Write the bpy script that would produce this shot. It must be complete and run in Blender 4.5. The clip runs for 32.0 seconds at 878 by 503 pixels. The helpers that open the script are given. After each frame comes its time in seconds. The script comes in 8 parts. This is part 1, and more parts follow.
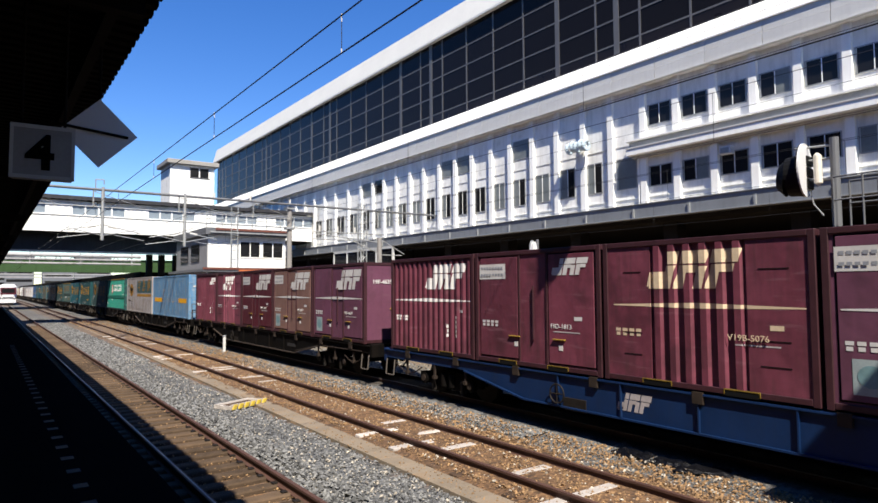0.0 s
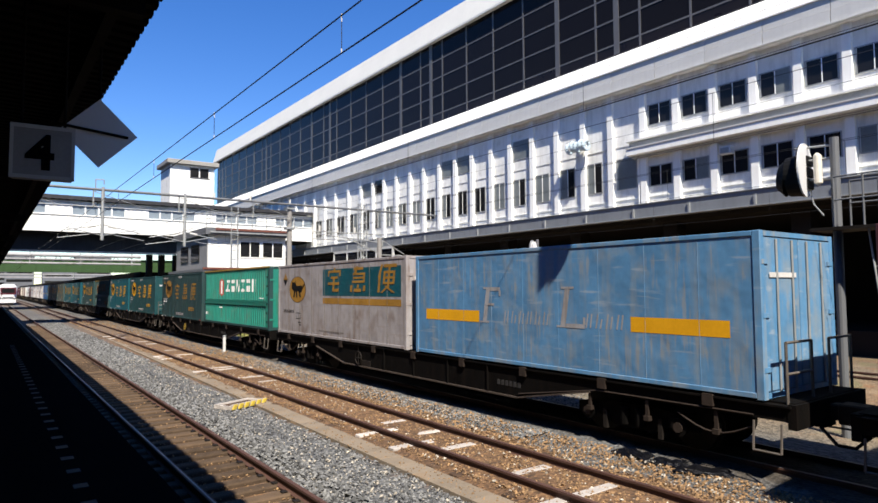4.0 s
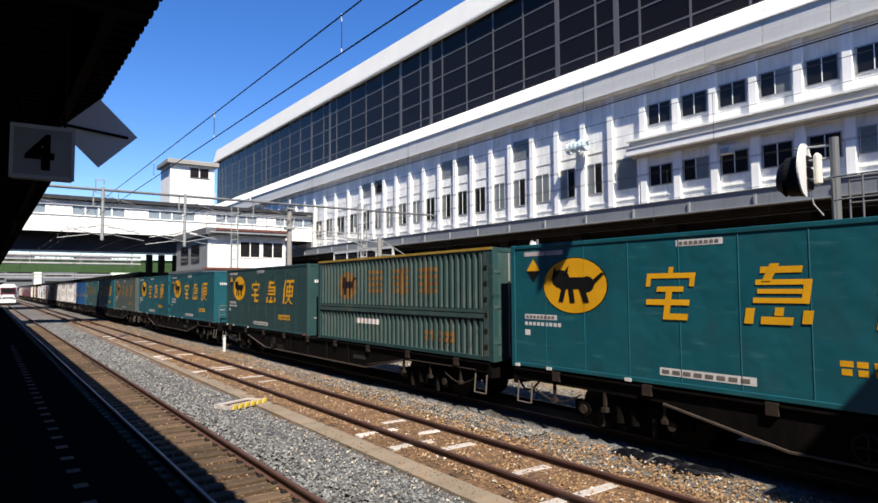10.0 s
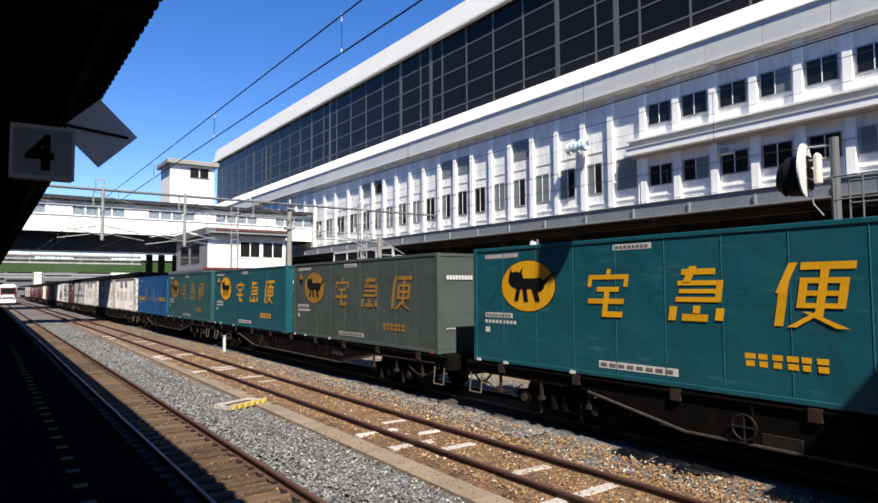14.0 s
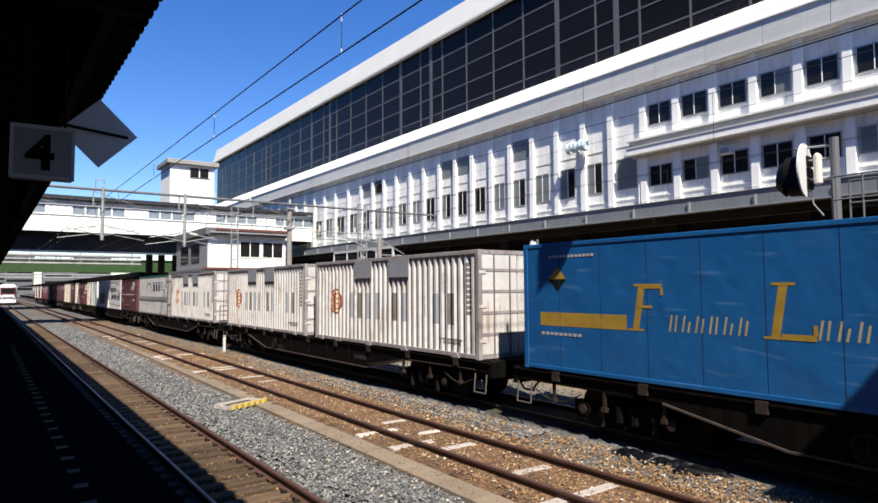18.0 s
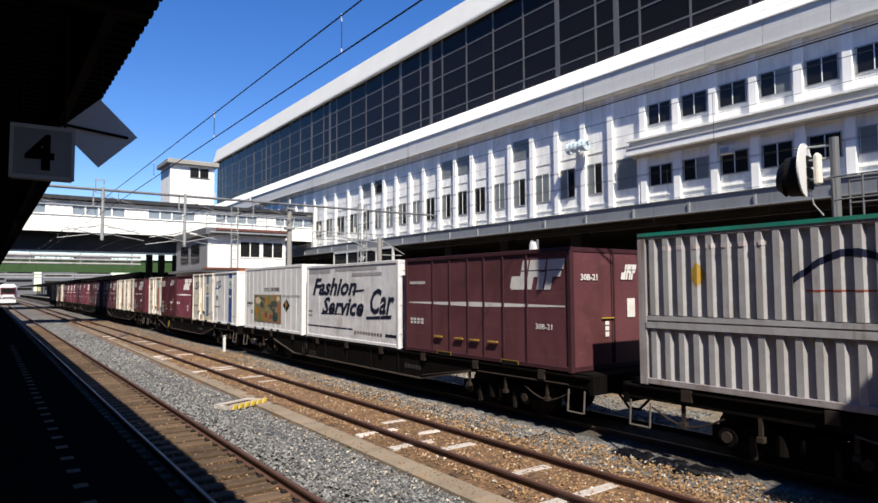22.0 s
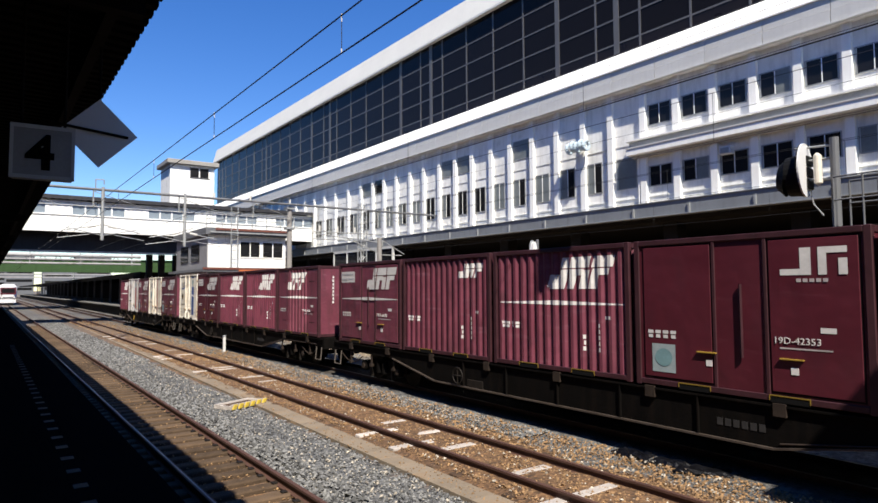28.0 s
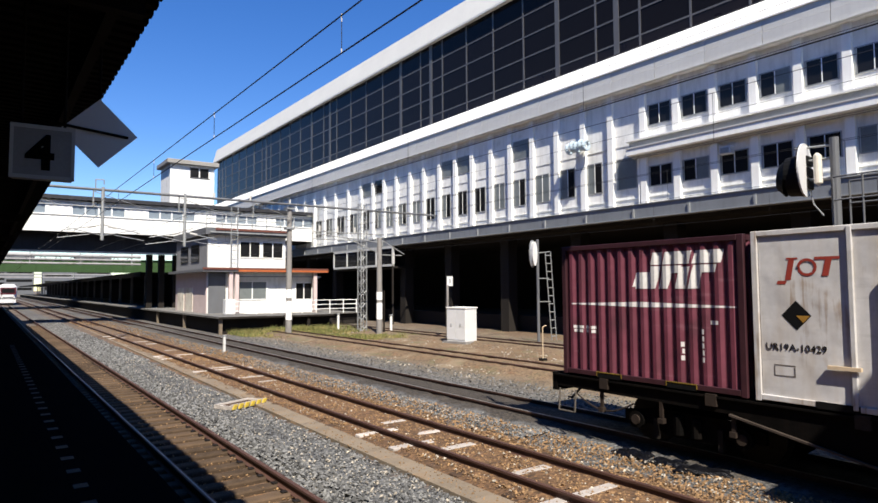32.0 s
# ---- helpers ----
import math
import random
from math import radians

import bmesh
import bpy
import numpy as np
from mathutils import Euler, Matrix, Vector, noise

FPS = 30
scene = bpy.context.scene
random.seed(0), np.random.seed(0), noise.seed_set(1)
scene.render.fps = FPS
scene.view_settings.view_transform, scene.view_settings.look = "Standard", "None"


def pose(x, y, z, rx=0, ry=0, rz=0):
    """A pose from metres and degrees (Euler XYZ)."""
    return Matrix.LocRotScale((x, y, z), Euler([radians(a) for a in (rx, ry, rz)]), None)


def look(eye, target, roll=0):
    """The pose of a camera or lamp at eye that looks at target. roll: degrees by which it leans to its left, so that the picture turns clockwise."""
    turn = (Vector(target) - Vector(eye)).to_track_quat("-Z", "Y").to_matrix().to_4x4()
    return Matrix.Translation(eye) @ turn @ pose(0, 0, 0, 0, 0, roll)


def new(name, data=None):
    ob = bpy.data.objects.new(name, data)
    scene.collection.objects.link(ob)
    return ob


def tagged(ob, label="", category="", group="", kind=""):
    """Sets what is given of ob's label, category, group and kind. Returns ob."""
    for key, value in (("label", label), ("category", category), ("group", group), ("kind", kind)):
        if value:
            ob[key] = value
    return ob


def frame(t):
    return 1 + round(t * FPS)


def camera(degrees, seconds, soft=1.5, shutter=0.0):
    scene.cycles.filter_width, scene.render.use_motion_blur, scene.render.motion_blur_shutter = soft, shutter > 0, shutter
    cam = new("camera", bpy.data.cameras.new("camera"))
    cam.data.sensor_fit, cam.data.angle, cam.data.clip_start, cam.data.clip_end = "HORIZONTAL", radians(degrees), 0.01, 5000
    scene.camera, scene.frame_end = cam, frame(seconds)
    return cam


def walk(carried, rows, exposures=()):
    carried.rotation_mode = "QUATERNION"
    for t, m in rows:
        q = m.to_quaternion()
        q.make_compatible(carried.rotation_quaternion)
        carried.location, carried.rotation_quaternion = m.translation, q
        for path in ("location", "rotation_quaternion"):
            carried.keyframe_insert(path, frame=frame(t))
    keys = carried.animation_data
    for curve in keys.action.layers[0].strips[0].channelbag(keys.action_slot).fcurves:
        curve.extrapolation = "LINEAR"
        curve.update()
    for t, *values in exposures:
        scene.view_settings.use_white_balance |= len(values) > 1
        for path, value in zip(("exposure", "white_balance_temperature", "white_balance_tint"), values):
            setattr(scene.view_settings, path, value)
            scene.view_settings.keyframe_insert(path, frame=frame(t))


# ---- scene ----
# Camera: stands still under the platform canopy.
cam = camera(70.45, 32.0, soft=1.6)
EYE = Vector((0.0, 0.0, 2.755))
YAW, PITCH = radians(36.114), radians(3.33)
AIM = EYE + Vector((math.sin(YAW) * math.cos(PITCH), math.cos(YAW) * math.cos(PITCH), math.sin(PITCH)))
walk(cam, [(0.0, look(EYE, AIM, -0.36)), (32.0, look(EYE, AIM, -0.36))], exposures=[(0.0, 1.02, 6650, 10), (17.0, 1.02, 6650, 10), (19.0, 0.91, 6650, 10), (22.5, 0.89, 6650, 10), (23.9, 0.80, 6650, 10), (25.0, 0.87, 6650, 10), (28.0, 0.93, 6650, 10), (32.0, 0.91, 6650, 10)])

# World and sun: a clear noon sky, the sun behind the camera.
SUN_WAY = Vector((0.40, 1.0, -1.31)).normalized()
world = bpy.data.worlds.new("sky")
scene.world = world
world.use_nodes = True
wn = world.node_tree.nodes
sky = wn.new("ShaderNodeTexSky")
sky.sky_type = "NISHITA"
sky.sun_disc = False
sky.sun_elevation = radians(50.6)
sky.sun_rotation = radians(201.8)
sky.air_density, sky.dust_density, sky.ozone_density = 1.0, 0.0, 4.0
deep = wn.new("ShaderNodeHueSaturation")
deep.inputs["Saturation"].default_value = 1.3
deep.inputs["Hue"].default_value = 0.514
deep.inputs["Value"].default_value = 1.12
world.node_tree.links.new(sky.outputs[0], deep.inputs["Color"])
world.node_tree.links.new(deep.outputs[0], wn["Background"].inputs[0])
wn["Background"].inputs[1].default_value = 0.082
sun_data = bpy.data.lights.new("sun", "SUN")
sun_data.energy, sun_data.angle, sun_data.color = 5.0, radians(0.53), (1.0, 0.945, 0.84)
sun = new("sun", sun_data)
sun.matrix_world = look((0, -60, 80), Vector((0, -60, 80)) + SUN_WAY)


# ---- materials ----
def material(name, colour, rough=0.6, metal=0.0, var=0.2, scale=2.0, streak=0.0, dirt=(0.05, 0.04, 0.03), bump=0.0, grain=40.0,
             island=0.0, rand=0.0, spec=0.5, dent=0.0, wear=0.0, scrape=0.0, scrape_tint=(0.3, 0.27, 0.25), runs=0.0, run_tint=(0.20, 0.10, 0.045)):
    """A painted or raw surface: two scales of noise, streaks of dirt that run down, fine relief."""
    m = bpy.data.materials.new(name)
    m.use_nodes = True
    nt = m.node_tree
    n, link = nt.nodes, nt.links.new
    bsdf = n["Principled BSDF"]
    bsdf.inputs["Metallic"].default_value = metal
    bsdf.inputs["Specular IOR Level"].default_value = spec
    tc, info = n.new("ShaderNodeTexCoord"), n.new("ShaderNodeObjectInfo")
    off = n.new("ShaderNodeVectorMath")
    off.operation = "MULTIPLY_ADD"
    comb = n.new("ShaderNodeCombineXYZ")
    for k in range(3):
        link(info.outputs["Random"], comb.inputs[k])
    off.inputs[1].default_value = (37.0, 61.0, 23.0)
    link(comb.outputs[0], off.inputs[0])
    link(tc.outputs["Object"], off.inputs[2])

    def tex(s, detail, stretch=None):
        t = n.new("ShaderNodeTexNoise")
        t.inputs["Scale"].default_value, t.inputs["Detail"].default_value = s, detail
        if stretch:
            mp = n.new("ShaderNodeMapping")
            mp.inputs["Scale"].default_value = stretch
            link(off.outputs[0], mp.inputs[0])
            link(mp.outputs[0], t.inputs["Vector"])
        else:
            link(off.outputs[0], t.inputs["Vector"])
        return t.outputs["Fac"]

    def calc(op, a, b):
        c = n.new("ShaderNodeMath")
        c.operation = op
        for k, v in enumerate((a, b)):
            if isinstance(v, (int, float)):
                c.inputs[k].default_value = v
            else:
                link(v, c.inputs[k])
        return c.outputs[0]

    big, small = tex(scale, 4), tex(grain, 3)
    v = calc("ADD", calc("MULTIPLY", calc("SUBTRACT", big, 0.5), var * 3.0), calc("MULTIPLY", calc("SUBTRACT", small, 0.5), var * 1.6))
    if island:
        geo = n.new("ShaderNodeNewGeometry")
        v = calc("ADD", v, calc("MULTIPLY", calc("SUBTRACT", geo.outputs["Random Per Island"], 0.5), island * 2))
    if rand:
        v = calc("ADD", v, calc("MULTIPLY", calc("SUBTRACT", info.outputs["Random"], 0.5), rand * 2))
    v = calc("MAXIMUM", calc("ADD", v, 1.0), 0.15)
    mul = n.new("ShaderNodeVectorMath")
    mul.operation = "SCALE"
    mul.inputs[0].default_value = colour
    link(v, mul.inputs["Scale"])
    out = mul.outputs[0]
    if streak:
        st = tex(1.0, 5, (5.0, 5.0, 0.55))
        ramp = n.new("ShaderNodeMapRange")
        ramp.inputs["From Min"].default_value, ramp.inputs["From Max"].default_value = 0.48, 0.74
        link(st, ramp.inputs["Value"])
        mix = n.new("ShaderNodeMix")
        mix.data_type = "RGBA"
        link(calc("MULTIPLY", ramp.outputs[0], streak), mix.inputs["Factor"])
        link(out, mix.inputs["A"])
        mix.inputs["B"].default_value = (*dirt, 1)
        out = mix.outputs["Result"]
    def over(fac, low, high, amount, tint):
        ramp = n.new("ShaderNodeMapRange")
        ramp.inputs["From Min"].default_value, ramp.inputs["From Max"].default_value = low, high
        link(fac, ramp.inputs["Value"])
        mix = n.new("ShaderNodeMix")
        mix.data_type = "RGBA"
        link(calc("MULTIPLY", ramp.outputs[0], amount), mix.inputs["Factor"])
        link(out, mix.inputs["A"])
        mix.inputs["B"].default_value = (*tint, 1)
        return mix.outputs["Result"]

    if wear:
        out = over(tex(1.5, 9), 0.55, 0.68, wear, dirt)
    if scrape:
        out = over(tex(1.0, 6, (3.0, 1.1, 9.0)), 0.61, 0.70, scrape, scrape_tint)
    if runs:
        # thin runs of rust, in patches
        patch = n.new("ShaderNodeMapRange")
        patch.inputs["From Min"].default_value, patch.inputs["From Max"].default_value = 0.46, 0.60
        link(tex(0.9, 3), patch.inputs["Value"])
        lines = calc("ADD", tex(1.0, 4, (13.0, 13.0, 0.8)), calc("MULTIPLY", calc("SUBTRACT", tex(6.0, 5), 0.5), 0.25))
        out = over(calc("MULTIPLY", lines, calc("ADD", 0.75, calc("MULTIPLY", patch.outputs[0], 0.25))), 0.50, 0.64, runs, run_tint)
    link(out, bsdf.inputs["Base Color"])
    link(calc("ADD", rough - 0.1, calc("MULTIPLY", big, 0.2)), bsdf.inputs["Roughness"])
    if dent:
        b = n.new("ShaderNodeBump")
        b.inputs["Strength"].default_value, b.inputs["Distance"].default_value = dent, 0.05
        link(tex(1.7, 2), b.inputs["Height"])
        link(b.outputs[0], bsdf.inputs["Normal"])
    if bump:
        b = n.new("ShaderNodeBump")
        b.inputs["Strength"].default_value, b.inputs["Distance"].default_value = bump, 0.02
        link(small, b.inputs["Height"])
        link(b.outputs[0], bsdf.inputs["Normal"])
    return m


def ground_material():
    """Ballast and soil: bands along the tracks, their borders broken up by noise."""
    m = bpy.data.materials.new("ballast_ground")
    m.use_nodes = True
    nt = m.node_tree
    n, link = nt.nodes, nt.links.new
    tc, sep = n.new("ShaderNodeTexCoord"), n.new("ShaderNodeSeparateXYZ")
    link(tc.outputs["Object"], sep.inputs[0])
    wob = n.new("ShaderNodeTexNoise")
    wob.inputs["Scale"].default_value, wob.inputs["Detail"].default_value = 0.9, 5
    link(tc.outputs["Object"], wob.inputs["Vector"])
    add = n.new("ShaderNodeMath")
    add.operation = "MULTIPLY_ADD"
    link(wob.outputs["Fac"], add.inputs[0])
    add.inputs[1].default_value = 1.5
    link(sep.outputs[0], add.inputs[2])
    rng = n.new("ShaderNodeMapRange")
    rng.inputs["From Min"].default_value, rng.inputs["From Max"].default_value = 0.75, 30.75
    link(add.outputs[0], rng.inputs["Value"])
    ramp = n.new("ShaderNodeValToRGB")
    # the band beside the platform is darkened as canopy shade
    grey, brown, tan, pale, platform_shade = (0.096, 0.096, 0.096, 1), (0.120, 0.063, 0.028, 1), (0.155, 0.101, 0.057, 1), (0.133, 0.107, 0.076, 1), (0.026, 0.020, 0.016, 1)
    # goods track: dark oily bed, deepened further as shade under the train
    oil_and_shade = (0.040, 0.032, 0.025, 1)
    stops = [(0.0, platform_shade), (2.4, platform_shade), (2.9, brown), (3.3, brown), (3.9, grey), (5.3, grey), (5.7, brown), (8.2, brown), (8.5, grey), (9.2, grey), (9.5, oil_and_shade), (11.1, oil_and_shade),
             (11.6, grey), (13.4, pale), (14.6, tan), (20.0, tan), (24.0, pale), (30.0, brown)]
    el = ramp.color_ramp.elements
    el[0].position, el[0].color = 0.0, platform_shade
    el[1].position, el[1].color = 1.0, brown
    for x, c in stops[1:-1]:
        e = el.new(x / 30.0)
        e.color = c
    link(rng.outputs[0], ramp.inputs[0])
    vor = n.new("ShaderNodeTexVoronoi")
    vor.inputs["Scale"].default_value = 17.0
    link(tc.outputs["Object"], vor.inputs["Vector"])
    bw = n.new("ShaderNodeSeparateColor")
    link(vor.outputs["Color"], bw.inputs[0])
    k = n.new("ShaderNodeMath")
    k.operation = "MULTIPLY_ADD"
    link(bw.outputs[0], k.inputs[0])
    k.inputs[1].default_value, k.inputs[2].default_value = 0.9, 0.5
    sc = n.new("ShaderNodeVectorMath")
    sc.operation = "SCALE"
    link(ramp.outputs[0], sc.inputs[0])
    link(k.outputs[0], sc.inputs["Scale"])
    big = n.new("ShaderNodeTexNoise")
    big.inputs["Scale"].default_value, big.inputs["Detail"].default_value = 0.35, 6
    link(tc.outputs["Object"], big.inputs["Vector"])
    k2 = n.new("ShaderNodeMath")
    k2.operation = "MULTIPLY_ADD"
    link(big.outputs["Fac"], k2.inputs[0])
    k2.inputs[1].default_value, k2.inputs[2].default_value = 0.8, 0.6
    sc2 = n.new("ShaderNodeVectorMath")
    sc2.operation = "SCALE"
    link(sc.outputs[0], sc2.inputs[0])
    link(k2.outputs[0], sc2.inputs["Scale"])
    # pale sandy and green mossy patches in the soil of the sidings
    last = sc2.outputs[0]
    far = n.new("ShaderNodeMapRange")
    far.inputs["From Min"].default_value, far.inputs["From Max"].default_value = 12.8, 14.0
    link(sep.outputs[0], far.inputs["Value"])
    for scale, low, high, amount, tint in ((0.5, 0.54, 0.64, 0.75, (0.232, 0.176, 0.112, 1)), (0.8, 0.56, 0.66, 0.6, (0.112, 0.112, 0.052, 1)), (2.2, 0.60, 0.66, 0.6, (0.181, 0.086, 0.039, 1))):
        t = n.new("ShaderNodeTexNoise")
        t.inputs["Scale"].default_value, t.inputs["Detail"].default_value = scale, 7
        link(tc.outputs["Object"], t.inputs["Vector"])
        mr = n.new("ShaderNodeMapRange")
        mr.inputs["From Min"].default_value, mr.inputs["From Max"].default_value, mr.inputs["To Max"].default_value = low, high, amount
        link(t.outputs["Fac"], mr.inputs["Value"])
        f = n.new("ShaderNodeMath")
        f.operation = "MULTIPLY"
        link(mr.outputs[0], f.inputs[0])
        link(far.outputs[0], f.inputs[1])
        mix = n.new("ShaderNodeMix")
        mix.data_type = "RGBA"
        link(f.outputs[0], mix.inputs["Factor"])
        link(last, mix.inputs["A"])
        mix.inputs["B"].default_value = tint
        last = mix.outputs["Result"]
    # mixed towards grey from y 28 to 60
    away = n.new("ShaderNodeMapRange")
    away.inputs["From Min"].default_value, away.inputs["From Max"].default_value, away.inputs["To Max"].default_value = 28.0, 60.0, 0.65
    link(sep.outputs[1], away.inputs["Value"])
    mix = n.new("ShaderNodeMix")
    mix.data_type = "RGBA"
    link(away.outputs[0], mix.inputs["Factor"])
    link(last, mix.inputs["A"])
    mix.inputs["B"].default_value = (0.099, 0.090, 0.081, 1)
    link(mix.outputs["Result"], n["Principled BSDF"].inputs["Base Color"])
    n["Principled BSDF"].inputs["Roughness"].default_value = 0.95
    b = n.new("ShaderNodeBump")
    b.inputs["Strength"].default_value, b.inputs["Distance"].default_value = 0.8, 0.04
    link(vor.outputs["Distance"], b.inputs["Height"])
    link(b.outputs[0], n["Principled BSDF"].inputs["Normal"])
    return m


def glass_material(name, colour=(0.016, 0.013, 0.011), rough=0.04, ior=1.45, spec=0.2):
    m = bpy.data.materials.new(name)
    m.use_nodes = True
    nt = m.node_tree
    b = nt.nodes["Principled BSDF"]
    b.inputs["Base Color"].default_value = (*colour, 1)
    b.inputs["IOR"].default_value = ior
    b.inputs["Specular IOR Level"].default_value = spec
    tc, no, mr = nt.nodes.new("ShaderNodeTexCoord"), nt.nodes.new("ShaderNodeTexNoise"), nt.nodes.new("ShaderNodeMapRange")
    no.inputs["Scale"].default_value = 0.8
    nt.links.new(tc.outputs["Object"], no.inputs["Vector"])
    mr.inputs["To Min"].default_value, mr.inputs["To Max"].default_value = rough * 0.5, rough * 2.2
    nt.links.new(no.outputs["Fac"], mr.inputs["Value"])
    nt.links.new(mr.outputs[0], b.inputs["Roughness"])
    return m


def picture_material():
    """A faded printed picture: soft blots of earth, leaf and fruit colours."""
    m = bpy.data.materials.new("faded_print")
    m.use_nodes = True
    n, link = m.node_tree.nodes, m.node_tree.links.new
    tc, no, ramp = n.new("ShaderNodeTexCoord"), n.new("ShaderNodeTexNoise"), n.new("ShaderNodeValToRGB")
    no.inputs["Scale"].default_value, no.inputs["Detail"].default_value, no.inputs["Distortion"].default_value = 1.6, 3, 1.0
    link(tc.outputs["Object"], no.inputs["Vector"])
    link(no.outputs["Fac"], ramp.inputs[0])
    el = ramp.color_ramp.elements
    el[0].position, el[0].color = 0.30, (0.06, 0.09, 0.05, 1)
    el[1].position, el[1].color = 0.72, (0.35, 0.20, 0.06, 1)
    for x, col in ((0.42, (0.12, 0.16, 0.07, 1)), (0.49, (0.25, 0.19, 0.08, 1)), (0.56, (0.18, 0.13, 0.06, 1)), (0.62, (0.30, 0.10, 0.05, 1))):
        el.new(x).color = col
    link(ramp.outputs[0], n["Principled BSDF"].inputs["Base Color"])
    n["Principled BSDF"].inputs["Roughness"].default_value = 0.6
    return m


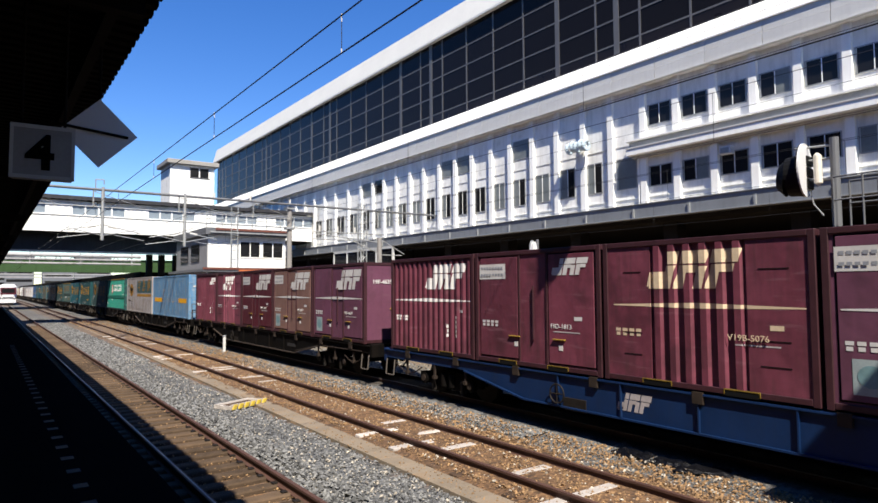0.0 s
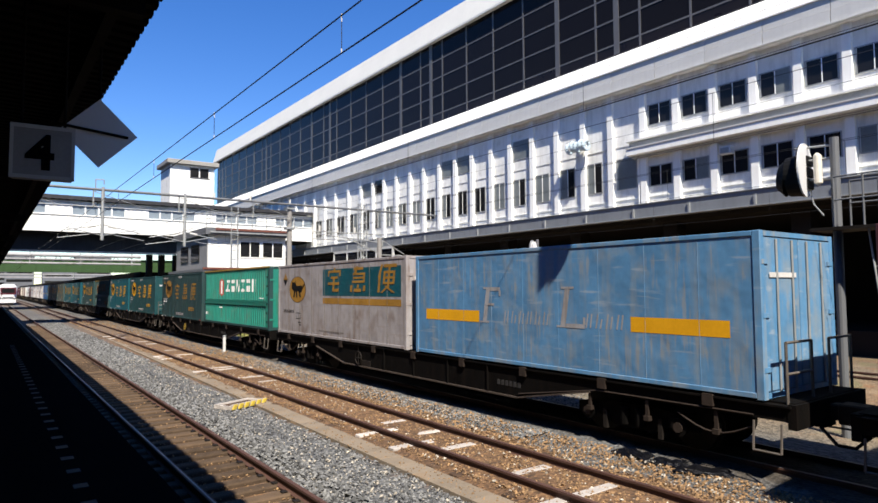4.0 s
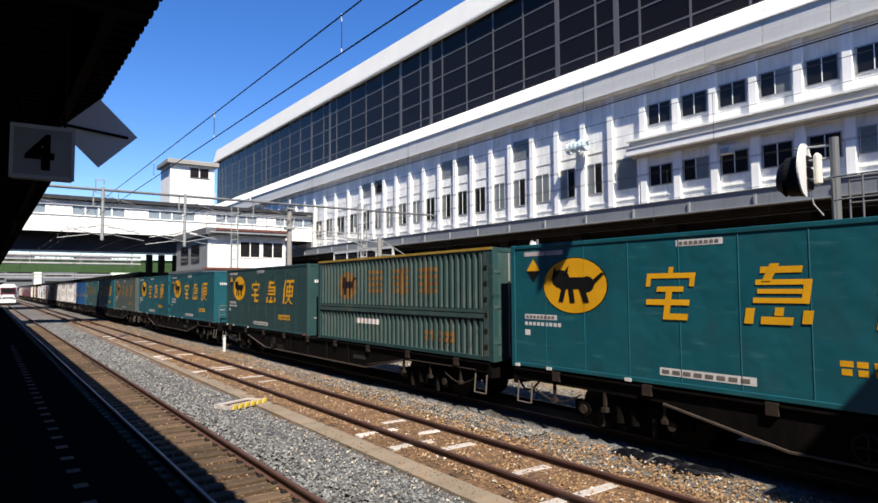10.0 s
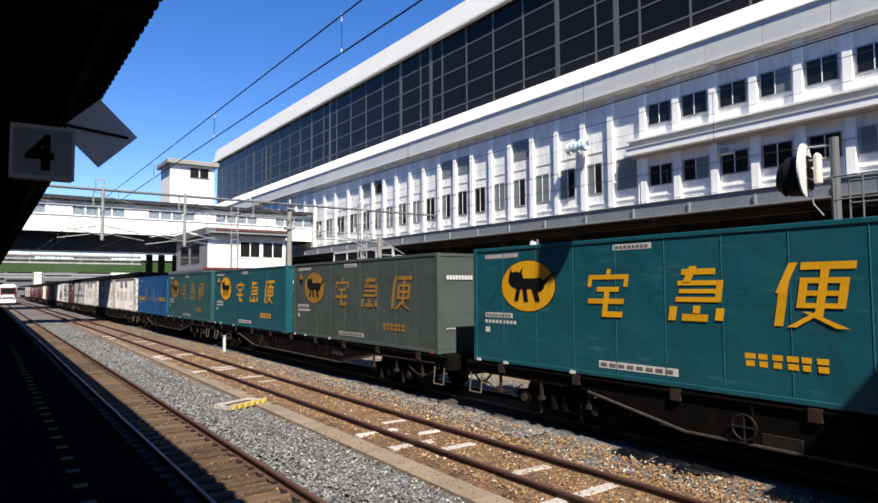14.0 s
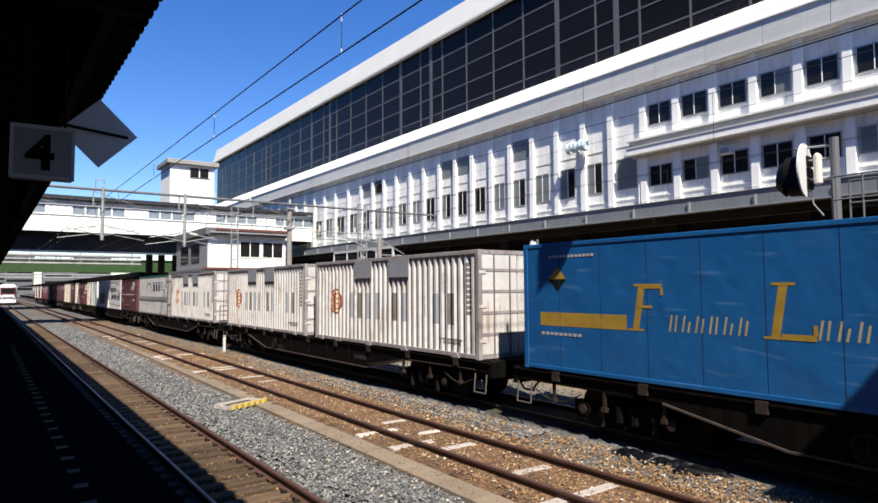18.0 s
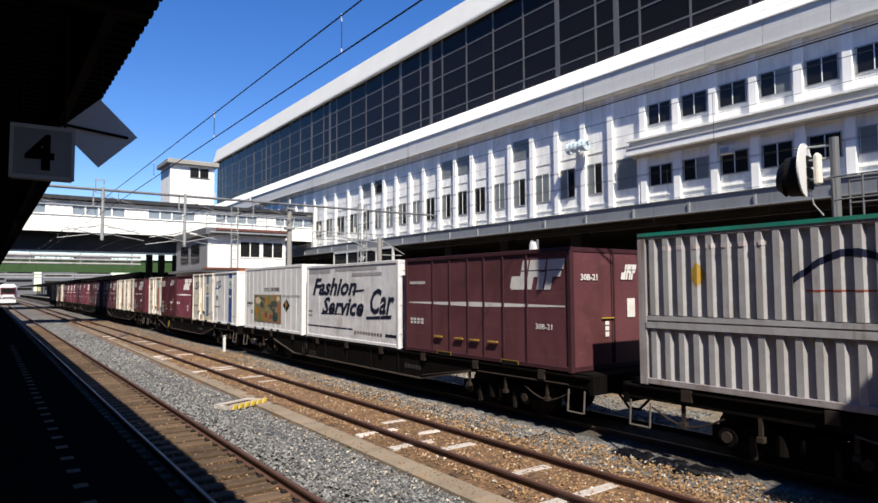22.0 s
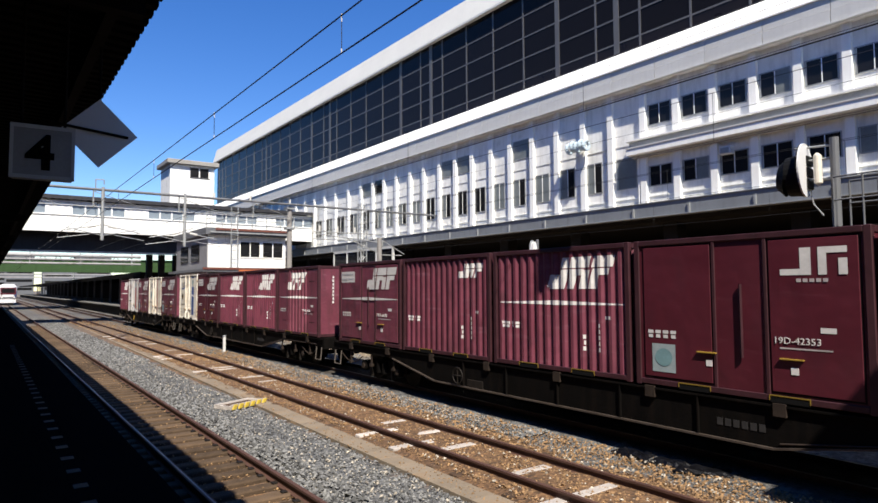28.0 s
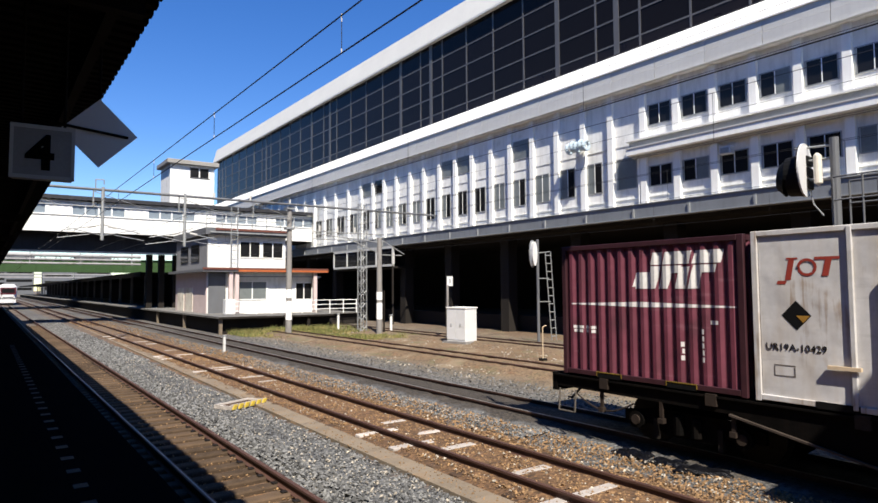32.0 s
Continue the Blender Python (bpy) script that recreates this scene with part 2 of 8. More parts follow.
M = {
    "ground": ground_material(),
    "glass": glass_material("tinted_glass", (0.008, 0.007, 0.007), 0.04, 1.45, 0.13),
    "window": glass_material("window_glass", (0.012, 0.012, 0.0129), 0.05, 1.45, 0.25),
    "maroon": material("maroon_paint", (0.129, 0.0292, 0.0473), 0.55, var=0.22, scale=1.2, streak=0.5, dirt=(0.045, 0.014, 0.020), grain=14, rand=0.22, spec=0.42, dent=0.55, wear=0.55, scrape=0.4, scrape_tint=(0.19, 0.085, 0.105), runs=0.35, run_tint=(0.055, 0.022, 0.025)),
    "crimson": material("fresh_maroon_paint", (0.0731, 0.0082, 0.0163), 0.5, var=0.10, scale=1.0, streak=0.12, dirt=(0.045, 0.010, 0.016), grain=14, rand=0.12, spec=0.42, dent=0.55, wear=0.3, scrape=0.2, scrape_tint=(0.11, 0.03, 0.04)),
    "brownish": material("faded_brown_paint", (0.1763, 0.0946, 0.0791), 0.65, var=0.24, scale=1.2, streak=0.4, dirt=(0.10, 0.045, 0.03), grain=14, spec=0.42, dent=0.35, wear=0.5, scrape=0.5, scrape_tint=(0.10, 0.06, 0.075), runs=0.4, run_tint=(0.08, 0.04, 0.03)),
    "purple": material("purplish_maroon_paint", (0.1075, 0.0344, 0.0636), 0.6, var=0.16, scale=1.2, streak=0.3, dirt=(0.05, 0.02, 0.03), grain=14, rand=0.1, spec=0.42, dent=0.35, wear=0.5, scrape=0.3, scrape_tint=(0.13, 0.06, 0.08)),
    "teal": material("teal_paint", (0.0026, 0.0688, 0.0894), 0.5, var=0.10, scale=0.9, streak=0.22, dirt=(0.02, 0.05, 0.05), grain=10, rand=0.1, spec=0.42, dent=0.55, wear=0.25, scrape=0.3, scrape_tint=(0.05, 0.16, 0.16)),
    "dull_teal": material("grimy_teal_paint", (0.0096, 0.0722, 0.0791), 0.6, var=0.2, scale=0.9, streak=0.5, dirt=(0.05, 0.06, 0.05), grain=10, rand=0.1, spec=0.42, dent=0.55, wear=0.5, scrape=0.3, scrape_tint=(0.07, 0.10, 0.09)),
    "deep_teal": material("deep_teal_paint", (0.0036, 0.0451, 0.0494), 0.55, var=0.14, scale=0.9, streak=0.35, dirt=(0.012, 0.035, 0.035), grain=10, spec=0.42, dent=0.55, wear=0.45, scrape=0.3, scrape_tint=(0.04, 0.08, 0.08)),
    "drab": material("drab_green_brown_paint", (0.044, 0.064, 0.056), 0.7, var=0.2, scale=0.9, streak=0.4, dirt=(0.06, 0.055, 0.045), grain=10, spec=0.42, dent=0.55, wear=0.5, scrape=0.3, scrape_tint=(0.07, 0.06, 0.05), runs=0.4, run_tint=(0.05, 0.042, 0.033)),
    "dark_green": material("grimy_green_paint", (0.009, 0.041, 0.042), 0.65, var=0.2, scale=0.9, streak=0.45, dirt=(0.020, 0.034, 0.032), grain=10, rand=0.1, spec=0.42, dent=0.55, wear=0.5, scrape=0.3, scrape_tint=(0.035, 0.06, 0.058), runs=0.4, run_tint=(0.026, 0.028, 0.024)),
    "olive": material("dusty_olive_paint", (0.024, 0.054, 0.050), 0.7, var=0.2, scale=1.5, streak=0.5, dirt=(0.06, 0.065, 0.055), grain=16, spec=0.42, dent=0.35, wear=0.5, runs=0.4, run_tint=(0.09, 0.075, 0.05)),
    "emerald": material("emerald_green_paint", (0.0097, 0.1707, 0.126), 0.5, var=0.2, scale=1.2, streak=0.4, dirt=(0.05, 0.10, 0.08), grain=12, spec=0.42, dent=0.35, wear=0.4, scrape=0.3, scrape_tint=(0.12, 0.22, 0.18), runs=0.45, run_tint=(0.06, 0.07, 0.04)),
    "blue": material("blue_paint", (0.003, 0.078, 0.235), 0.5, var=0.10, scale=1.0, streak=0.2, dirt=(0.02, 0.07, 0.18), grain=10, spec=0.42, dent=0.55, wear=0.3, scrape=0.35, scrape_tint=(0.08, 0.19, 0.36)),
    "sky_blue": material("faded_blue_paint", (0.0731, 0.1935, 0.344), 0.6, var=0.2, scale=0.8, streak=0.6, dirt=(0.22, 0.24, 0.24), grain=10, spec=0.42, dent=0.55, wear=0.5, scrape=0.5, scrape_tint=(0.28, 0.32, 0.36), runs=0.5, run_tint=(0.26, 0.24, 0.20)),
    "silver": material("dirty_silver_paint", (0.2924, 0.2709, 0.2709), 0.55, var=0.14, scale=1.0, streak=0.6, dirt=(0.16, 0.11, 0.085), grain=12, spec=0.22, dent=0.55, wear=0.6, scrape=0.4, scrape_tint=(0.25, 0.2, 0.17), runs=0.6, run_tint=(0.12, 0.075, 0.05)),
    "white": material("weathered_white_paint", (0.50, 0.485, 0.48), 0.55, var=0.14, scale=1.2, streak=0.42, dirt=(0.36, 0.29, 0.22), grain=14, rand=0.06, spec=0.22, dent=0.55, wear=0.3, scrape=0.3, scrape_tint=(0.30, 0.29, 0.29), runs=0.65, run_tint=(0.25, 0.17, 0.11)),
    "cream": material("stained_cream_paint", (0.6536, 0.6149, 0.5375), 0.6, var=0.16, scale=1.4, streak=0.4, dirt=(0.34, 0.25, 0.15), grain=14, rand=0.08, spec=0.22, dent=0.35, wear=0.45, scrape=0.35, scrape_tint=(0.30, 0.26, 0.21), runs=0.6, run_tint=(0.33, 0.21, 0.10)),
    "pale_white": material("scuffed_white_paint", (0.58, 0.58, 0.595), 0.55, var=0.14, scale=1.6, streak=0.35, dirt=(0.33, 0.31, 0.30), grain=14, spec=0.22, dent=0.4, wear=0.4, scrape=0.35, scrape_tint=(0.32, 0.32, 0.34), runs=0.4, run_tint=(0.36, 0.29, 0.22)),
    "clean_white": material("clean_white_paint", (0.6192, 0.6192, 0.6192), 0.4, var=0.05, scale=1.0, streak=0.08, dirt=(0.5, 0.48, 0.45), grain=12, dent=0.35),
    "grey": material("grey_paint", (0.2924, 0.2881, 0.2967), 0.55, var=0.14, scale=1.2, streak=0.45, dirt=(0.20, 0.18, 0.165), grain=14, spec=0.22, dent=0.35, wear=0.4, scrape=0.3, scrape_tint=(0.22, 0.21, 0.21), runs=0.5, run_tint=(0.17, 0.13, 0.10)),
    "patch": material("grey_cover_paint", (0.2322, 0.2408, 0.2666), 0.6, var=0.08, scale=2.0, grain=12, spec=0.22),
    "mark": material("white_marking", (0.5332, 0.516, 0.5031), 0.6, var=0.16, scale=3.0, grain=20, rand=0.05, spec=0.22, wear=0.35, dirt=(0.33, 0.27, 0.26)),
    "dim_mark": material("worn_white_marking", (0.387, 0.344, 0.344), 0.7, var=0.3, scale=3.0, grain=20, spec=0.22, wear=0.5, dirt=(0.2, 0.17, 0.16)),
    "tan_mark": material("yellowed_marking", (0.5332, 0.4128, 0.2838), 0.7, var=0.2, scale=3.0, grain=20, spec=0.22),
    "sand_mark": material("faded_sand_marking", (0.30, 0.25, 0.15), 0.7, var=0.25, scale=3.0, grain=20, spec=0.22),
    "amber": material("amber_paint", (0.6364, 0.3096, 0.0103), 0.5, var=0.12, scale=2.0, grain=20, rand=0.08, spec=0.22),
    "dull_amber": material("faded_amber_paint", (0.2924, 0.1505, 0.0258), 0.65, var=0.3, scale=2.0, grain=20, spec=0.22),
    "black": material("black_marking", (0.0069, 0.0069, 0.0069), 0.6, var=0.2, spec=0.1),
    "navy": material("navy_marking", (0.009, 0.012, 0.028), 0.6, var=0.25, scale=4, spec=0.15),
    "royal": material("royal_blue_marking", (0.0103, 0.0533, 0.2064), 0.5, var=0.1),
    "red": material("red_marking", (0.2838, 0.0387, 0.0258), 0.5, var=0.1, wear=0.3, dirt=(0.2, 0.05, 0.03)),
    "dull_red": material("faded_red_marking", (0.2064, 0.0473, 0.0301), 0.65, var=0.3, scale=3, spec=0.2),
    "yellow": material("yellow_paint", (0.2924, 0.1806, 0.0258), 0.55, var=0.25, scale=4),
    "dull_yellow": material("grimy_yellow_paint", (0.172, 0.1118, 0.0172), 0.65, var=0.35, scale=5, spec=0.2),
    "grease": material("scuffed_grey_iron", (0.086, 0.0731, 0.0619), 0.6, var=0.3, scale=8, spec=0.3),
    "faint": material("faint_wagon_marking", (0.0258, 0.0241, 0.0241), 0.7, var=0.3, scale=6, spec=0.2),
    "sticker": material("grey_green_sticker", (0.258, 0.3096, 0.3182), 0.6, var=0.2, scale=6),
    "steel": material("galvanised_steel", (0.3096, 0.3182, 0.3182), 0.55, metal=0.4, var=0.15, scale=3),
    "frame_black": material("grimy_black_steel", (0.0034, 0.0029, 0.0026), 0.75, var=0.35, scale=2.0, streak=0.4, dirt=(0.012, 0.008, 0.006), grain=20, bump=0.2, spec=0.06),
    "frame_blue": material("blue_wagon_steel", (0.0025, 0.017, 0.064), 0.55, var=0.2, scale=2.0, streak=0.25, dirt=(0.012, 0.018, 0.035), grain=20, spec=0.25),
    "iron": material("worn_iron", (0.0146, 0.012, 0.0103), 0.6, metal=0.0, var=0.3, scale=8, spec=0.1),
    "rail_rust": material("rusty_rail", (0.062, 0.027, 0.018), 0.75, var=0.25, scale=3.0, grain=30, bump=0.2),
    "rail_top": material("polished_rail_head", (0.215, 0.1892, 0.172), 0.42, metal=0.5, var=0.1, scale=4),
    "sleeper": material("weathered_sleeper", (0.0731, 0.0447, 0.0284), 0.9, var=0.3, scale=5, grain=40, bump=0.5, rand=0.35, spec=0.22),
    "tan_sleeper": material("dusty_tan_sleeper", (0.0757, 0.0499, 0.031), 0.9, var=0.3, scale=5, grain=40, bump=0.5, rand=0.35, spec=0.22),
    "pale_sleeper": material("pale_concrete_sleeper", (0.4042, 0.3612, 0.3268), 0.9, var=0.2, scale=5, grain=40, bump=0.3, rand=0.2),
    "concrete": material("old_concrete", (0.1849, 0.1479, 0.1084), 0.9, var=0.24, scale=1.5, grain=30, bump=0.3, rand=0.1, spec=0.22, wear=0.5, dirt=(0.20, 0.135, 0.08)),
    "picture": picture_material(),
    "spandrel": material("dark_brown_spandrel_glass", (0.0103, 0.0077, 0.0069), 0.3, var=0.3, scale=0.7, spec=0.2),
    # sky reflection put into the base colour of the bridge panes
    "sky_pane": glass_material("painted_sky_glass", (0.1892, 0.2236, 0.258), 0.06, 1.45, 0.4),
    "bridge_roof": material("dark_slate_roofing", (0.0155, 0.0155, 0.0189), 0.6, var=0.25, scale=1.5, streak=0.3, dirt=(0.05, 0.04, 0.035)),
    "band_shade": material("shaded_band_face", (0.2838, 0.2924, 0.301), 0.7, var=0.08, scale=0.8, streak=0.3, dirt=(0.2, 0.2, 0.19), grain=8),
    "dirty_frame": material("dirty_pale_frame", (0.258, 0.2365, 0.2408), 0.6, var=0.2, scale=2.0, streak=0.5, dirt=(0.13, 0.095, 0.08), grain=14, spec=0.22, wear=0.5, runs=0.5, run_tint=(0.10, 0.065, 0.045)),
    "ink": material("black_numeral_paint", (0.0034, 0.0034, 0.0034), 0.9, var=0.1, spec=0.0),
    # girder grey darkened to hold the shade below the passage
    "shade_girder": material("shaded_bridge_girder", (0.043, 0.0447, 0.0516), 0.8, var=0.2, scale=1.0, streak=0.4, dirt=(0.02, 0.02, 0.02), spec=0.1),
    # lighter than the sill: a highlight painted along its lower edge
    "flange": material("lit_sill_edge", (0.0516, 0.0396, 0.0327), 0.55, var=0.35, scale=6.0, streak=0.3, dirt=(0.03, 0.02, 0.015), spec=0.3),
    "lock_iron": material("rusty_lock_iron", (0.0258, 0.0181, 0.0138), 0.7, var=0.35, scale=8.0, spec=0.2),
    "blue_seam": material("dark_blue_seam", (0.0034, 0.0215, 0.0645), 0.6, var=0.2, spec=0.2),
    "ghost_amber": material("ghost_of_amber_paint", (0.1118, 0.0585, 0.0172), 0.7, var=0.4, scale=3.0, grain=20, spec=0.2),
    "rust_maroon": material("brownish_maroon_paint", (0.092, 0.030, 0.036), 0.55, var=0.2, scale=1.2, streak=0.5, dirt=(0.05, 0.018, 0.015), grain=14, spec=0.42, dent=0.35, wear=0.5, scrape=0.3, scrape_tint=(0.13, 0.06, 0.055)),
    "maroon_edge": material("dark_maroon_edge", (0.0361, 0.0095, 0.0138), 0.6, var=0.3, scale=4.0, streak=0.4, dirt=(0.02, 0.01, 0.01), grain=20, spec=0.35),
    "gasket": material("dark_door_seam", (0.0103, 0.0052, 0.0069), 0.8, var=0.2, spec=0.1),
    "board_yellow": material("warning_yellow_paint", (0.473, 0.344, 0.043), 0.6, var=0.2, scale=6),
    "mast": material("grey_mast_concrete", (0.2322, 0.2193, 0.2064), 0.85, var=0.14, scale=2.0, streak=0.4, dirt=(0.12, 0.11, 0.10), grain=30, bump=0.2, spec=0.22),
    "old_deck": material("weathered_platform_deck", (0.15, 0.145, 0.138), 0.9, var=0.25, scale=2.0, grain=20, bump=0.2, spec=0.22, wear=0.5, dirt=(0.07, 0.06, 0.05)),
    "orange_trim": material("orange_trim", (0.3612, 0.0946, 0.0258), 0.6, var=0.2, scale=3),
    "shaded_house_side": material("shaded_house_wall", (0.1978, 0.1978, 0.2064), 0.8, var=0.15, scale=1.5, streak=0.3, dirt=(0.12, 0.11, 0.11), grain=12),
    "pinkish": material("pinkish_paint", (0.5332, 0.43, 0.4128), 0.7, var=0.1, scale=2.0, grain=12),
    "frosted": material("curtained_pane", (0.1462, 0.1634, 0.1634), 0.35, var=0.15, scale=2.0, grain=8),
    "grime": material("dark_grime", (0.129, 0.1118, 0.0989), 0.8, var=0.3, scale=6.0, grain=20, spec=0.2),
    "device": material("dark_device_paint", (0.0387, 0.0387, 0.0559), 0.6, var=0.2, scale=6.0, grain=20, spec=0.2),
    "pale_teal": material("faded_teal_sticker", (0.1376, 0.2408, 0.258), 0.6, var=0.2, scale=6.0, grain=20),
    "green_grass": material("green_grass", (0.115, 0.125, 0.03), 0.8, var=0.3, scale=1.0, island=0.5),
    "tan_stone": material("pale_stone_chips", (0.3612, 0.3182, 0.258), 0.9, var=0.2, scale=8, island=0.4),
    # far darker than asphalt: the canopy's shade is put into the colour
    "platform": material("shaded_platform_asphalt", (0.0069, 0.0069, 0.0069), 0.9, var=0.15, scale=1.0, grain=60, bump=0.3, spec=0.0),
    # near black so that the canopy colour carries its underside shade
    "canopy": material("shaded_canopy_sheet", (0.0077, 0.0065, 0.0056), 0.7, var=0.2, scale=1.5, spec=0.02),
    # white panel greyed: canopy shade is put into the colour
    "dark_sign": material("shaded_sign_panel", (0.27, 0.27, 0.26), 0.6, var=0.15, scale=2, spec=0.1),
    "rim_grey": material("sign_rim_paint", (0.45, 0.45, 0.43), 0.6, var=0.1, spec=0.1),
    "sign": material("sign_panel", (0.58, 0.58, 0.55), 0.5, var=0.06, scale=2),
    "wall": material("white_facade_paint", (0.78, 0.775, 0.745), 0.7, var=0.06, scale=0.6, streak=0.4, dirt=(0.40, 0.40, 0.36), grain=8, wear=0.3),
    "rib": material("white_rib_paint", (0.85, 0.845, 0.815), 0.65, var=0.04, scale=0.6, streak=0.2, dirt=(0.5, 0.49, 0.46), grain=8),
    "fascia": material("pale_fascia_panel", (0.516, 0.5117, 0.4945), 0.6, var=0.05, scale=0.5, streak=0.3, dirt=(0.42, 0.41, 0.40), grain=8, rand=0.03, wear=0.2),
    "roof_edge": material("beige_roof_edge", (0.5676, 0.5504, 0.516), 0.65, var=0.05, scale=0.4, streak=0.12, dirt=(0.4, 0.38, 0.35), grain=8),
    "mullion": material("dark_mullion", (0.1118, 0.1075, 0.1075), 0.5, metal=0.3, var=0.1),
    "girder": material("grey_girder", (0.1075, 0.1118, 0.1204), 0.6, var=0.12, scale=1.0, streak=0.3, dirt=(0.09, 0.09, 0.10)),
    "station_girder": material("blue_grey_girder_paint", (0.172, 0.1849, 0.2021), 0.6, var=0.12, scale=1.0, streak=0.4, dirt=(0.11, 0.11, 0.12)),
    "tower_roof": material("grey_tower_roof", (0.258, 0.2451, 0.2236), 0.7, var=0.15, scale=1.0, streak=0.3, dirt=(0.15, 0.14, 0.12)),
    "coil": material("pale_blue_cable_sheath", (0.387, 0.473, 0.5332), 0.5, var=0.15, scale=4.0),
    "faded_royal": material("faded_blue_marking", (0.0516, 0.1462, 0.2838), 0.6, var=0.2, scale=3.0, wear=0.3, dirt=(0.2, 0.26, 0.32)),
    # deep shade as a base colour, for undersides and interiors
    "recess_shade": material("recess_shade_paint", (0.0181, 0.0151, 0.0129), 0.9, var=0.2, scale=0.5, spec=0.22),
    "brown_trim": material("red_brown_trim", (0.1204, 0.0387, 0.0258), 0.6, var=0.2, scale=3),
    "green_steel": material("green_girder", (0.0241, 0.0602, 0.012), 0.55, var=0.12, scale=1.0),
    "grass": material("dry_grass", (0.24, 0.20, 0.07), 0.8, var=0.3, scale=1.0, island=0.45),
    "stone_grey": material("grey_ballast_stone", (0.117, 0.116, 0.114), 0.9, var=0.15, scale=8, island=0.75),
    "stone_brown": material("rusty_ballast_stone", (0.2107, 0.1247, 0.0585), 0.9, var=0.2, scale=8, island=0.45),
    "tarp": material("black_sheeting", (0.0052, 0.0052, 0.0077), 0.45, var=0.3, scale=8, bump=0.3),
    "wire": material("overhead_wire", (0.0301, 0.0301, 0.0301), 0.5, metal=0.5, var=0.1),
    "porcelain": material("white_insulator", (0.5332, 0.516, 0.4816), 0.35, var=0.1),
    "far_train": material("white_train_paint", (0.6192, 0.6192, 0.6278), 0.4, var=0.05),
}


# ---- mesh helpers ----
def box(bm, x0, x1, y0, y1, z0, z1, bevel=0.0):
    v = [bm.verts.new((x, y, z)) for z in (z0, z1) for y in (y0, y1) for x in (x0, x1)]
    for q in ((0, 2, 3, 1), (4, 5, 7, 6), (0, 1, 5, 4), (2, 6, 7, 3), (0, 4, 6, 2), (1, 3, 7, 5)):
        bm.faces.new([v[i] for i in q])
    if bevel:
        edges = {e for w in v for e in w.link_edges}
        bmesh.ops.bevel(bm, geom=list(edges), offset=bevel, segments=1, affect="EDGES")
    return bm


def boxes(*rows, bevel=0.0):
    bm = bmesh.new()
    for r in rows:
        box(bm, *r, bevel=bevel)
    return bm


def tube(bm, a, b, r, n=8, r2=None):
    """A closed bar from a to b."""
    a, b = Vector(a), Vector(b)
    q = (b - a).to_track_quat("Z", "Y")
    r2 = r if r2 is None else r2
    rings = []
    for p, rad in ((a, r), (b, r2)):
        rings.append([bm.verts.new(p + q @ Vector((rad * math.cos(2 * math.pi * k / n), rad * math.sin(2 * math.pi * k / n), 0))) for k in range(n)])
    for k in range(n):
        bm.faces.new((rings[0][k], rings[0][(k + 1) % n], rings[1][(k + 1) % n], rings[1][k]))
    bm.faces.new(rings[0][::-1])
    bm.faces.new(rings[1])
    return bm


def tubes(rows, r, n=8):
    bm = bmesh.new()
    for a, b in rows:
        tube(bm, a, b, r, n)
    return bm


def prism(bm, outline, axis, lo, hi):
    """A closed outline of two coordinates, swept along an axis."""
    def at(p, w):
        return {"x": (w, p[0], p[1]), "y": (p[0], w, p[1]), "z": (p[0], p[1], w)}[axis]
    a = [bm.verts.new(at(p, lo)) for p in outline]
    b = [bm.verts.new(at(p, hi)) for p in outline]
    n = len(outline)
    for k in range(n):
        bm.faces.new((a[k], a[(k + 1) % n], b[(k + 1) % n], b[k]))
    bm.faces.new(a[::-1])
    bm.faces.new(b)
    return bm


def ring(bm, centre, radius, r, axis="x", n=20, m=6):
    """A hoop round an axis."""
    c = Vector(centre)
    vs = []
    for i in range(n):
        t = 2 * math.pi * i / n
        row = []
        for j in range(m):
            s = 2 * math.pi * j / m
            d = radius + r * math.cos(s)
            p = (r * math.sin(s), d * math.cos(t), d * math.sin(t))
            p = p if axis == "x" else (p[1], p[0], p[2]) if axis == "y" else (p[1], p[2], p[0])
            row.append(bm.verts.new(c + Vector(p)))
        vs.append(row)
    for i in range(n):
        for j in range(m):
            bm.faces.new((vs[i][j], vs[(i + 1) % n][j], vs[(i + 1) % n][(j + 1) % m], vs[i][(j + 1) % m]))
    return bm


def mesh_of(name, bm, mat):
    bmesh.ops.recalc_face_normals(bm, faces=bm.faces)
    me = bpy.data.meshes.new(name)
    bm.to_mesh(me)
    bm.free()
    me.materials.append(mat)
    return me


def part(name, bm, mat, parent, label="", at=None):
    """Links a bmesh, or a ready mesh, as one mesh object under a thing or a part."""
    me = bm if isinstance(bm, bpy.types.Mesh) else mesh_of(name, bm, mat)
    ob = new(name, me)
    ob.parent = parent
    if at is not None:
        ob.matrix_basis = at
    return tagged(ob, label)


def thing(name, label, category, at=None, group="", kind=""):
    ob = new(name)
    ob.empty_display_size = 0.3
    if at is not None:
        ob.matrix_basis = at
    return tagged(ob, label, category, group, kind)


def solid(name, bm, mat, label, category="", kind="", group="", at=None):
    ob = new(name, mesh_of(name, bm, mat))
    if at is not None:
        ob.matrix_basis = at
    return tagged(ob, label, category, group, kind)


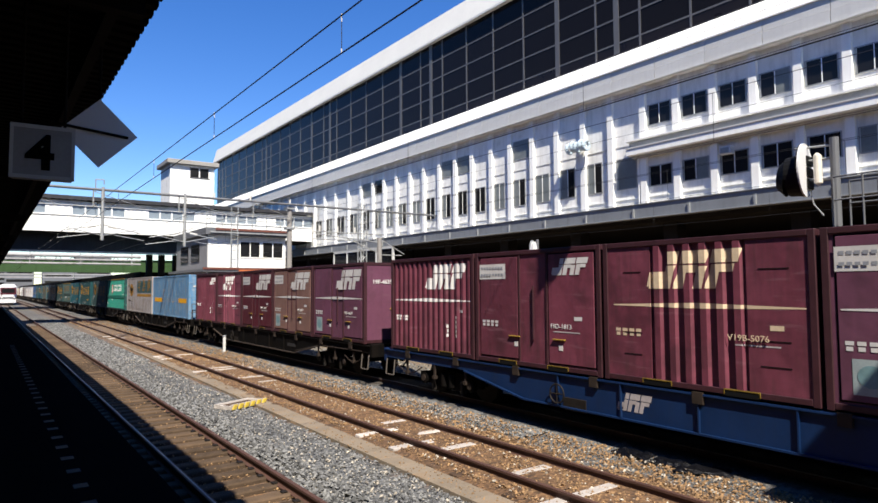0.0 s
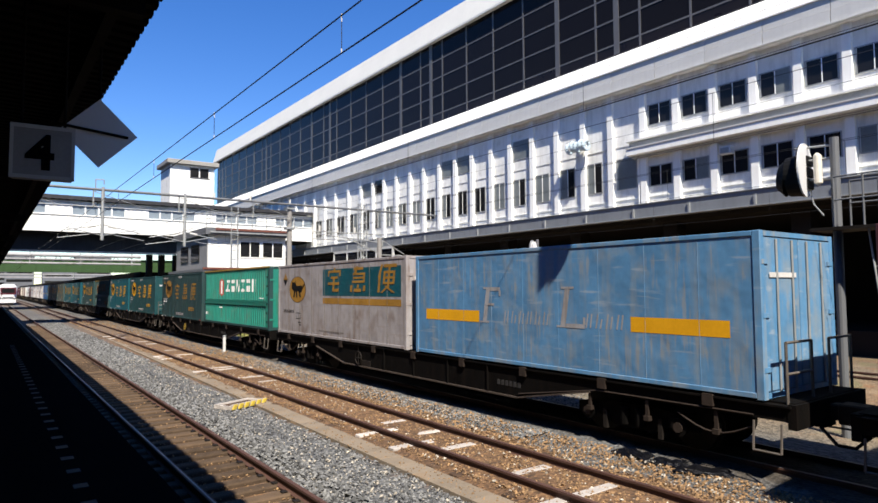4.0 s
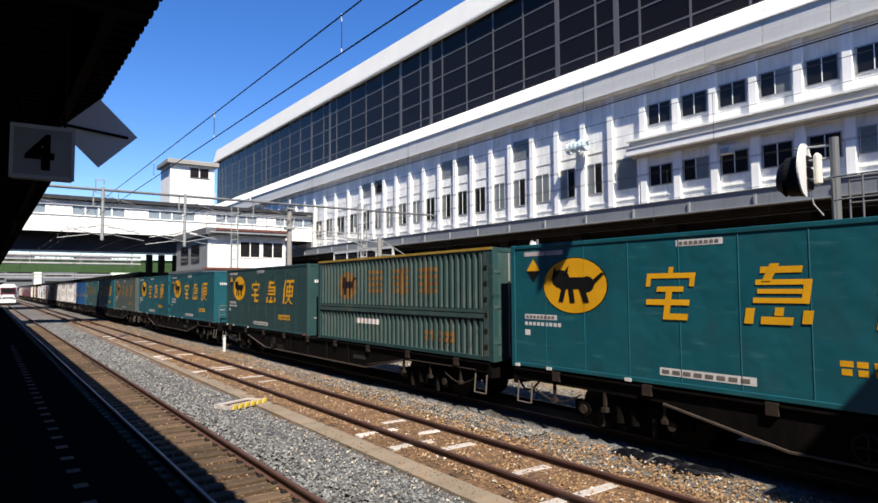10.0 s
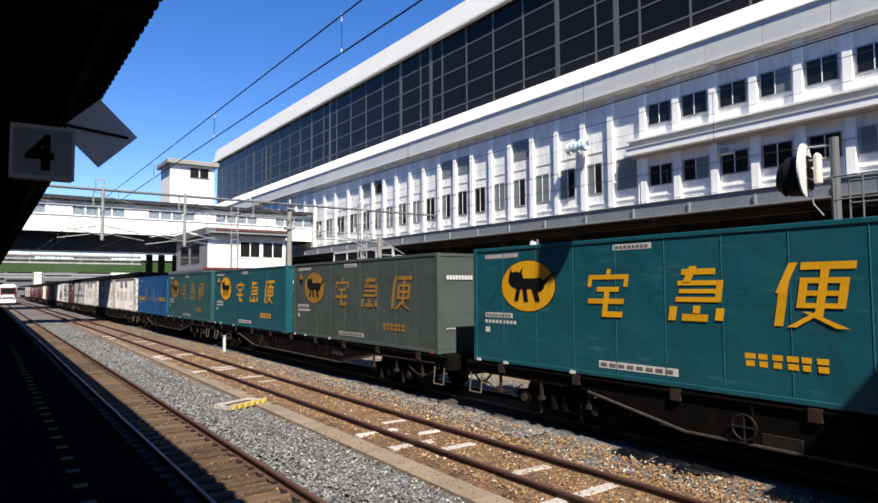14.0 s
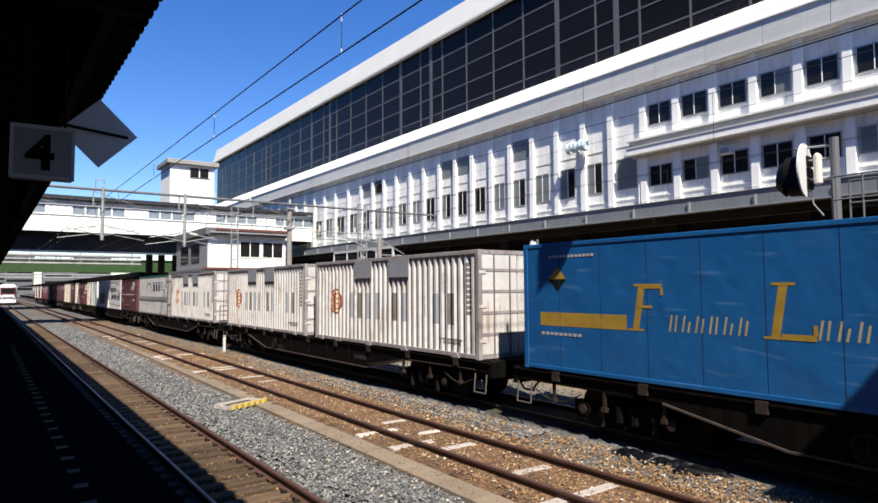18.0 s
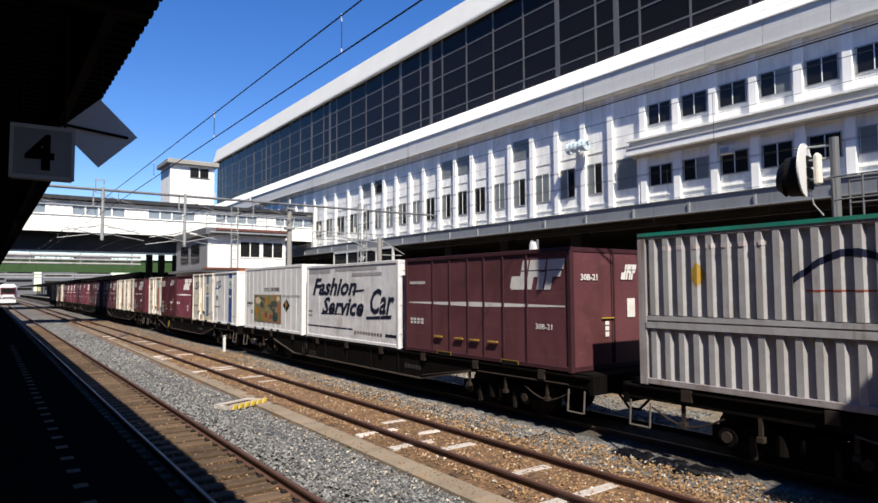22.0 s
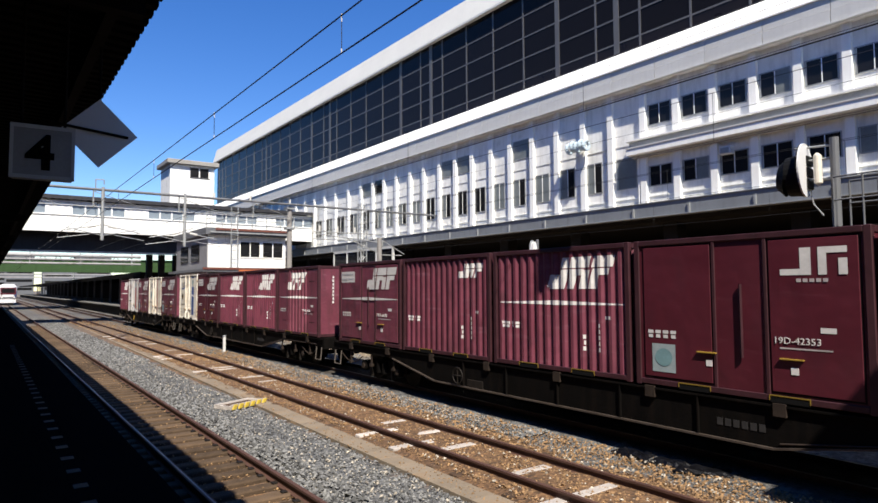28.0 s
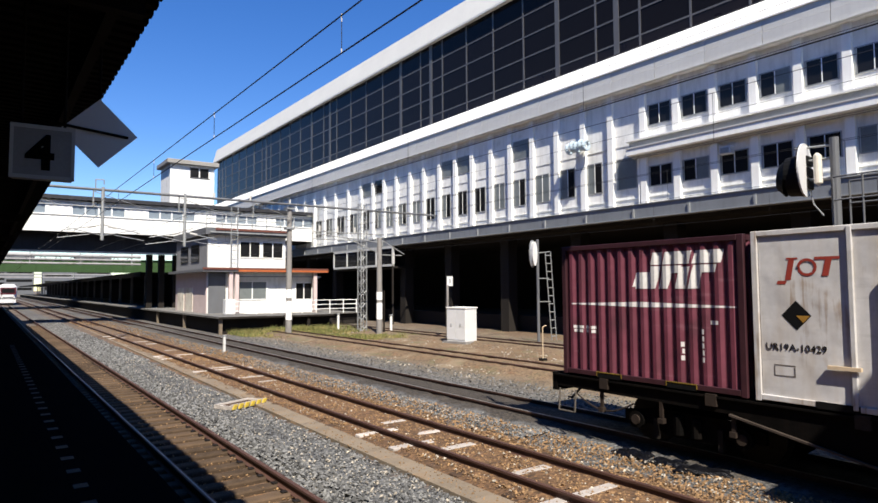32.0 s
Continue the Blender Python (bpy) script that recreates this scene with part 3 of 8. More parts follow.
def letters(text, size, mat, parent, at, name="lettering", squeeze=1.0, shear=0.0, label="", bold=0.0):
    """Flat lettering from the built-in font, in the xy plane of the pose at."""
    cu = bpy.data.curves.new(name, "FONT")
    cu.body, cu.size, cu.shear, cu.extrude, cu.resolution_u, cu.offset = text, size, shear, 0.003, 2, bold
    tmp = bpy.data.objects.new(name, cu)
    me = bpy.data.meshes.new_from_object(tmp)
    bpy.data.objects.remove(tmp)
    me.transform(Matrix.Diagonal((squeeze, 1, 1, 1)))
    me.materials.clear()
    me.materials.append(mat)
    ob = new(name, me)
    ob.parent = parent
    ob.matrix_basis = at
    return tagged(ob, label)


# ---- ground and tracks ----
TRACK = {"a": 3.05, "b": 6.96, "c": 10.42, "d": 16.0, "e": 22.0}


def build_ground():
    bm = bmesh.new()
    xs = [-2000, -60, 0, 2, 4, 6, 8, 10, 12, 14, 18, 22, 26, 30, 60, 2000]
    ys = [-2000, -60, -10, 0, 5, 10, 15, 20, 30, 40, 60, 90, 140, 400, 2500]
    grid = [[bm.verts.new((x, y, -0.20)) for y in ys] for x in xs]
    for i in range(len(xs) - 1):
        for j in range(len(ys) - 1):
            bm.faces.new((grid[i][j], grid[i + 1][j], grid[i + 1][j + 1], grid[i][j + 1]))
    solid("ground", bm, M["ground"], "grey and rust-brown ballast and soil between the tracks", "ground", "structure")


def build_beds():
    """Soil and stones filled up between the rails, with shoulders that slope off."""
    rg = np.random.default_rng(21)
    for key, z, wide, words in (("b", -0.115, 0.95, "rust-brown ballast filled up between the rails"), ("c", -0.10, 1.0, "oil-dark ballast bed of the goods track, deepened with train shade"),
                                ("d", -0.075, 1.1, "sandy soil filled up between the siding rails"), ("e", -0.075, 1.1, "sandy soil filled up between the siding rails")):
        bm = bmesh.new()
        rows = []
        offs = (-wide - 0.5, -wide, -0.62, -0.53, 0.0, 0.53, 0.62, wide, wide + 0.5)
        for k in range(150):
            y = -4 + k * 0.4
            rows.append([bm.verts.new((TRACK[key] + o, y, -0.23 if abs(o) > wide else z - (0.03 if abs(o) == wide else 0.0) + rg.normal(0, 0.010))) for o in offs])
        for r, s in zip(rows, rows[1:]):
            for k in range(len(offs) - 1):
                bm.faces.new((r[k], r[k + 1], s[k + 1], s[k]))
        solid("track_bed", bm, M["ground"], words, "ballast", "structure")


def rail_mesh():
    prof = [(-0.06, -0.15), (0.06, -0.15), (0.06, -0.135), (0.012, -0.12), (0.012, -0.045), (0.034, -0.035), (0.034, -0.005), (-0.034, -0.005),
            (-0.034, -0.035), (-0.012, -0.045), (-0.012, -0.12), (-0.06, -0.135)]
    return mesh_of("rail", prism(bmesh.new(), prof, "y", -60, 330), M["rail_rust"])


def build_tracks():
    rail = rail_mesh()
    head = mesh_of("rail_head", boxes((-0.03, 0.03, -60, 330, -0.005, 0.0)), M["rail_top"])
    strip = mesh_of("rail_head", boxes((-0.010, 0.010, -60, 330, -0.005, 0.0)), M["rail_top"])
    worn = mesh_of("rail_head", boxes((-0.03, 0.03, -60, 330, -0.005, 0.0)), M["rail_rust"])
    wood = mesh_of("sleeper", boxes((-1.05, 1.05, -0.11, 0.11, -0.30, -0.135), bevel=0.012), M["sleeper"])
    dusty = mesh_of("sleeper", boxes((-1.05, 0.60, -0.12, 0.12, -0.30, -0.13), bevel=0.02), M["tan_sleeper"])
    plate = mesh_of("tie_plate", boxes((-0.045, 0.045, -0.05, 0.05, -0.135, -0.118), bevel=0.006), M["iron"])
    pale = mesh_of("sleeper", boxes((-1.05, 1.05, -0.11, 0.11, -0.30, -0.142), bevel=0.012), M["pale_sleeper"])
    pales = [pale] + [mesh_of("sleeper", boxes((x0, x1, -0.10, 0.10, -0.30, -0.145), bevel=0.012), M["pale_sleeper"]) for x0, x1 in ((-0.45, 0.42), (-1.0, -0.1), (-1.15, 0.5), (-0.3, 0.95), (-0.05, 0.5))]
    rng = random.Random(5)
    words = {"a": "railway track with rusty rails on close brown wooden sleepers", "b": "rusty railway track with few pale sleepers showing in brown ballast",
             "c": "railway track of the passing goods train", "d": "rusty siding in sandy soil beside the goods track",
             "e": "rusty siding in sandy soil before the station building"}
    for key, x in TRACK.items():
        track = thing("track", words[key], "railway track", pose(x, 0, 0), kind="structure")
        for side in (-0.5675, 0.5675):
            r = part("rail", rail, None, track, at=pose(side, 0, 0))
            part("rail_head", head if key == "c" else strip if key == "a" and side < 0 else worn, None, r)
        first, last, step = {"a": (2, 60, 0.47), "b": (1, 45, 0.62), "c": (6, 45, 0.62), "d": (12, 30, 0.7), "e": (12, 32, 0.7)}[key]
        k = 0
        y = first
        while y < last:
            light = key == "b" and rng.random() < (0.45 if y < 14 else 0.30)
            dz = 0.0 if key == "a" else 0.036 if light else 0.0 if key == "b" else -0.075
            sl = part("sleeper", rng.choice(pales) if light else dusty if key == "a" else wood, None, track, at=pose(rng.uniform(-0.03, 0.03), y, dz, 0, 0, rng.uniform(-0.8, 0.8)))
            if key == "a" and y < 32:
                for side in (0.475,):
                    part("tie_plate", plate, None, sl, at=pose(side, 0, 0.012))
            y += step
            k += 1


def stones(name, label, mat, x0, x1, y0, y1, count, lo, hi, seed, skip=(), lift=0.0, base_z=-0.20):
    """Loose ballast stones, six-cornered and squashed, thinning out with distance."""
    rg = np.random.default_rng(seed)
    y = y0 + (y1 - y0) * rg.random(count) ** 1.5
    x = x0 + (x1 - x0) * rg.random(count)
    for a, b in skip:
        keep = (x < a) | (x > b)
        x, y = x[keep], y[keep]
    n = len(x)
    size = lo + (hi - lo) * rg.random(n) ** 2
    base = np.array([(1, 0, 0), (0, 1, 0), (-1, 0, 0), (0, -1, 0), (0, 0, 1), (0, 0, -1)], float)
    pts = base[None] * size[:, None, None] * (0.55 + 0.7 * rg.random((n, 6, 1)))
    pts[:, :, 2] *= 0.75
    ang = rg.random(n) * 6.283
    c, s = np.cos(ang)[:, None], np.sin(ang)[:, None]
    px, py = pts[:, :, 0] * c - pts[:, :, 1] * s, pts[:, :, 0] * s + pts[:, :, 1] * c
    tilt = rg.normal(0, 0.5, n)[:, None]
    pz = pts[:, :, 2] + px * tilt
    z = base_z + lift * rg.random((n, 1)) + size[:, None] * (0.15 + 0.35 * rg.random((n, 1)))
    verts = np.stack([px + x[:, None], py + y[:, None], pz + z], 2).reshape(-1, 3)
    tri = np.array([(0, 1, 4), (1, 2, 4), (2, 3, 4), (3, 0, 4), (1, 0, 5), (2, 1, 5), (3, 2, 5), (0, 3, 5)])
    faces = (tri[None] + 6 * np.arange(n)[:, None, None]).reshape(-1, 3)
    me = bpy.data.meshes.new(name)
    me.from_pydata(verts.tolist(), [], faces.tolist())
    me.materials.append(mat)
    tagged(new(name, me), label, "ballast", kind="stuff")


def build_ballast():
    ra, rb, rc = TRACK["a"] + 0.5675, TRACK["b"], TRACK["c"]
    stones("grey_ballast", "loose grey crushed-stone ballast between two tracks", M["stone_grey"], ra + 0.08, 5.5, 4, 34, 15000, 0.018, 0.045, 1)
    stones("grey_ballast", "grey crushed-stone ballast further along the tracks", M["stone_grey"], ra + 0.08, 5.6, 28, 75, 9000, 0.03, 0.065, 41)
    stones("brown_ballast", "rust-brown ballast further along the rusty track", M["stone_brown"], 6.1, 9.2, 26, 70, 6000, 0.02, 0.05, 42, [(rb - 0.63, rb - 0.5), (rb + 0.5, rb + 0.63)], base_z=-0.14)
    stones("grey_ballast", "grey ballast heaped over the sleeper ends", M["stone_grey"], ra + 0.06, ra + 0.75, 3, 30, 9000, 0.03, 0.055, 11, lift=0.075)
    stones("brown_ballast", "rust-brown ballast stones round the rusty track", M["stone_brown"], 6.05, 7.9, 3, 30, 12000, 0.012, 0.034, 2,
           [(rb - 0.63, rb - 0.5), (rb + 0.5, rb + 0.63)], base_z=-0.125)
    stones("stone_chips", "pale stone chips scattered over the rusty track", M["tan_stone"], 6.0, 9.0, 3, 26, 1500, 0.014, 0.034, 22,
           [(rb - 0.63, rb - 0.5), (rb + 0.5, rb + 0.63)], base_z=-0.13, lift=0.02)
    stones("brown_ballast", "brown grit strewn over the cable trough", M["stone_brown"], 5.42, 6.1, 4, 26, 1400, 0.008, 0.024, 31, base_z=-0.137)
    stones("stone_chips", "bright chips among the grey ballast", M["tan_stone"], TRACK["a"] + 0.7, 5.4, 4, 30, 1500, 0.014, 0.034, 33, base_z=-0.17, lift=0.03)
    stones("stone_chips", "pale and rusty stones scattered over the soil of the sidings", M["tan_stone"], 12.6, 24.0, 16, 44, 1200, 0.02, 0.06, 23)
    stones("grey_ballast", "loose grey ballast beside the goods track", M["stone_grey"], 8.5, 9.42, 9, 38, 7000, 0.018, 0.045, 3, base_z=-0.18)
    stones("brown_ballast", "brown ballast stones along the goods track", M["stone_brown"], 7.8, 9.3, 3, 26, 10000, 0.013, 0.036, 4, base_z=-0.17)
    stones("grey_ballast", "loose grey ballast beyond the goods track", M["stone_grey"], 11.1, 13.6, 8, 40, 5000, 0.02, 0.05, 6)
    stones("brown_ballast", "brown ballast between the rails of the platform track", M["stone_brown"], 2.5, 3.6, 5, 30, 2200, 0.012, 0.028, 7, lift=0.06)


def build_trackside():
    strip = thing("cable_trough", "weathered concrete cable trough covers in a line", "trough", pose(0, 0, 0), kind="structure")
    cover = mesh_of("cover", boxes((-0.21, 0.21, -0.248, 0.248, -0.22, -0.135), bevel=0.004), M["concrete"])
    rng = random.Random(3)
    for k in range(110):
        y = 4.5 + k * 0.5
        part("cover", cover, None, strip, at=pose(5.66 + 0.0135 * (y - 7), y, rng.uniform(-0.005, 0.002), 0, rng.uniform(-0.5, 0.5), rng.uniform(-0.7, 0.7)))
    post = thing("marker_post", "short white concrete marker post in the ballast", "post", pose(9.0, 29.2, -0.2))
    part("shaft", boxes((-0.055, 0.055, -0.055, 0.055, 0, 0.76), bevel=0.01), M["fascia"], post)
    part("cap", boxes((-0.065, 0.065, -0.065, 0.065, 0.76, 0.82), bevel=0.01), M["steel"], post)
    board = thing("warning_board", "yellow and black striped board lying on the ballast", "board", pose(5.27, 15.7, -0.17, 0, 0, 24))
    part("frame", boxes((-0.55, 0.55, 0.28, 0.33, 0, 0.09), (-0.55, -0.5, -0.28, 0.28, 0, 0.09), (0.5, 0.55, -0.28, 0.28, 0, 0.09)), M["pale_sleeper"], board)
    part("panel", boxes((-0.5, 0.5, -0.28, 0.28, 0.0, 0.05)), M["sleeper"], board)
    bm = bmesh.new()
    for k in range(6):
        x = -0.55 + k * 0.19
        prism(bm, [(x, 0.02), (x + 0.1, 0.02), (x + 0.16, 0.13), (x + 0.06, 0.13)], "y", -0.34, -0.30)
    part("stripe", bm, M["board_yellow"], board)
    part("edge_plate", boxes((-0.57, 0.57, -0.30, -0.28, 0.0, 0.14)), M["pale_sleeper"], board)
    # crumpled black sheeting beside the goods track
    rg = random.Random(8)
    for n, (x, y, w, l) in enumerate(((9.18, 6.9, 0.20, 0.36), (9.22, 6.2, 0.17, 0.3), (9.24, 5.62, 0.22, 0.45), (8.95, 6.4, 0.07, 0.13))):
        bm = bmesh.new()
        g = [[bm.verts.new(((i / 8 - 0.5) * 2 * w * rg.uniform(0.8, 1.15), (j / 8 - 0.5) * 2 * l * rg.uniform(0.85, 1.1),
                            0.015 + (0 if i in (0, 8) or j in (0, 8) else rg.uniform(0.01, 0.065)))) for j in range(9)] for i in range(9)]
        for i in range(8):
            for j in range(8):
                bm.faces.new((g[i][j], g[i + 1][j], g[i + 1][j + 1], g[i][j + 1]))
        bmesh.ops.solidify(bm, geom=bm.faces[:], thickness=0.012)
        solid("black_sheet", bm, M["tarp"], "crumpled black plastic sheeting on the ballast", "sheeting", group="scraps of sheeting", at=pose(x, y, -0.17, 0, 0, 15 * n))
    # grass beside the far platform end
    for seed, count, tall, mat, words in ((4, 26000, 0.20, M["green_grass"], "patchy green grass by the platform end"), (9, 16000, 0.16, M["grass"], "dry yellow grass tufts by the platform end")):
        rg = np.random.default_rng(seed)
        x, y = 12.9 + 8.6 * rg.random(count), 31.0 + 11.8 * rg.random(count)
        patch = np.sin(x * 1.3 + seed) + np.cos(y * 1.1 + x * 0.4) + np.sin(x * 3.7) * np.cos(y * 2.9) + rg.normal(0, 0.6, count)
        keep = (patch > np.where(y > 37.5, -0.7, 0.2)) & ((x - 13.4) > (37.5 - y) * 0.75)
        x, y = x[keep], y[keep]
        n = len(x)
        h, a = 0.05 + tall * rg.random(n) ** 2 + 0.28 * rg.random(n) * (y > 39.5), rg.random(n) * 6.28
        w = 0.012 + 0.02 * rg.random(n)
        lean = rg.normal(0, 0.45, (n, 2)) * h[:, None]
        v = np.empty((n, 3, 3))
        v[:, 0] = np.stack([x - w * np.cos(a), y - w * np.sin(a), np.full(n, -0.2)], 1)
        v[:, 1] = np.stack([x + w * np.cos(a), y + w * np.sin(a), np.full(n, -0.2)], 1)
        v[:, 2] = np.stack([x + lean[:, 0], y + lean[:, 1], -0.2 + h], 1)
        me = bpy.data.meshes.new("grass")
        me.from_pydata(v.reshape(-1, 3).tolist(), [], np.arange(3 * n).reshape(-1, 3).tolist())
        me.materials.append(mat)
        tagged(new("grass", me), words, "grass", kind="stuff")


# ---- the camera's platform ----
def build_near_platform():
    solid("platform", boxes((-9, 1.35, -40, 140, 0.0, 0.90), (-9, 1.45, -40, 140, 0.90, 0.92)), M["platform"], "asphalt platform with an overhanging edge, canopy shade in its colour", "platform", "structure")
    solid("platform_wall", boxes((1.30, 1.36, -40, 140, -0.25, 0.0)), M["concrete"], "dark concrete foot of the platform edge", "platform", "structure")
    roof = thing("platform_canopy", "dark corrugated platform canopy with a saw-toothed edge", "canopy", pose(0, 0, 0), kind="structure")
    bm = bmesh.new()
    # roof runs on unseen behind the camera to cut sky light
    pitch, y = 0.225, -8.0 - 0.225 * 200
    rows = []
    while y < 130:
        for dy, dz in ((0, 0), (0.11, 0), (0.135, 0.06), (0.20, 0.06)):
            rows.append((y + dy, dz))
        y += pitch
    top = [[bm.verts.new((x, yy, 5.42 + dz + (1.25 - x) * 0.02 + e)) for yy, dz in rows] for x, e in ((1.25, 0), (-9, 0))]
    for k in range(len(rows) - 1):
        bm.faces.new((top[0][k], top[0][k + 1], top[1][k + 1], top[1][k]))
    bmesh.ops.solidify(bm, geom=bm.faces[:], thickness=-0.02)
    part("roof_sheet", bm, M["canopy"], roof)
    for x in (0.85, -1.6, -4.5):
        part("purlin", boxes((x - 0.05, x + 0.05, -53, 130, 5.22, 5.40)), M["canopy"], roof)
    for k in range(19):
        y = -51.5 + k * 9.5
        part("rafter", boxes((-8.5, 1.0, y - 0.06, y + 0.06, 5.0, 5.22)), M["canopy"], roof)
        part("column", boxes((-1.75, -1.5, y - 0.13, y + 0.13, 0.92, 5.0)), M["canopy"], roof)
    # unseen walls, added only to block sky light from west and south
    solid("wall_west", boxes((-13.5, -13.0, -90, 330, -0.2, 22.0)), M["girder"], "unseen plain grey wall added west of the platform to block sky light", "wall", "structure")
    solid("wall_south", boxes((-13.5, 48, -90.5, -90, -0.2, 18.0)), M["girder"], "unseen plain grey wall added behind the viewer to block sky light", "wall", "structure")
    line = thing("platform_line", "worn pale dashes painted along the platform edge", "marking", pose(0, 0, 0), kind="structure")
    # white dashes kept dark to sit in the platform's painted shade
    dash = mesh_of("dash", boxes((-0.06, 0.06, -0.07, 0.07, 0.921, 0.925)), M["faint"])
    for k in range(40):
        part("dash", dash, None, line, at=pose(0.78, 2.03 + 0.595 * k, 0))
    num = thing("platform_number_sign", "white square platform sign numbered 4, hung under the canopy", "sign", pose(0.352, 6.0, 3.875, 0, 0, -3))
    part("case", boxes((-0.225, 0.225, -0.06, 0.06, -0.22, 0.22), bevel=0.02), M["dark_sign"], num)
    part("hanger", tubes([((-0.15, 0, 0.2), (-0.15, 0, 1.35)), ((0.15, 0, 0.2), (0.15, 0, 1.35))], 0.012), M["canopy"], num)
    letters("4", 0.39, M["ink"], num, pose(-0.115, -0.064, -0.135, 90, 0, 0), "numeral", bold=0.012)
    part("rim", boxes((-0.225, 0.225, -0.066, -0.06, 0.19, 0.22), (-0.225, 0.225, -0.066, -0.06, -0.22, -0.19), (-0.225, -0.2, -0.066, -0.06, -0.19, 0.19),
                      (0.2, 0.225, -0.066, -0.06, -0.19, 0.19)), M["rim_grey"], num)
    dia = thing("diamond_sign", "pale diamond-shaped sign board hung under the canopy edge", "sign", pose(0.885, 7.0, 4.325, 0, 0, -4))
    q = 0.345
    part("board", prism(bmesh.new(), [(0, -q), (q, 0), (0, q), (-q, 0)], "y", -0.015, 0.015), M["sign"], dia)
    part("bracket", tubes([((-0.45, -0.03, 0.06), (0.26, -0.03, -0.02)), ((0, 0.03, 0), (0, 0.03, 1.0))], 0.014), M["canopy"], dia)


# ---- the station building ----
XF = 27.5


def build_station():
    st = thing("station_building", "long white station building with ribbed facade and dark glass upper storey", "building", pose(0, 0, 0))
    y0, y1 = -14.0, 97.0
    ribs = [9.96, 11.82, 13.72, 15.62, 17.56, 19.48, 21.56, 23.49, 25.53, 27.61, 29.61, 31.5, 33.54, 35.48, 37.42, 39.48, 41.38, 43.49, 45.46, 47.37, 49.5, 51.97,
            54.63, 57.0]
    ribs = [9.96 - 1.88 * k for k in range(12, 0, -1)] + ribs + [57.0 + 2.4 * k for k in range(1, 17)]
    part("wall", boxes((XF, XF + 0.3, y0, y1, 6.96, 13.6)), M["wall"], st)
    part("body", boxes((XF + 0.3, 48, y0, y1, 6.3, 15.0), (40, 48, y0, y1, -0.2, 6.3)), M["recess_shade"], st)
    part("soffit", boxes((27.16, XF, y0, y1, 13.17, 13.28)), M["wall"], st)
    # thin lip added to lengthen the fascia's shadow on the ribs
    part("drip_lip", boxes((26.95, 27.03, y0, y1, 13.17, 13.22)), M["fascia"], st)
    part("upper_body", boxes((28.52, 47, y0, y1 - 0.3, 15.0, 22.6)), M["recess_shade"], st)
    # fascia in panels with open joints
    fas = part("fascia_core", boxes((27.16, XF, y0, y1, 13.28, 14.5)), M["recess_shade"], st)
    span = (y1 - y0) / 41
    for k in range(41):
        a = y0 + k * span
        part("fascia_panel", boxes((27.03, 27.16, a + 0.012, a + span - 0.012, 13.17, 13.78), (27.06, 27.16, a + 0.012, a + span - 0.012, 13.80, 14.40)), M["fascia"], st)
    part("fascia_coping", prism(bmesh.new(), [(26.98, 14.33), (26.98, 14.40), (27.86, 15.54), (28.4, 15.56), (28.4, 14.33)], "y", y0, y1), M["rib"], st)
    part("roof_edge", prism(bmesh.new(), [(28.05, 22.2), (28.62, 24.36), (29.6, 24.4), (29.6, 22.2)], "y", y0, y1 + 1.0), M["roof_edge"], st)
    part("roof", boxes((29.6, 49, y0, y1 + 1.0, 22.4, 24.35)), M["roof_edge"], st)
    part("roof_drip", boxes((27.98, 28.05, y0, y1 + 1.0, 22.15, 22.3)), M["fascia"], st)
    # glass storey: panes between mullions and transoms
    first = 44.3 - 19 * 3.01
    rows_z = [15.56, 16.4, 17.85, 19.25, 20.7, 22.25]
    glass = thing("glass_wall", "dark tinted glass wall of the upper storey with grey mullions", "glazing", pose(0, 0, 0), kind="structure")
    pane = {}
    for k in range(37):
        ya = first + k * 3.01
        yb = min(ya + 3.01, y1 - 0.4)
        if yb - ya < 0.5:
            continue
        for j in range(5):
            key = (round(yb - ya, 2), j)
            if key not in pane:
                pane[key] = mesh_of("pane", boxes((0, 0.03, 0.03, yb - ya - 0.03, rows_z[j] + 0.03, rows_z[j + 1] - 0.03)), M["glass" if j else "spandrel"])
            part("pane", pane[key], None, glass, at=pose(28.38, ya, 0, 0, 0, 0.12 * math.sin(k * 2.1 + j * 1.3)))
        wide = 0.17 if k % 6 == 1 else 0.06
        part("mullion", boxes((28.345, 28.52, ya - wide, ya + wide, 15.3, 22.25)), M["mullion"], glass)
        if k % 6 == 5:
            part("mullion", boxes((28.345, 28.52, ya + 1.37, ya + 1.73, 15.3, 22.25)), M["mullion"], glass)
    for z in rows_z[1:5]:
        part("transom", boxes((28.352, 28.50, first, y1 - 0.4, z - 0.045, z + 0.045)), M["mullion"], glass)
    # ribs
    for y in ribs:
        if y < 20.3:
            spans = ((6.98, 9.42), (10.36, 13.17))
        else:
            spans = ((6.98, 13.17),)
        for za, zb in spans:
            bm = bmesh.new()
            prism(bm, [(XF + 0.02, za), (XF - 0.20, za), (XF - 0.20, zb - 0.1), (XF - 0.16, zb), (XF + 0.02, zb)], "y", y - 0.17, y + 0.17)
            part("rib", bm, M["rib"], st)
    # windows between the ribs
    upper_far = {27.61, 33.54, 35.48, 45.46, 47.37}

    blinds = random.Random(12)

    def window(ya, yb, za, zb, n, curtain=0.12):
        w = part("window", boxes((XF - 0.035, XF, ya, yb, za, za + 0.05), (XF - 0.035, XF, ya, yb, zb - 0.05, zb), (XF - 0.035, XF, ya, ya + 0.05, za + 0.05, zb - 0.05),
                                 (XF - 0.035, XF, yb - 0.05, yb, za + 0.05, zb - 0.05)), M["steel"], st)
        step = (yb - ya - 0.1) / n
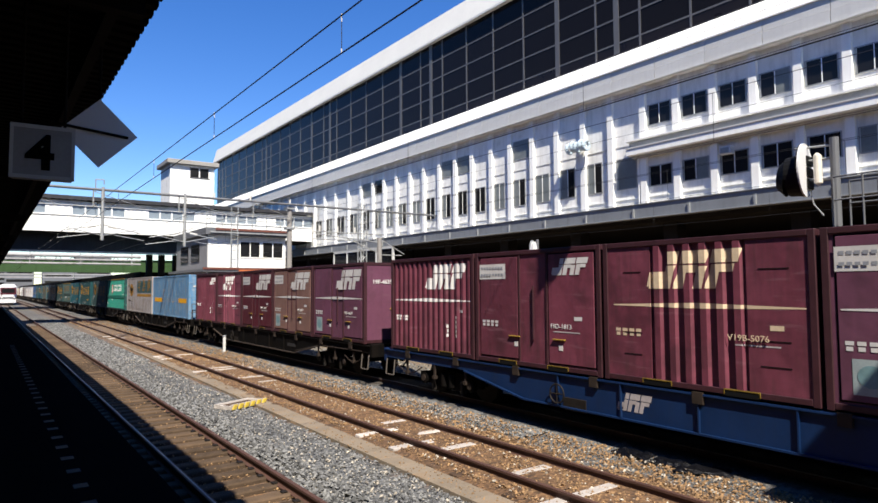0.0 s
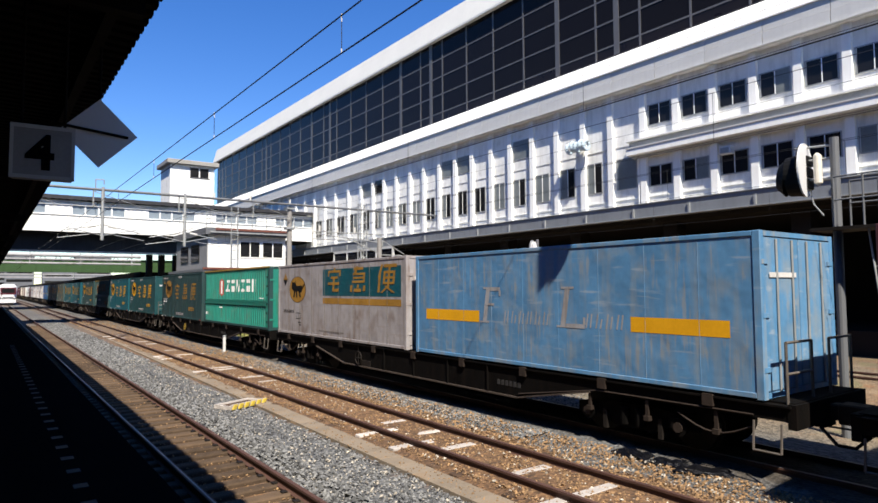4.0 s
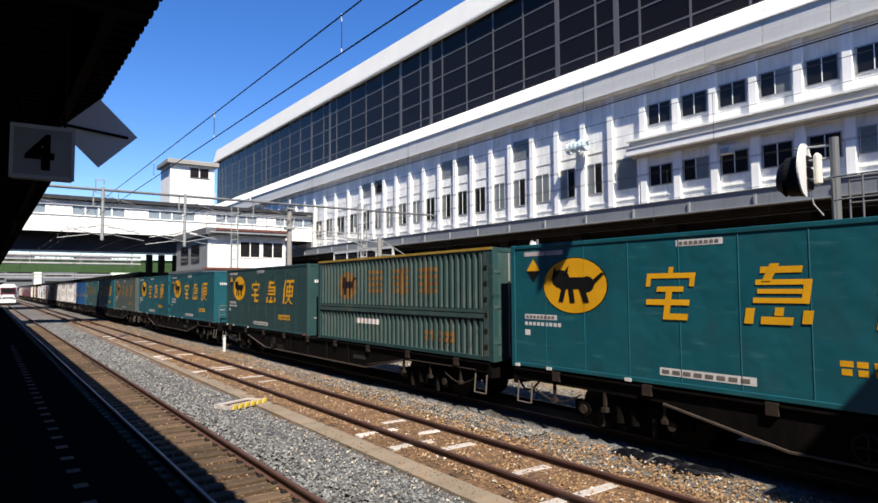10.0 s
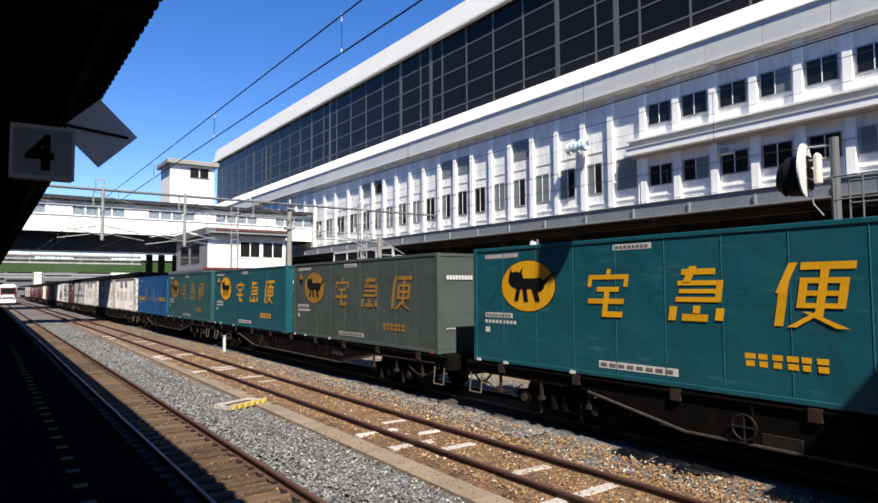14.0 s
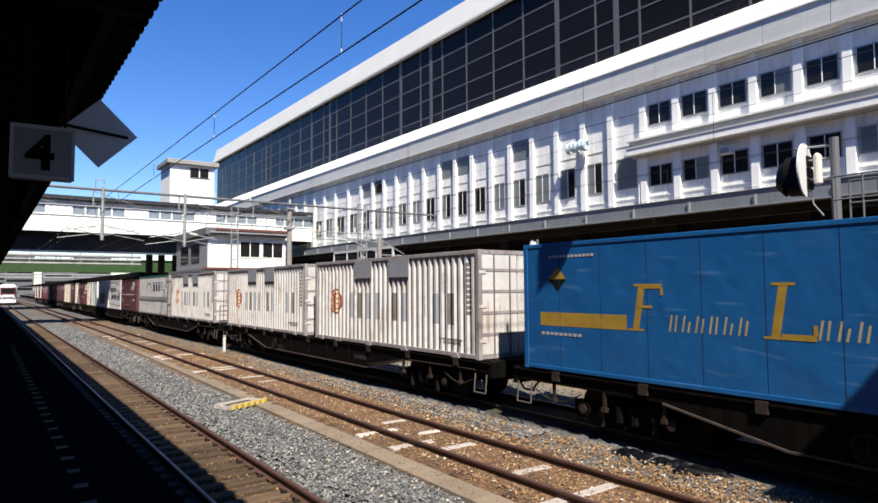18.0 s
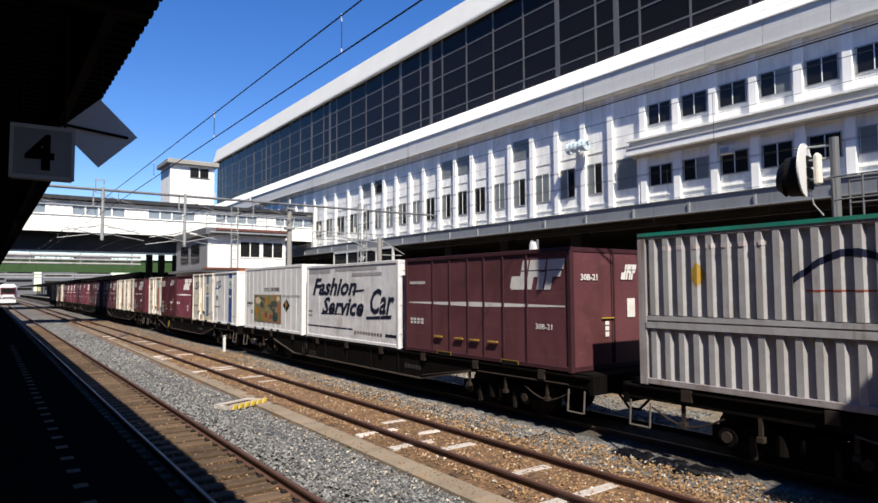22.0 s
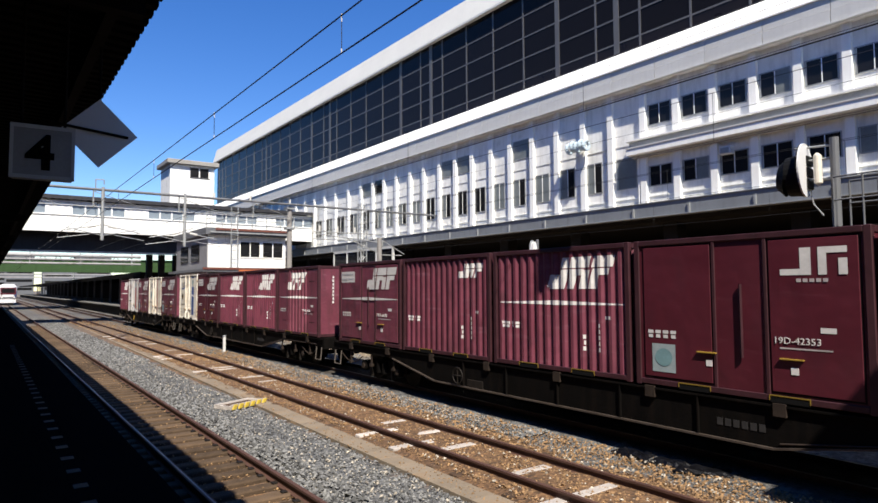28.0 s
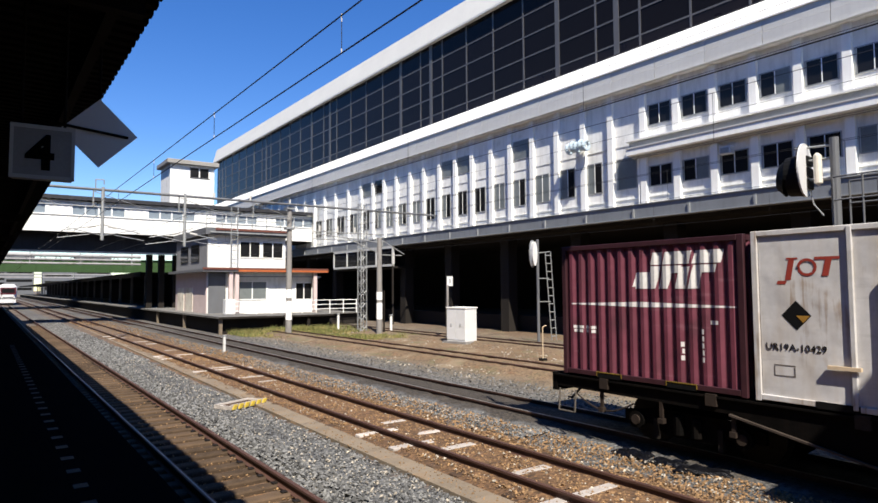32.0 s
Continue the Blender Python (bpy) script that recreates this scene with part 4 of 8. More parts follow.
        for k in range(n):
            part("pane", boxes((XF - 0.018, XF - 0.006, ya + 0.05 + k * step, ya + 0.05 + (k + 1) * step - 0.03, za + 0.05, zb - 0.05)), M["frosted"] if blinds.random() < curtain else M["window"], w)
            if k:
                part("meeting_stile", boxes((XF - 0.04, XF - 0.002, ya + 0.02 + k * step, ya + 0.05 + k * step, za + 0.05, zb - 0.05)), M["rib"], w)

    for k in range(len(ribs) - 1):
        a, b = ribs[k], ribs[k + 1]
        if b < 20.3:
            window(a + 0.35, b - 0.22, 7.86, 8.93, 2)
            window(a + 0.35, b - 0.22, 11.02, 12.12, 2)
        elif a > 20.3:
            window(a + (b - a) * 0.36, b - 0.18, 7.93, 9.66, 2, 0.45)
            if round(a, 2) in upper_far:
                window(a + 0.25, b - 0.2, 10.93, 12.15, 1, 0.8)
        else:
            window(a + 0.5, b - 0.3, 7.93, 9.6, 1, 1.0)
        for z in (6.98, 7.35):
            part("sill_line", boxes((XF - 0.05, XF, a + 0.15, b - 0.15, z, z + 0.05)), M["rib"], st)
        part("upper_line", boxes((XF - 0.03, XF, a + 0.15, b - 0.15, 10.22, 10.26)), M["fascia"], st)
    # balcony band of the annex
    part("band", boxes((XF - 0.62, XF, y0, 20.2, 9.55, 9.93)), M["rib"], st)
    part("band_drip", boxes((XF - 0.66, XF - 0.62, y0, 20.2, 9.88, 9.95)), M["fascia"], st)
    # recessed strip painted grey to deepen the shade under its lip
    part("band_face", boxes((XF - 0.40, XF, y0, 20.16, 9.93, 10.28)), M["band_shade"], st)
    part("band_top", boxes((XF - 0.58, XF, y0, 20.28, 10.28, 10.36)), M["rib"], st)
    part("band_soffit_line", boxes((XF - 0.30, XF, y0, 20.1, 9.42, 9.55)), M["fascia"], st)
    for k in range(1, 3):
        part("down_pipe", tubes([((XF - 0.12, 20.0 - 0.2 * k, 6.98), (XF - 0.12, 20.0 - 0.2 * k, 9.5))], 0.05), M["rib"], st)
    # girder over the open ground storey
    part("girder", boxes((XF - 0.5, XF - 0.1, y0, y1, 6.28, 6.94)), M["station_girder"], st)
    part("girder_flange", boxes((XF - 0.6, XF, y0, y1, 6.22, 6.28), (XF - 0.56, XF, y0, y1, 6.94, 6.98)), M["steel"], st)
    for k in range(30):
        y = 1.0 + k * 3.15
        part("bracket", boxes((XF - 0.58, XF - 0.5, y - 0.05, y + 0.05, 6.2, 6.75)), M["steel"], st)
    # slab, columns and rear walls are coloured as the storey's deep shade
    part("floor_slab", boxes((XF - 0.1, 40, y0, y1, 6.0, 6.22)), M["recess_shade"], st)
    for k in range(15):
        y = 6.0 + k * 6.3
        part("column", boxes((28.2, 29.0, y - 0.4, y + 0.4, -0.2, 6.0)), M["recess_shade"], st)
    part("back_wall", boxes((38, 38.3, y0, y1, -0.2, 6.0)), M["recess_shade"], st)
    part("inner_platform", boxes((29.4, 38, y0, y1, -0.2, 0.85)), M["recess_shade"], st)
    # small fittings on the facade
    unit = thing("air_conditioner", "small white air conditioner on a window of the annex", "air conditioner", pose(XF - 0.2, 15.0, 8.95))
    part("case", boxes((-0.16, 0.18, -0.28, 0.28, -0.17, 0.17), bevel=0.02), M["clean_white"], unit)
    part("grille", boxes((-0.175, -0.16, -0.2, 0.2, -0.12, 0.12)), M["steel"], unit)
    ring_ob = thing("cable_coil", "grey bundle of cables tied on a wall bracket", "cable", pose(XF - 0.65, 23.4, 10.62))
    bm = bmesh.new()
    for k in range(5):
        ring(bm, (0, -0.55 + 0.3 * k, 0.08 * (k % 2)), 0.24, 0.10, "y", 14, 6)
    part("coil", bm, M["coil"], ring_ob)
    part("bracket", tubes([((0.66, 0, 0.2), (0, 0, 0.2)), ((0, -0.8, 0.2), (0, 0.8, 0.3))], 0.03), M["steel"], ring_ob)


# ---- overbridge, tower, signal house, far platform ----
def build_overbridge():
    br = thing("overbridge", "white enclosed passage bridge across the tracks with a row of windows", "bridge", pose(0, 60, 0), kind="structure")
    part("parapet", boxes((-12, 27.4, 0, 0.3, 7.62, 9.08), (-12, 27.4, 0, 0.3, 9.92, 10.25)), M["wall"], br)
    # body and girder colours carry the shade under the bridge
    part("body", boxes((-12, 27.4, 0.3, 4.6, 7.5, 10.2)), M["recess_shade"], br)
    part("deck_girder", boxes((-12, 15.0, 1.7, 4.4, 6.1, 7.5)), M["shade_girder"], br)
    part("lower_flange", boxes((-12, 15.0, 1.5, 1.9, 6.0, 6.12)), M["fascia"], br)
    part("sill", boxes((-12, 27.4, -0.08, 0.0, 9.0, 9.08)), M["rib"], br)
    win = mesh_of("window", boxes((0.0, 2.0, 0.05, 0.12, 9.08, 9.92)), M["sky_pane"])
    mul = mesh_of("frame", boxes((-0.05, 0.05, -0.01, 0.14, 9.08, 9.92), (0.95, 1.05, 0.0, 0.13, 9.08, 9.92)), M["rib"])
    blank = mesh_of("pier", boxes((0, 1.9, -0.005, 0.3, 9.08, 9.92)), M["wall"])
    x = -12.0
    k = 0
    while x < 26:
        if k % 3 == 2:
            part("pier", blank, None, br, at=pose(x, 0, 0))
            x += 1.9
        else:
            w = part("window", win, None, br, at=pose(x, 0, 0))
            part("frame", mul, None, w)
            x += 2.0
        k += 1
    bm = bmesh.new()
    outline = []
    n = 150
    for k in range(n):
        x = -12 + 39.4 * k / n
        outline.append((x, 10.25 if k % 2 else 10.33))
    prism(bm, [(-12, 10.62)] + [(27.4, 10.62), (27.4, 10.25)] + outline[::-1], "y", -0.45, -0.35)
    part("roof_edge", bm, M["bridge_roof"], br)
    part("roof", boxes((-12, 27.4, -0.35, 4.9, 10.45, 10.62)), M["bridge_roof"], br)
    # piers coloured as the shade beneath the deck
    for x in (12.5, 13.6, 14.9):
        part("pier_column", boxes((x, x + 0.5, 4.7, 5.3, 0.7, 6.1)), M["recess_shade"], br)
    tw = thing("lift_tower", "white square tower with a flat overhanging roof above the bridge", "tower", pose(15.55, 63.2, 10.25))
    part("wall", boxes((-1.95, 2.05, -2.3, 1.5, 0, 4.2)), M["wall"], tw)
    part("roof", boxes((-2.3, 2.4, -2.7, 1.9, 4.2, 4.62), bevel=0.04), M["tower_roof"], tw)
    part("roof_vent", boxes((-1.6, 0.2, -1.5, 0.5, 4.62, 4.8)), M["rib"], tw)
    for x in (-0.15, 0.75):
        w = part("window", boxes((x, x + 0.75, -2.33, -2.3, 3.1, 4.0)), M["window"], tw)
        part("frame", boxes((x - 0.05, x, -2.35, -2.3, 3.05, 4.05), (x - 0.05, x + 0.9, -2.35, -2.3, 3.02, 3.1)), M["mullion"], w)
    # green girder bridge further off and pale pipe beams
    gr = thing("green_bridge", "green steel girder bridge beyond the white bridge", "bridge", pose(0, 112, 0), kind="structure")
    part("girder", boxes((-10, 26, 0, 0.4, 5.5, 7.5)), M["green_steel"], gr)
    for k in range(18):
        part("stiffener", boxes((-10 + 2 * k, -9.85 + 2 * k, -0.12, 0, 5.5, 7.5)), M["green_steel"], gr)
    part("top_flange", boxes((-10, 26, -0.2, 0.6, 7.5, 7.62)), M["green_steel"], gr)
    part("deck", boxes((-10, 26, 0.4, 16, 6.4, 7.5)), M["recess_shade"], gr)
    pb = thing("pipe_bridge", "pale pipe beams across the tracks under the bridge", "pipes", pose(0, 84, 0), kind="structure")
    for z, r in ((6.75, 0.17), (6.3, 0.10), (5.85, 0.12)):
        part("pipe", tubes([((-10, 0, z), (15.5, 0, z))], r, 10), M["grey"], pb)
    for k in range(16):
        part("lattice_bar", tubes([((-9 + 1.5 * k, 0, 5.85), (-8.25 + 1.5 * k, 0, 6.75)), ((-8.25 + 1.5 * k, 0, 6.75), (-7.5 + 1.5 * k, 0, 5.85))], 0.04, 5), M["girder"], pb)
    for x in (4, 9, 14.5):
        part("hanger", boxes((x - 0.06, x + 0.06, -0.06, 0.06, 5.7, 7.4)), M["grey"], pb)
    pb2 = thing("pipe_bridge", "pale beams across the tracks far down the line", "pipes", pose(0, 150, 0), kind="structure")
    for z in (5.4, 6.0, 6.7):
        part("pipe", boxes((-10, 22, -0.15, 0.15, z - 0.12, z + 0.12)), M["grey"], pb2)


def build_signal_house():
    plat = thing("island_platform", "low concrete island platform beyond the goods track", "platform", pose(0, 0, 0), kind="structure")
    part("deck", boxes((12.15, 15.3, 40.6, 330, 0.85, 0.97)), M["old_deck"], plat)
    part("deck", boxes((15.3, 21.3, 42.6, 330, 0.74, 0.86)), M["old_deck"], plat)
    part("deck", boxes((21.3, 25.5, 46.0, 330, 0.70, 0.78)), M["old_deck"], plat)
    # fill colour stands in for the shade under the decks
    part("fill", boxes((12.6, 15.3, 41.2, 330, -0.2, 0.85), (15.3, 21.2, 43.3, 330, -0.2, 0.74), (21.2, 25.5, 46.3, 330, -0.2, 0.70)), M["recess_shade"], plat)
    for k in range(3):
        part("support", boxes((12.25, 12.45, 40.8 + k * 9, 41.0 + k * 9, -0.2, 0.85)), M["concrete"], plat)
    # these supports take the same shade colour to blend in
    for k in range(4):
        part("support", boxes((15.6 + k * 1.8, 15.8 + k * 1.8, 42.7, 42.9, -0.2, 0.74)), M["recess_shade"], plat)
    part("edge_board", boxes((12.13, 15.3, 40.56, 40.6, 0.83, 0.95), (15.3, 21.3, 42.56, 42.6, 0.72, 0.84)), M["recess_shade"], plat, "dark timber edge board")
    h = thing("signal_house", "two-storey white signal house with red-brown roof trim", "house", pose(0, 47, 0.78))
    zb = -0.78
    part("lower_wall", boxes((13.2, 21.9, 0, 9, 0, 3.25)), M["wall"], h)
    part("lower_roof", boxes((12.6, 22.4, -0.9, 9.4, 3.25, 3.45)), M["girder"], h)
    part("lower_trim", boxes((15.2, 22.45, -0.98, -0.9, 3.25, 3.40)), M["orange_trim"], h, "orange roof trim")
    part("lower_roof_edge", boxes((12.6, 22.45, -0.97, -0.9, 3.40, 3.55)), M["brown_trim"], h)
    # upper side wall greyed: its shade is put into the colour
    part("side_wall", boxes((13.14, 13.2, 0, 9, 3.4, 6.2)), M["shaded_house_side"], h)
    part("lower_side_wall", boxes((13.12, 13.2, 0, 9, 0, 3.25)), M["pinkish"], h)
    part("upper_wall", boxes((13.2, 19.2, 0.0, 9, 3.45, 6.0)), M["wall"], h)
    part("upper_eave", boxes((12.9, 19.35, -0.5, 9.2, 6.0, 6.25)), M["girder"], h)
    part("upper_trim", boxes((13.6, 19.35, -0.58, -0.5, 6.32, 6.48)), M["brown_trim"], h)
    part("upper_gutter", boxes((13.2, 19.4, -0.62, -0.5, 6.12, 6.22)), M["steel"], h)
    part("lower_gutter", boxes((15.2, 22.0, -0.6, -0.48, 2.86, 2.96)), M["steel"], h)
    part("upper_roof", boxes((12.9, 19.35, -0.5, 9.2, 6.25, 6.5)), M["girder"], h)

    def win(x0, x1, z0, z1, n, pane="window"):
        w = part("window", boxes((x0 - 0.06, x0, -0.05, 0, z0 - 0.06, z1 + 0.06), (x1, x1 + 0.06, -0.05, 0, z0 - 0.06, z1 + 0.06), (x0, x1, -0.05, 0, z0 - 0.06, z0),
                                 (x0, x1, -0.05, 0, z1, z1 + 0.06)), M["rib"], h)
        s = (x1 - x0) / n
        for k in range(n):
            part("pane", boxes((x0 + k * s, x0 + (k + 1) * s - 0.07, -0.03, -0.004, z0, z1)), M[pane], w)
            part("mullion", boxes((x0 + (k + 1) * s - 0.07, x0 + (k + 1) * s, -0.045, -0.004, z0, z1)), M["rib"], w)

    win(15.6, 17.15, 4.4, 5.55, 2)
    win(17.35, 19.0, 4.4, 5.55, 2)
    win(15.45, 17.7, 1.2, 2.5, 2, "frosted")
    win(20.1, 21.5, 1.15, 2.4, 2)
    for x in (14.7, 15.15, 21.45):
        part("pillar", boxes((x - 0.14, x + 0.14, -0.75, -0.5, 0, 3.25)), M["pinkish"], h)
    part("porch_wall", boxes((13.25, 14.5, -0.1, -0.01, 0, 3.2)), M["girder"], h)
    for k in range(2):
        part("side_window", boxes((13.08, 13.138, 2.0 + 3.2 * k, 4.2 + 3.2 * k, 4.1, 5.4)), M["window"], h)
    for k in range(2):
        part("side_door", boxes((13.08, 13.138, 3.6 + 2.6 * k, 5.6 + 2.6 * k, 0.0, 2.1)), M["cream"], h)
    lad = thing("ladder", "steel ladder on the wall of the signal house", "ladder", pose(14.95, 46.4, 4.3))
    for x in (-0.25, 0.25):
        part("rail", tubes([((x, 0, -0.1), (x, 0, 4.6))], 0.035, 6), M["steel"], lad)
    for k in range(13):
        part("rung", tubes([((-0.25, 0, 0.1 + 0.34 * k), (0.25, 0, 0.1 + 0.34 * k))], 0.02, 6), M["steel"], lad)
    bal = thing("roof_railing", "grey pipe railing on the roof of the signal house", "railing", pose(0, 46.7, 7.4))
    for z in (0.55, 1.0):
        part("bar", tubes([((13.0, 0, z), (19.8, 0, z))], 0.03, 6), M["steel"], bal)
    for k in range(7):
        part("post", tubes([((13.0 + k * 1.13, 0, -0.1), (13.0 + k * 1.13, 0, 1.05))], 0.03, 6), M["steel"], bal)
    fence = thing("platform_fence", "light grey pipe fence along the platform end", "fence", pose(0, 45.6, 0.78))
    for z in (0.35, 0.7, 1.05):
        part("bar", tubes([((14.0, 0, z), (24.8, 0, z))], 0.03, 6), M["rib"], fence)
    for k in range(10):
        part("post", boxes((13.97 + k * 1.2, 14.03 + k * 1.2, -0.03, 0.03, 0, 1.08)), M["rib"], fence)
    cab = thing("white_locker", "small white equipment locker on the platform end", "locker", pose(14.0, 44.4, 0.97))
    part("case", boxes((-0.35, 0.35, -0.3, 0.3, 0, 1.05), bevel=0.02), M["clean_white"], cab)
    part("door", boxes((-0.3, 0.3, -0.315, -0.3, 0.08, 0.98)), M["rib"], cab)
    # link roof between signal house and station
    ln = thing("link_passage", "low glazed room under the girder of the station", "passage", pose(26.9, 43.4, 0), kind="structure")
    part("wall", boxes((0, 0.2, 0, 10.6, 4.55, 4.72), (0, 0.2, 0, 10.6, 6.02, 6.2)), M["fascia"], ln)
    for k in range(4):
        part("pane", boxes((0.08, 0.11, 0.06 + k * 2.65, 2.59 + k * 2.65, 4.72, 6.02)), M["window"], ln)
    for k in range(5):
        part("post", boxes((0.0, 0.2, -0.06 + k * 2.65, 0.06 + k * 2.65, 4.72, 6.02)), M["fascia"], ln)
    # rear, floor and stay coloured as interior shade
    part("rear", boxes((2.0, 2.2, 0, 10.6, 4.4, 6.1)), M["recess_shade"], ln)
    part("floor", boxes((0.2, 2.0, 0, 10.6, 4.4, 4.55)), M["recess_shade"], ln)
    part("stay", tubes([((0, -0.1, 4.6), (0, -0.1, -0.2))], 0.08, 8), M["recess_shade"], ln)
    # far platform canopy
    far = thing("far_canopy", "long dark canopy roof on columns along the far platform", "canopy", pose(0, 0, 0), kind="structure")
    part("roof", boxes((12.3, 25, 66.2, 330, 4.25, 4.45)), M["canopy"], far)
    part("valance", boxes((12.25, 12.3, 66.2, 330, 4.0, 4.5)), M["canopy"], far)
    for k in range(24):
        y = 67 + k * 8
        part("column", boxes((14.3, 14.55, y, y + 0.25, 0.78, 4.25)), M["girder"], far)
    # dark wall colour stands in for shade under the far canopy
    part("rear_wall", boxes((22.5, 22.7, 66.2, 330, 0.78, 4.25)), M["recess_shade"], far)


def build_far_train():
    t = thing("railcar", "white railcar with a red band standing far down the line", "train", pose(3.75, 150, 0))
    part("body", boxes((-1.45, 1.45, 0, 40, 0.9, 4.0), bevel=0.55), M["far_train"], t)
    part("front_band", boxes((-1.3, 1.3, -0.03, 0, 1.95, 3.3)), M["crimson"], t)
    part("windscreen", boxes((-1.05, 1.05, -0.05, -0.03, 2.25, 3.1)), M["window"], t)
    part("skirt", boxes((-1.3, 1.3, 0.2, 39.8, 0.3, 1.0), (-0.9, 0.9, 2, 3, -0.2, 0.3), (-0.9, 0.9, 36, 37, -0.2, 0.3)), M["far_train"], t)
    for x in (-1.0, 1.0):
        part("headlight", tubes([((x, -0.05, 1.35), (x, 0, 1.35))], 0.13, 10), M["clean_white"], t)
    for k in range(5):
        b = thing("far_building", "pale city block far down the line", "building", pose((-22, 4, 16, 34, 55)[k], 420 + 25 * (k % 3), -0.2))
        w, hh = (16, 12, 18, 15, 20)[k], (20, 15, 26, 18, 24)[k]
        part("wall", boxes((-w / 2, w / 2, 0, 10, 0, hh)), M["girder"], b)
        part("roof", boxes((-w / 2 - 0.3, w / 2 + 0.3, -0.3, 10.3, hh, hh + 0.5)), M["roof_edge"], b)
        for j in range(4):
            part("window_band", boxes((-w / 2 + 1, w / 2 - 1, -0.06, 0, 3 + j * hh / 5, 4.6 + j * hh / 5)), M["window"], b)


# ---- masts, gantry, wires, signals ----
def lattice(bm, x0, x1, y, z0, z1, w, bays, axis="z"):
    """A flat truss of two chords and a zigzag."""
    for s in (-w / 2, w / 2):
        if axis == "z":
            tube(bm, (x0 + s, y, z0), (x0 + s, y, z1), 0.035, 5)
        else:
            tube(bm, (x0, y, z0 + s), (x1, y, z0 + s), 0.04, 5)
    for k in range(bays):
        s = w / 2 if k % 2 else -w / 2
        if axis == "z":
            h = (z1 - z0) / bays
            tube(bm, (x0 + s, y, z0 + k * h), (x0 - s, y, z0 + (k + 1) * h), 0.02, 4)
        else:
            l = (x1 - x0) / bays
            tube(bm, (x0 + k * l, y, z0 + s), (x0 + (k + 1) * l, y, z0 - s), 0.02, 4)


def build_overhead():
    g = thing("wire_gantry", "grey steel gantry beam across the tracks carrying overhead wires", "gantry", pose(0, 38, 0))
    part("beam", tubes([((-3, 0, 8.2), (28, 0, 8.2))], 0.075, 8), M["girder"], g)
    for k in range(6):
        x = 0.2 + k * 4.4
        part("hanger", tubes([((x, 0, 8.2), (x, 0, 7.2))], 0.04, 5), M["steel"], g)
        part("brace", tubes([((x, 0, 8.1), (x + 2.6, 0, 7.3))], 0.02, 4), M["steel"], g)
    part("lower_tie", tubes([((-3, 0, 7.25), (15.8, 0, 7.25))], 0.03, 6), M["steel"], g)
    for x, lo in ((5.06, 5.45), (9.33, 5.25)):
        part("drop_post", tubes([((x, 0, 8.35), (x, 0, lo))], 0.085, 8), M["steel"], g)
        for s in (-1, 1):
            part("top_arm", tubes([((x, 0, lo + 0.85), (x + s * 1.9, 0, lo + 0.45))], 0.03, 5), M["steel"], g)
            part("strut", tubes([((x, 0, lo + 0.25), (x + s * 1.7, 0, lo + 0.62))], 0.025, 5), M["steel"], g)
            part("steady_arm", tubes([((x + s * 0.6, 0, lo + 0.3), (x + s * 2.1, 0, lo + 0.05))], 0.02, 5), M["steel"], g)
        for s in (-1, 1):
            part("insulator", tubes([((x + s * 0.3, 0, lo + 0.78), (x + s * 0.7, 0, lo + 0.7))], 0.07, 8), M["porcelain"], g)
    bm = bmesh.new()
    tube(bm, (4.7, 0, 8.2), (4.7, 0, 8.75), 0.03, 5)
    tube(bm, (4.7, 0, 8.75), (5.1, 0, 8.75), 0.03, 5)
    tube(bm, (5.1, 0, 8.75), (5.1, 0, 8.5), 0.03, 5)
    part("horn", bm, M["steel"], g)
    for x in (11.0, 13.2, 15.8):
        part("top_insulator", tubes([((x, 0, 8.2), (x, 0, 8.55))], 0.06, 8), M["porcelain"], g)
    mast = thing("concrete_mast", "round grey concrete mast with white painted bands", "mast", pose(15.9, 38.3, -0.2))
    part("shaft", tube(bmesh.new(), (0, 0, 0), (0, 0, 8.3), 0.20, 14, 0.155), M["mast"], mast)
    for z0, z1 in ((0.95, 2.15), (2.35, 2.9)):
        part("band", tube(bmesh.new(), (0, 0, z0), (0, 0, z1), 0.205, 14, 0.2), M["rib"], mast, "white painted band")
    part("collar", boxes((-0.28, 0.28, -0.24, 0.24, 6.8, 6.95), (-0.28, 0.28, -0.24, 0.24, 8.1, 8.25)), M["steel"], mast)
    mast = thing("concrete_mast", "grey concrete mast with white band and steel bracket arms", "mast", pose(20.6, 34.8, -0.2))
    part("shaft", tube(bmesh.new(), (0, 0, 0), (0, 0, 6.2), 0.19, 14, 0.16), M["mast"], mast)
    for z0, z1 in ((0.95, 2.0), (2.2, 2.7)):
        part("band", tube(bmesh.new(), (0, 0, z0), (0, 0, z1), 0.195, 14, 0.19), M["rib"], mast, "white painted band")
    part("arm", tubes([((0, 0, 5.9), (-4.5, 0, 6.3)), ((0, 0, 5.2), (-2.4, 0, 6.1)), ((0, 0, 6.15), (1.9, 0, 5.2)), ((0, 0, 5.1), (1.7, 0, 5.1))], 0.035, 6), M["steel"], mast)
    part("side_post", tubes([((0.35, 0, 0), (0.35, 0, 2.8))], 0.06, 6), M["iron"], mast)
    tr = thing("lattice_mast", "pale lattice steel mast with bracing", "mast", pose(20.9, 37.6, -0.2))
    bm = bmesh.new()
    for dy in (-0.22, 0.22):
        lattice(bm, 0, 0, dy, 0, 8.8, 0.44, 22)
    for k in range(22):
        s = 0.22 if k % 2 else -0.22
        for x in (-0.22, 0.22):
            tube(bm, (x, s, k * 0.4), (x, -s, (k + 1) * 0.4), 0.018, 4)
    part("lattice", bm, M["steel"], tr)
    bm = bmesh.new()
    lattice(bm, -3.6, 1.8, 0, 6.45, 0, 0.5, 14, "x")
    part("cross_arm", bm, M["steel"], tr)
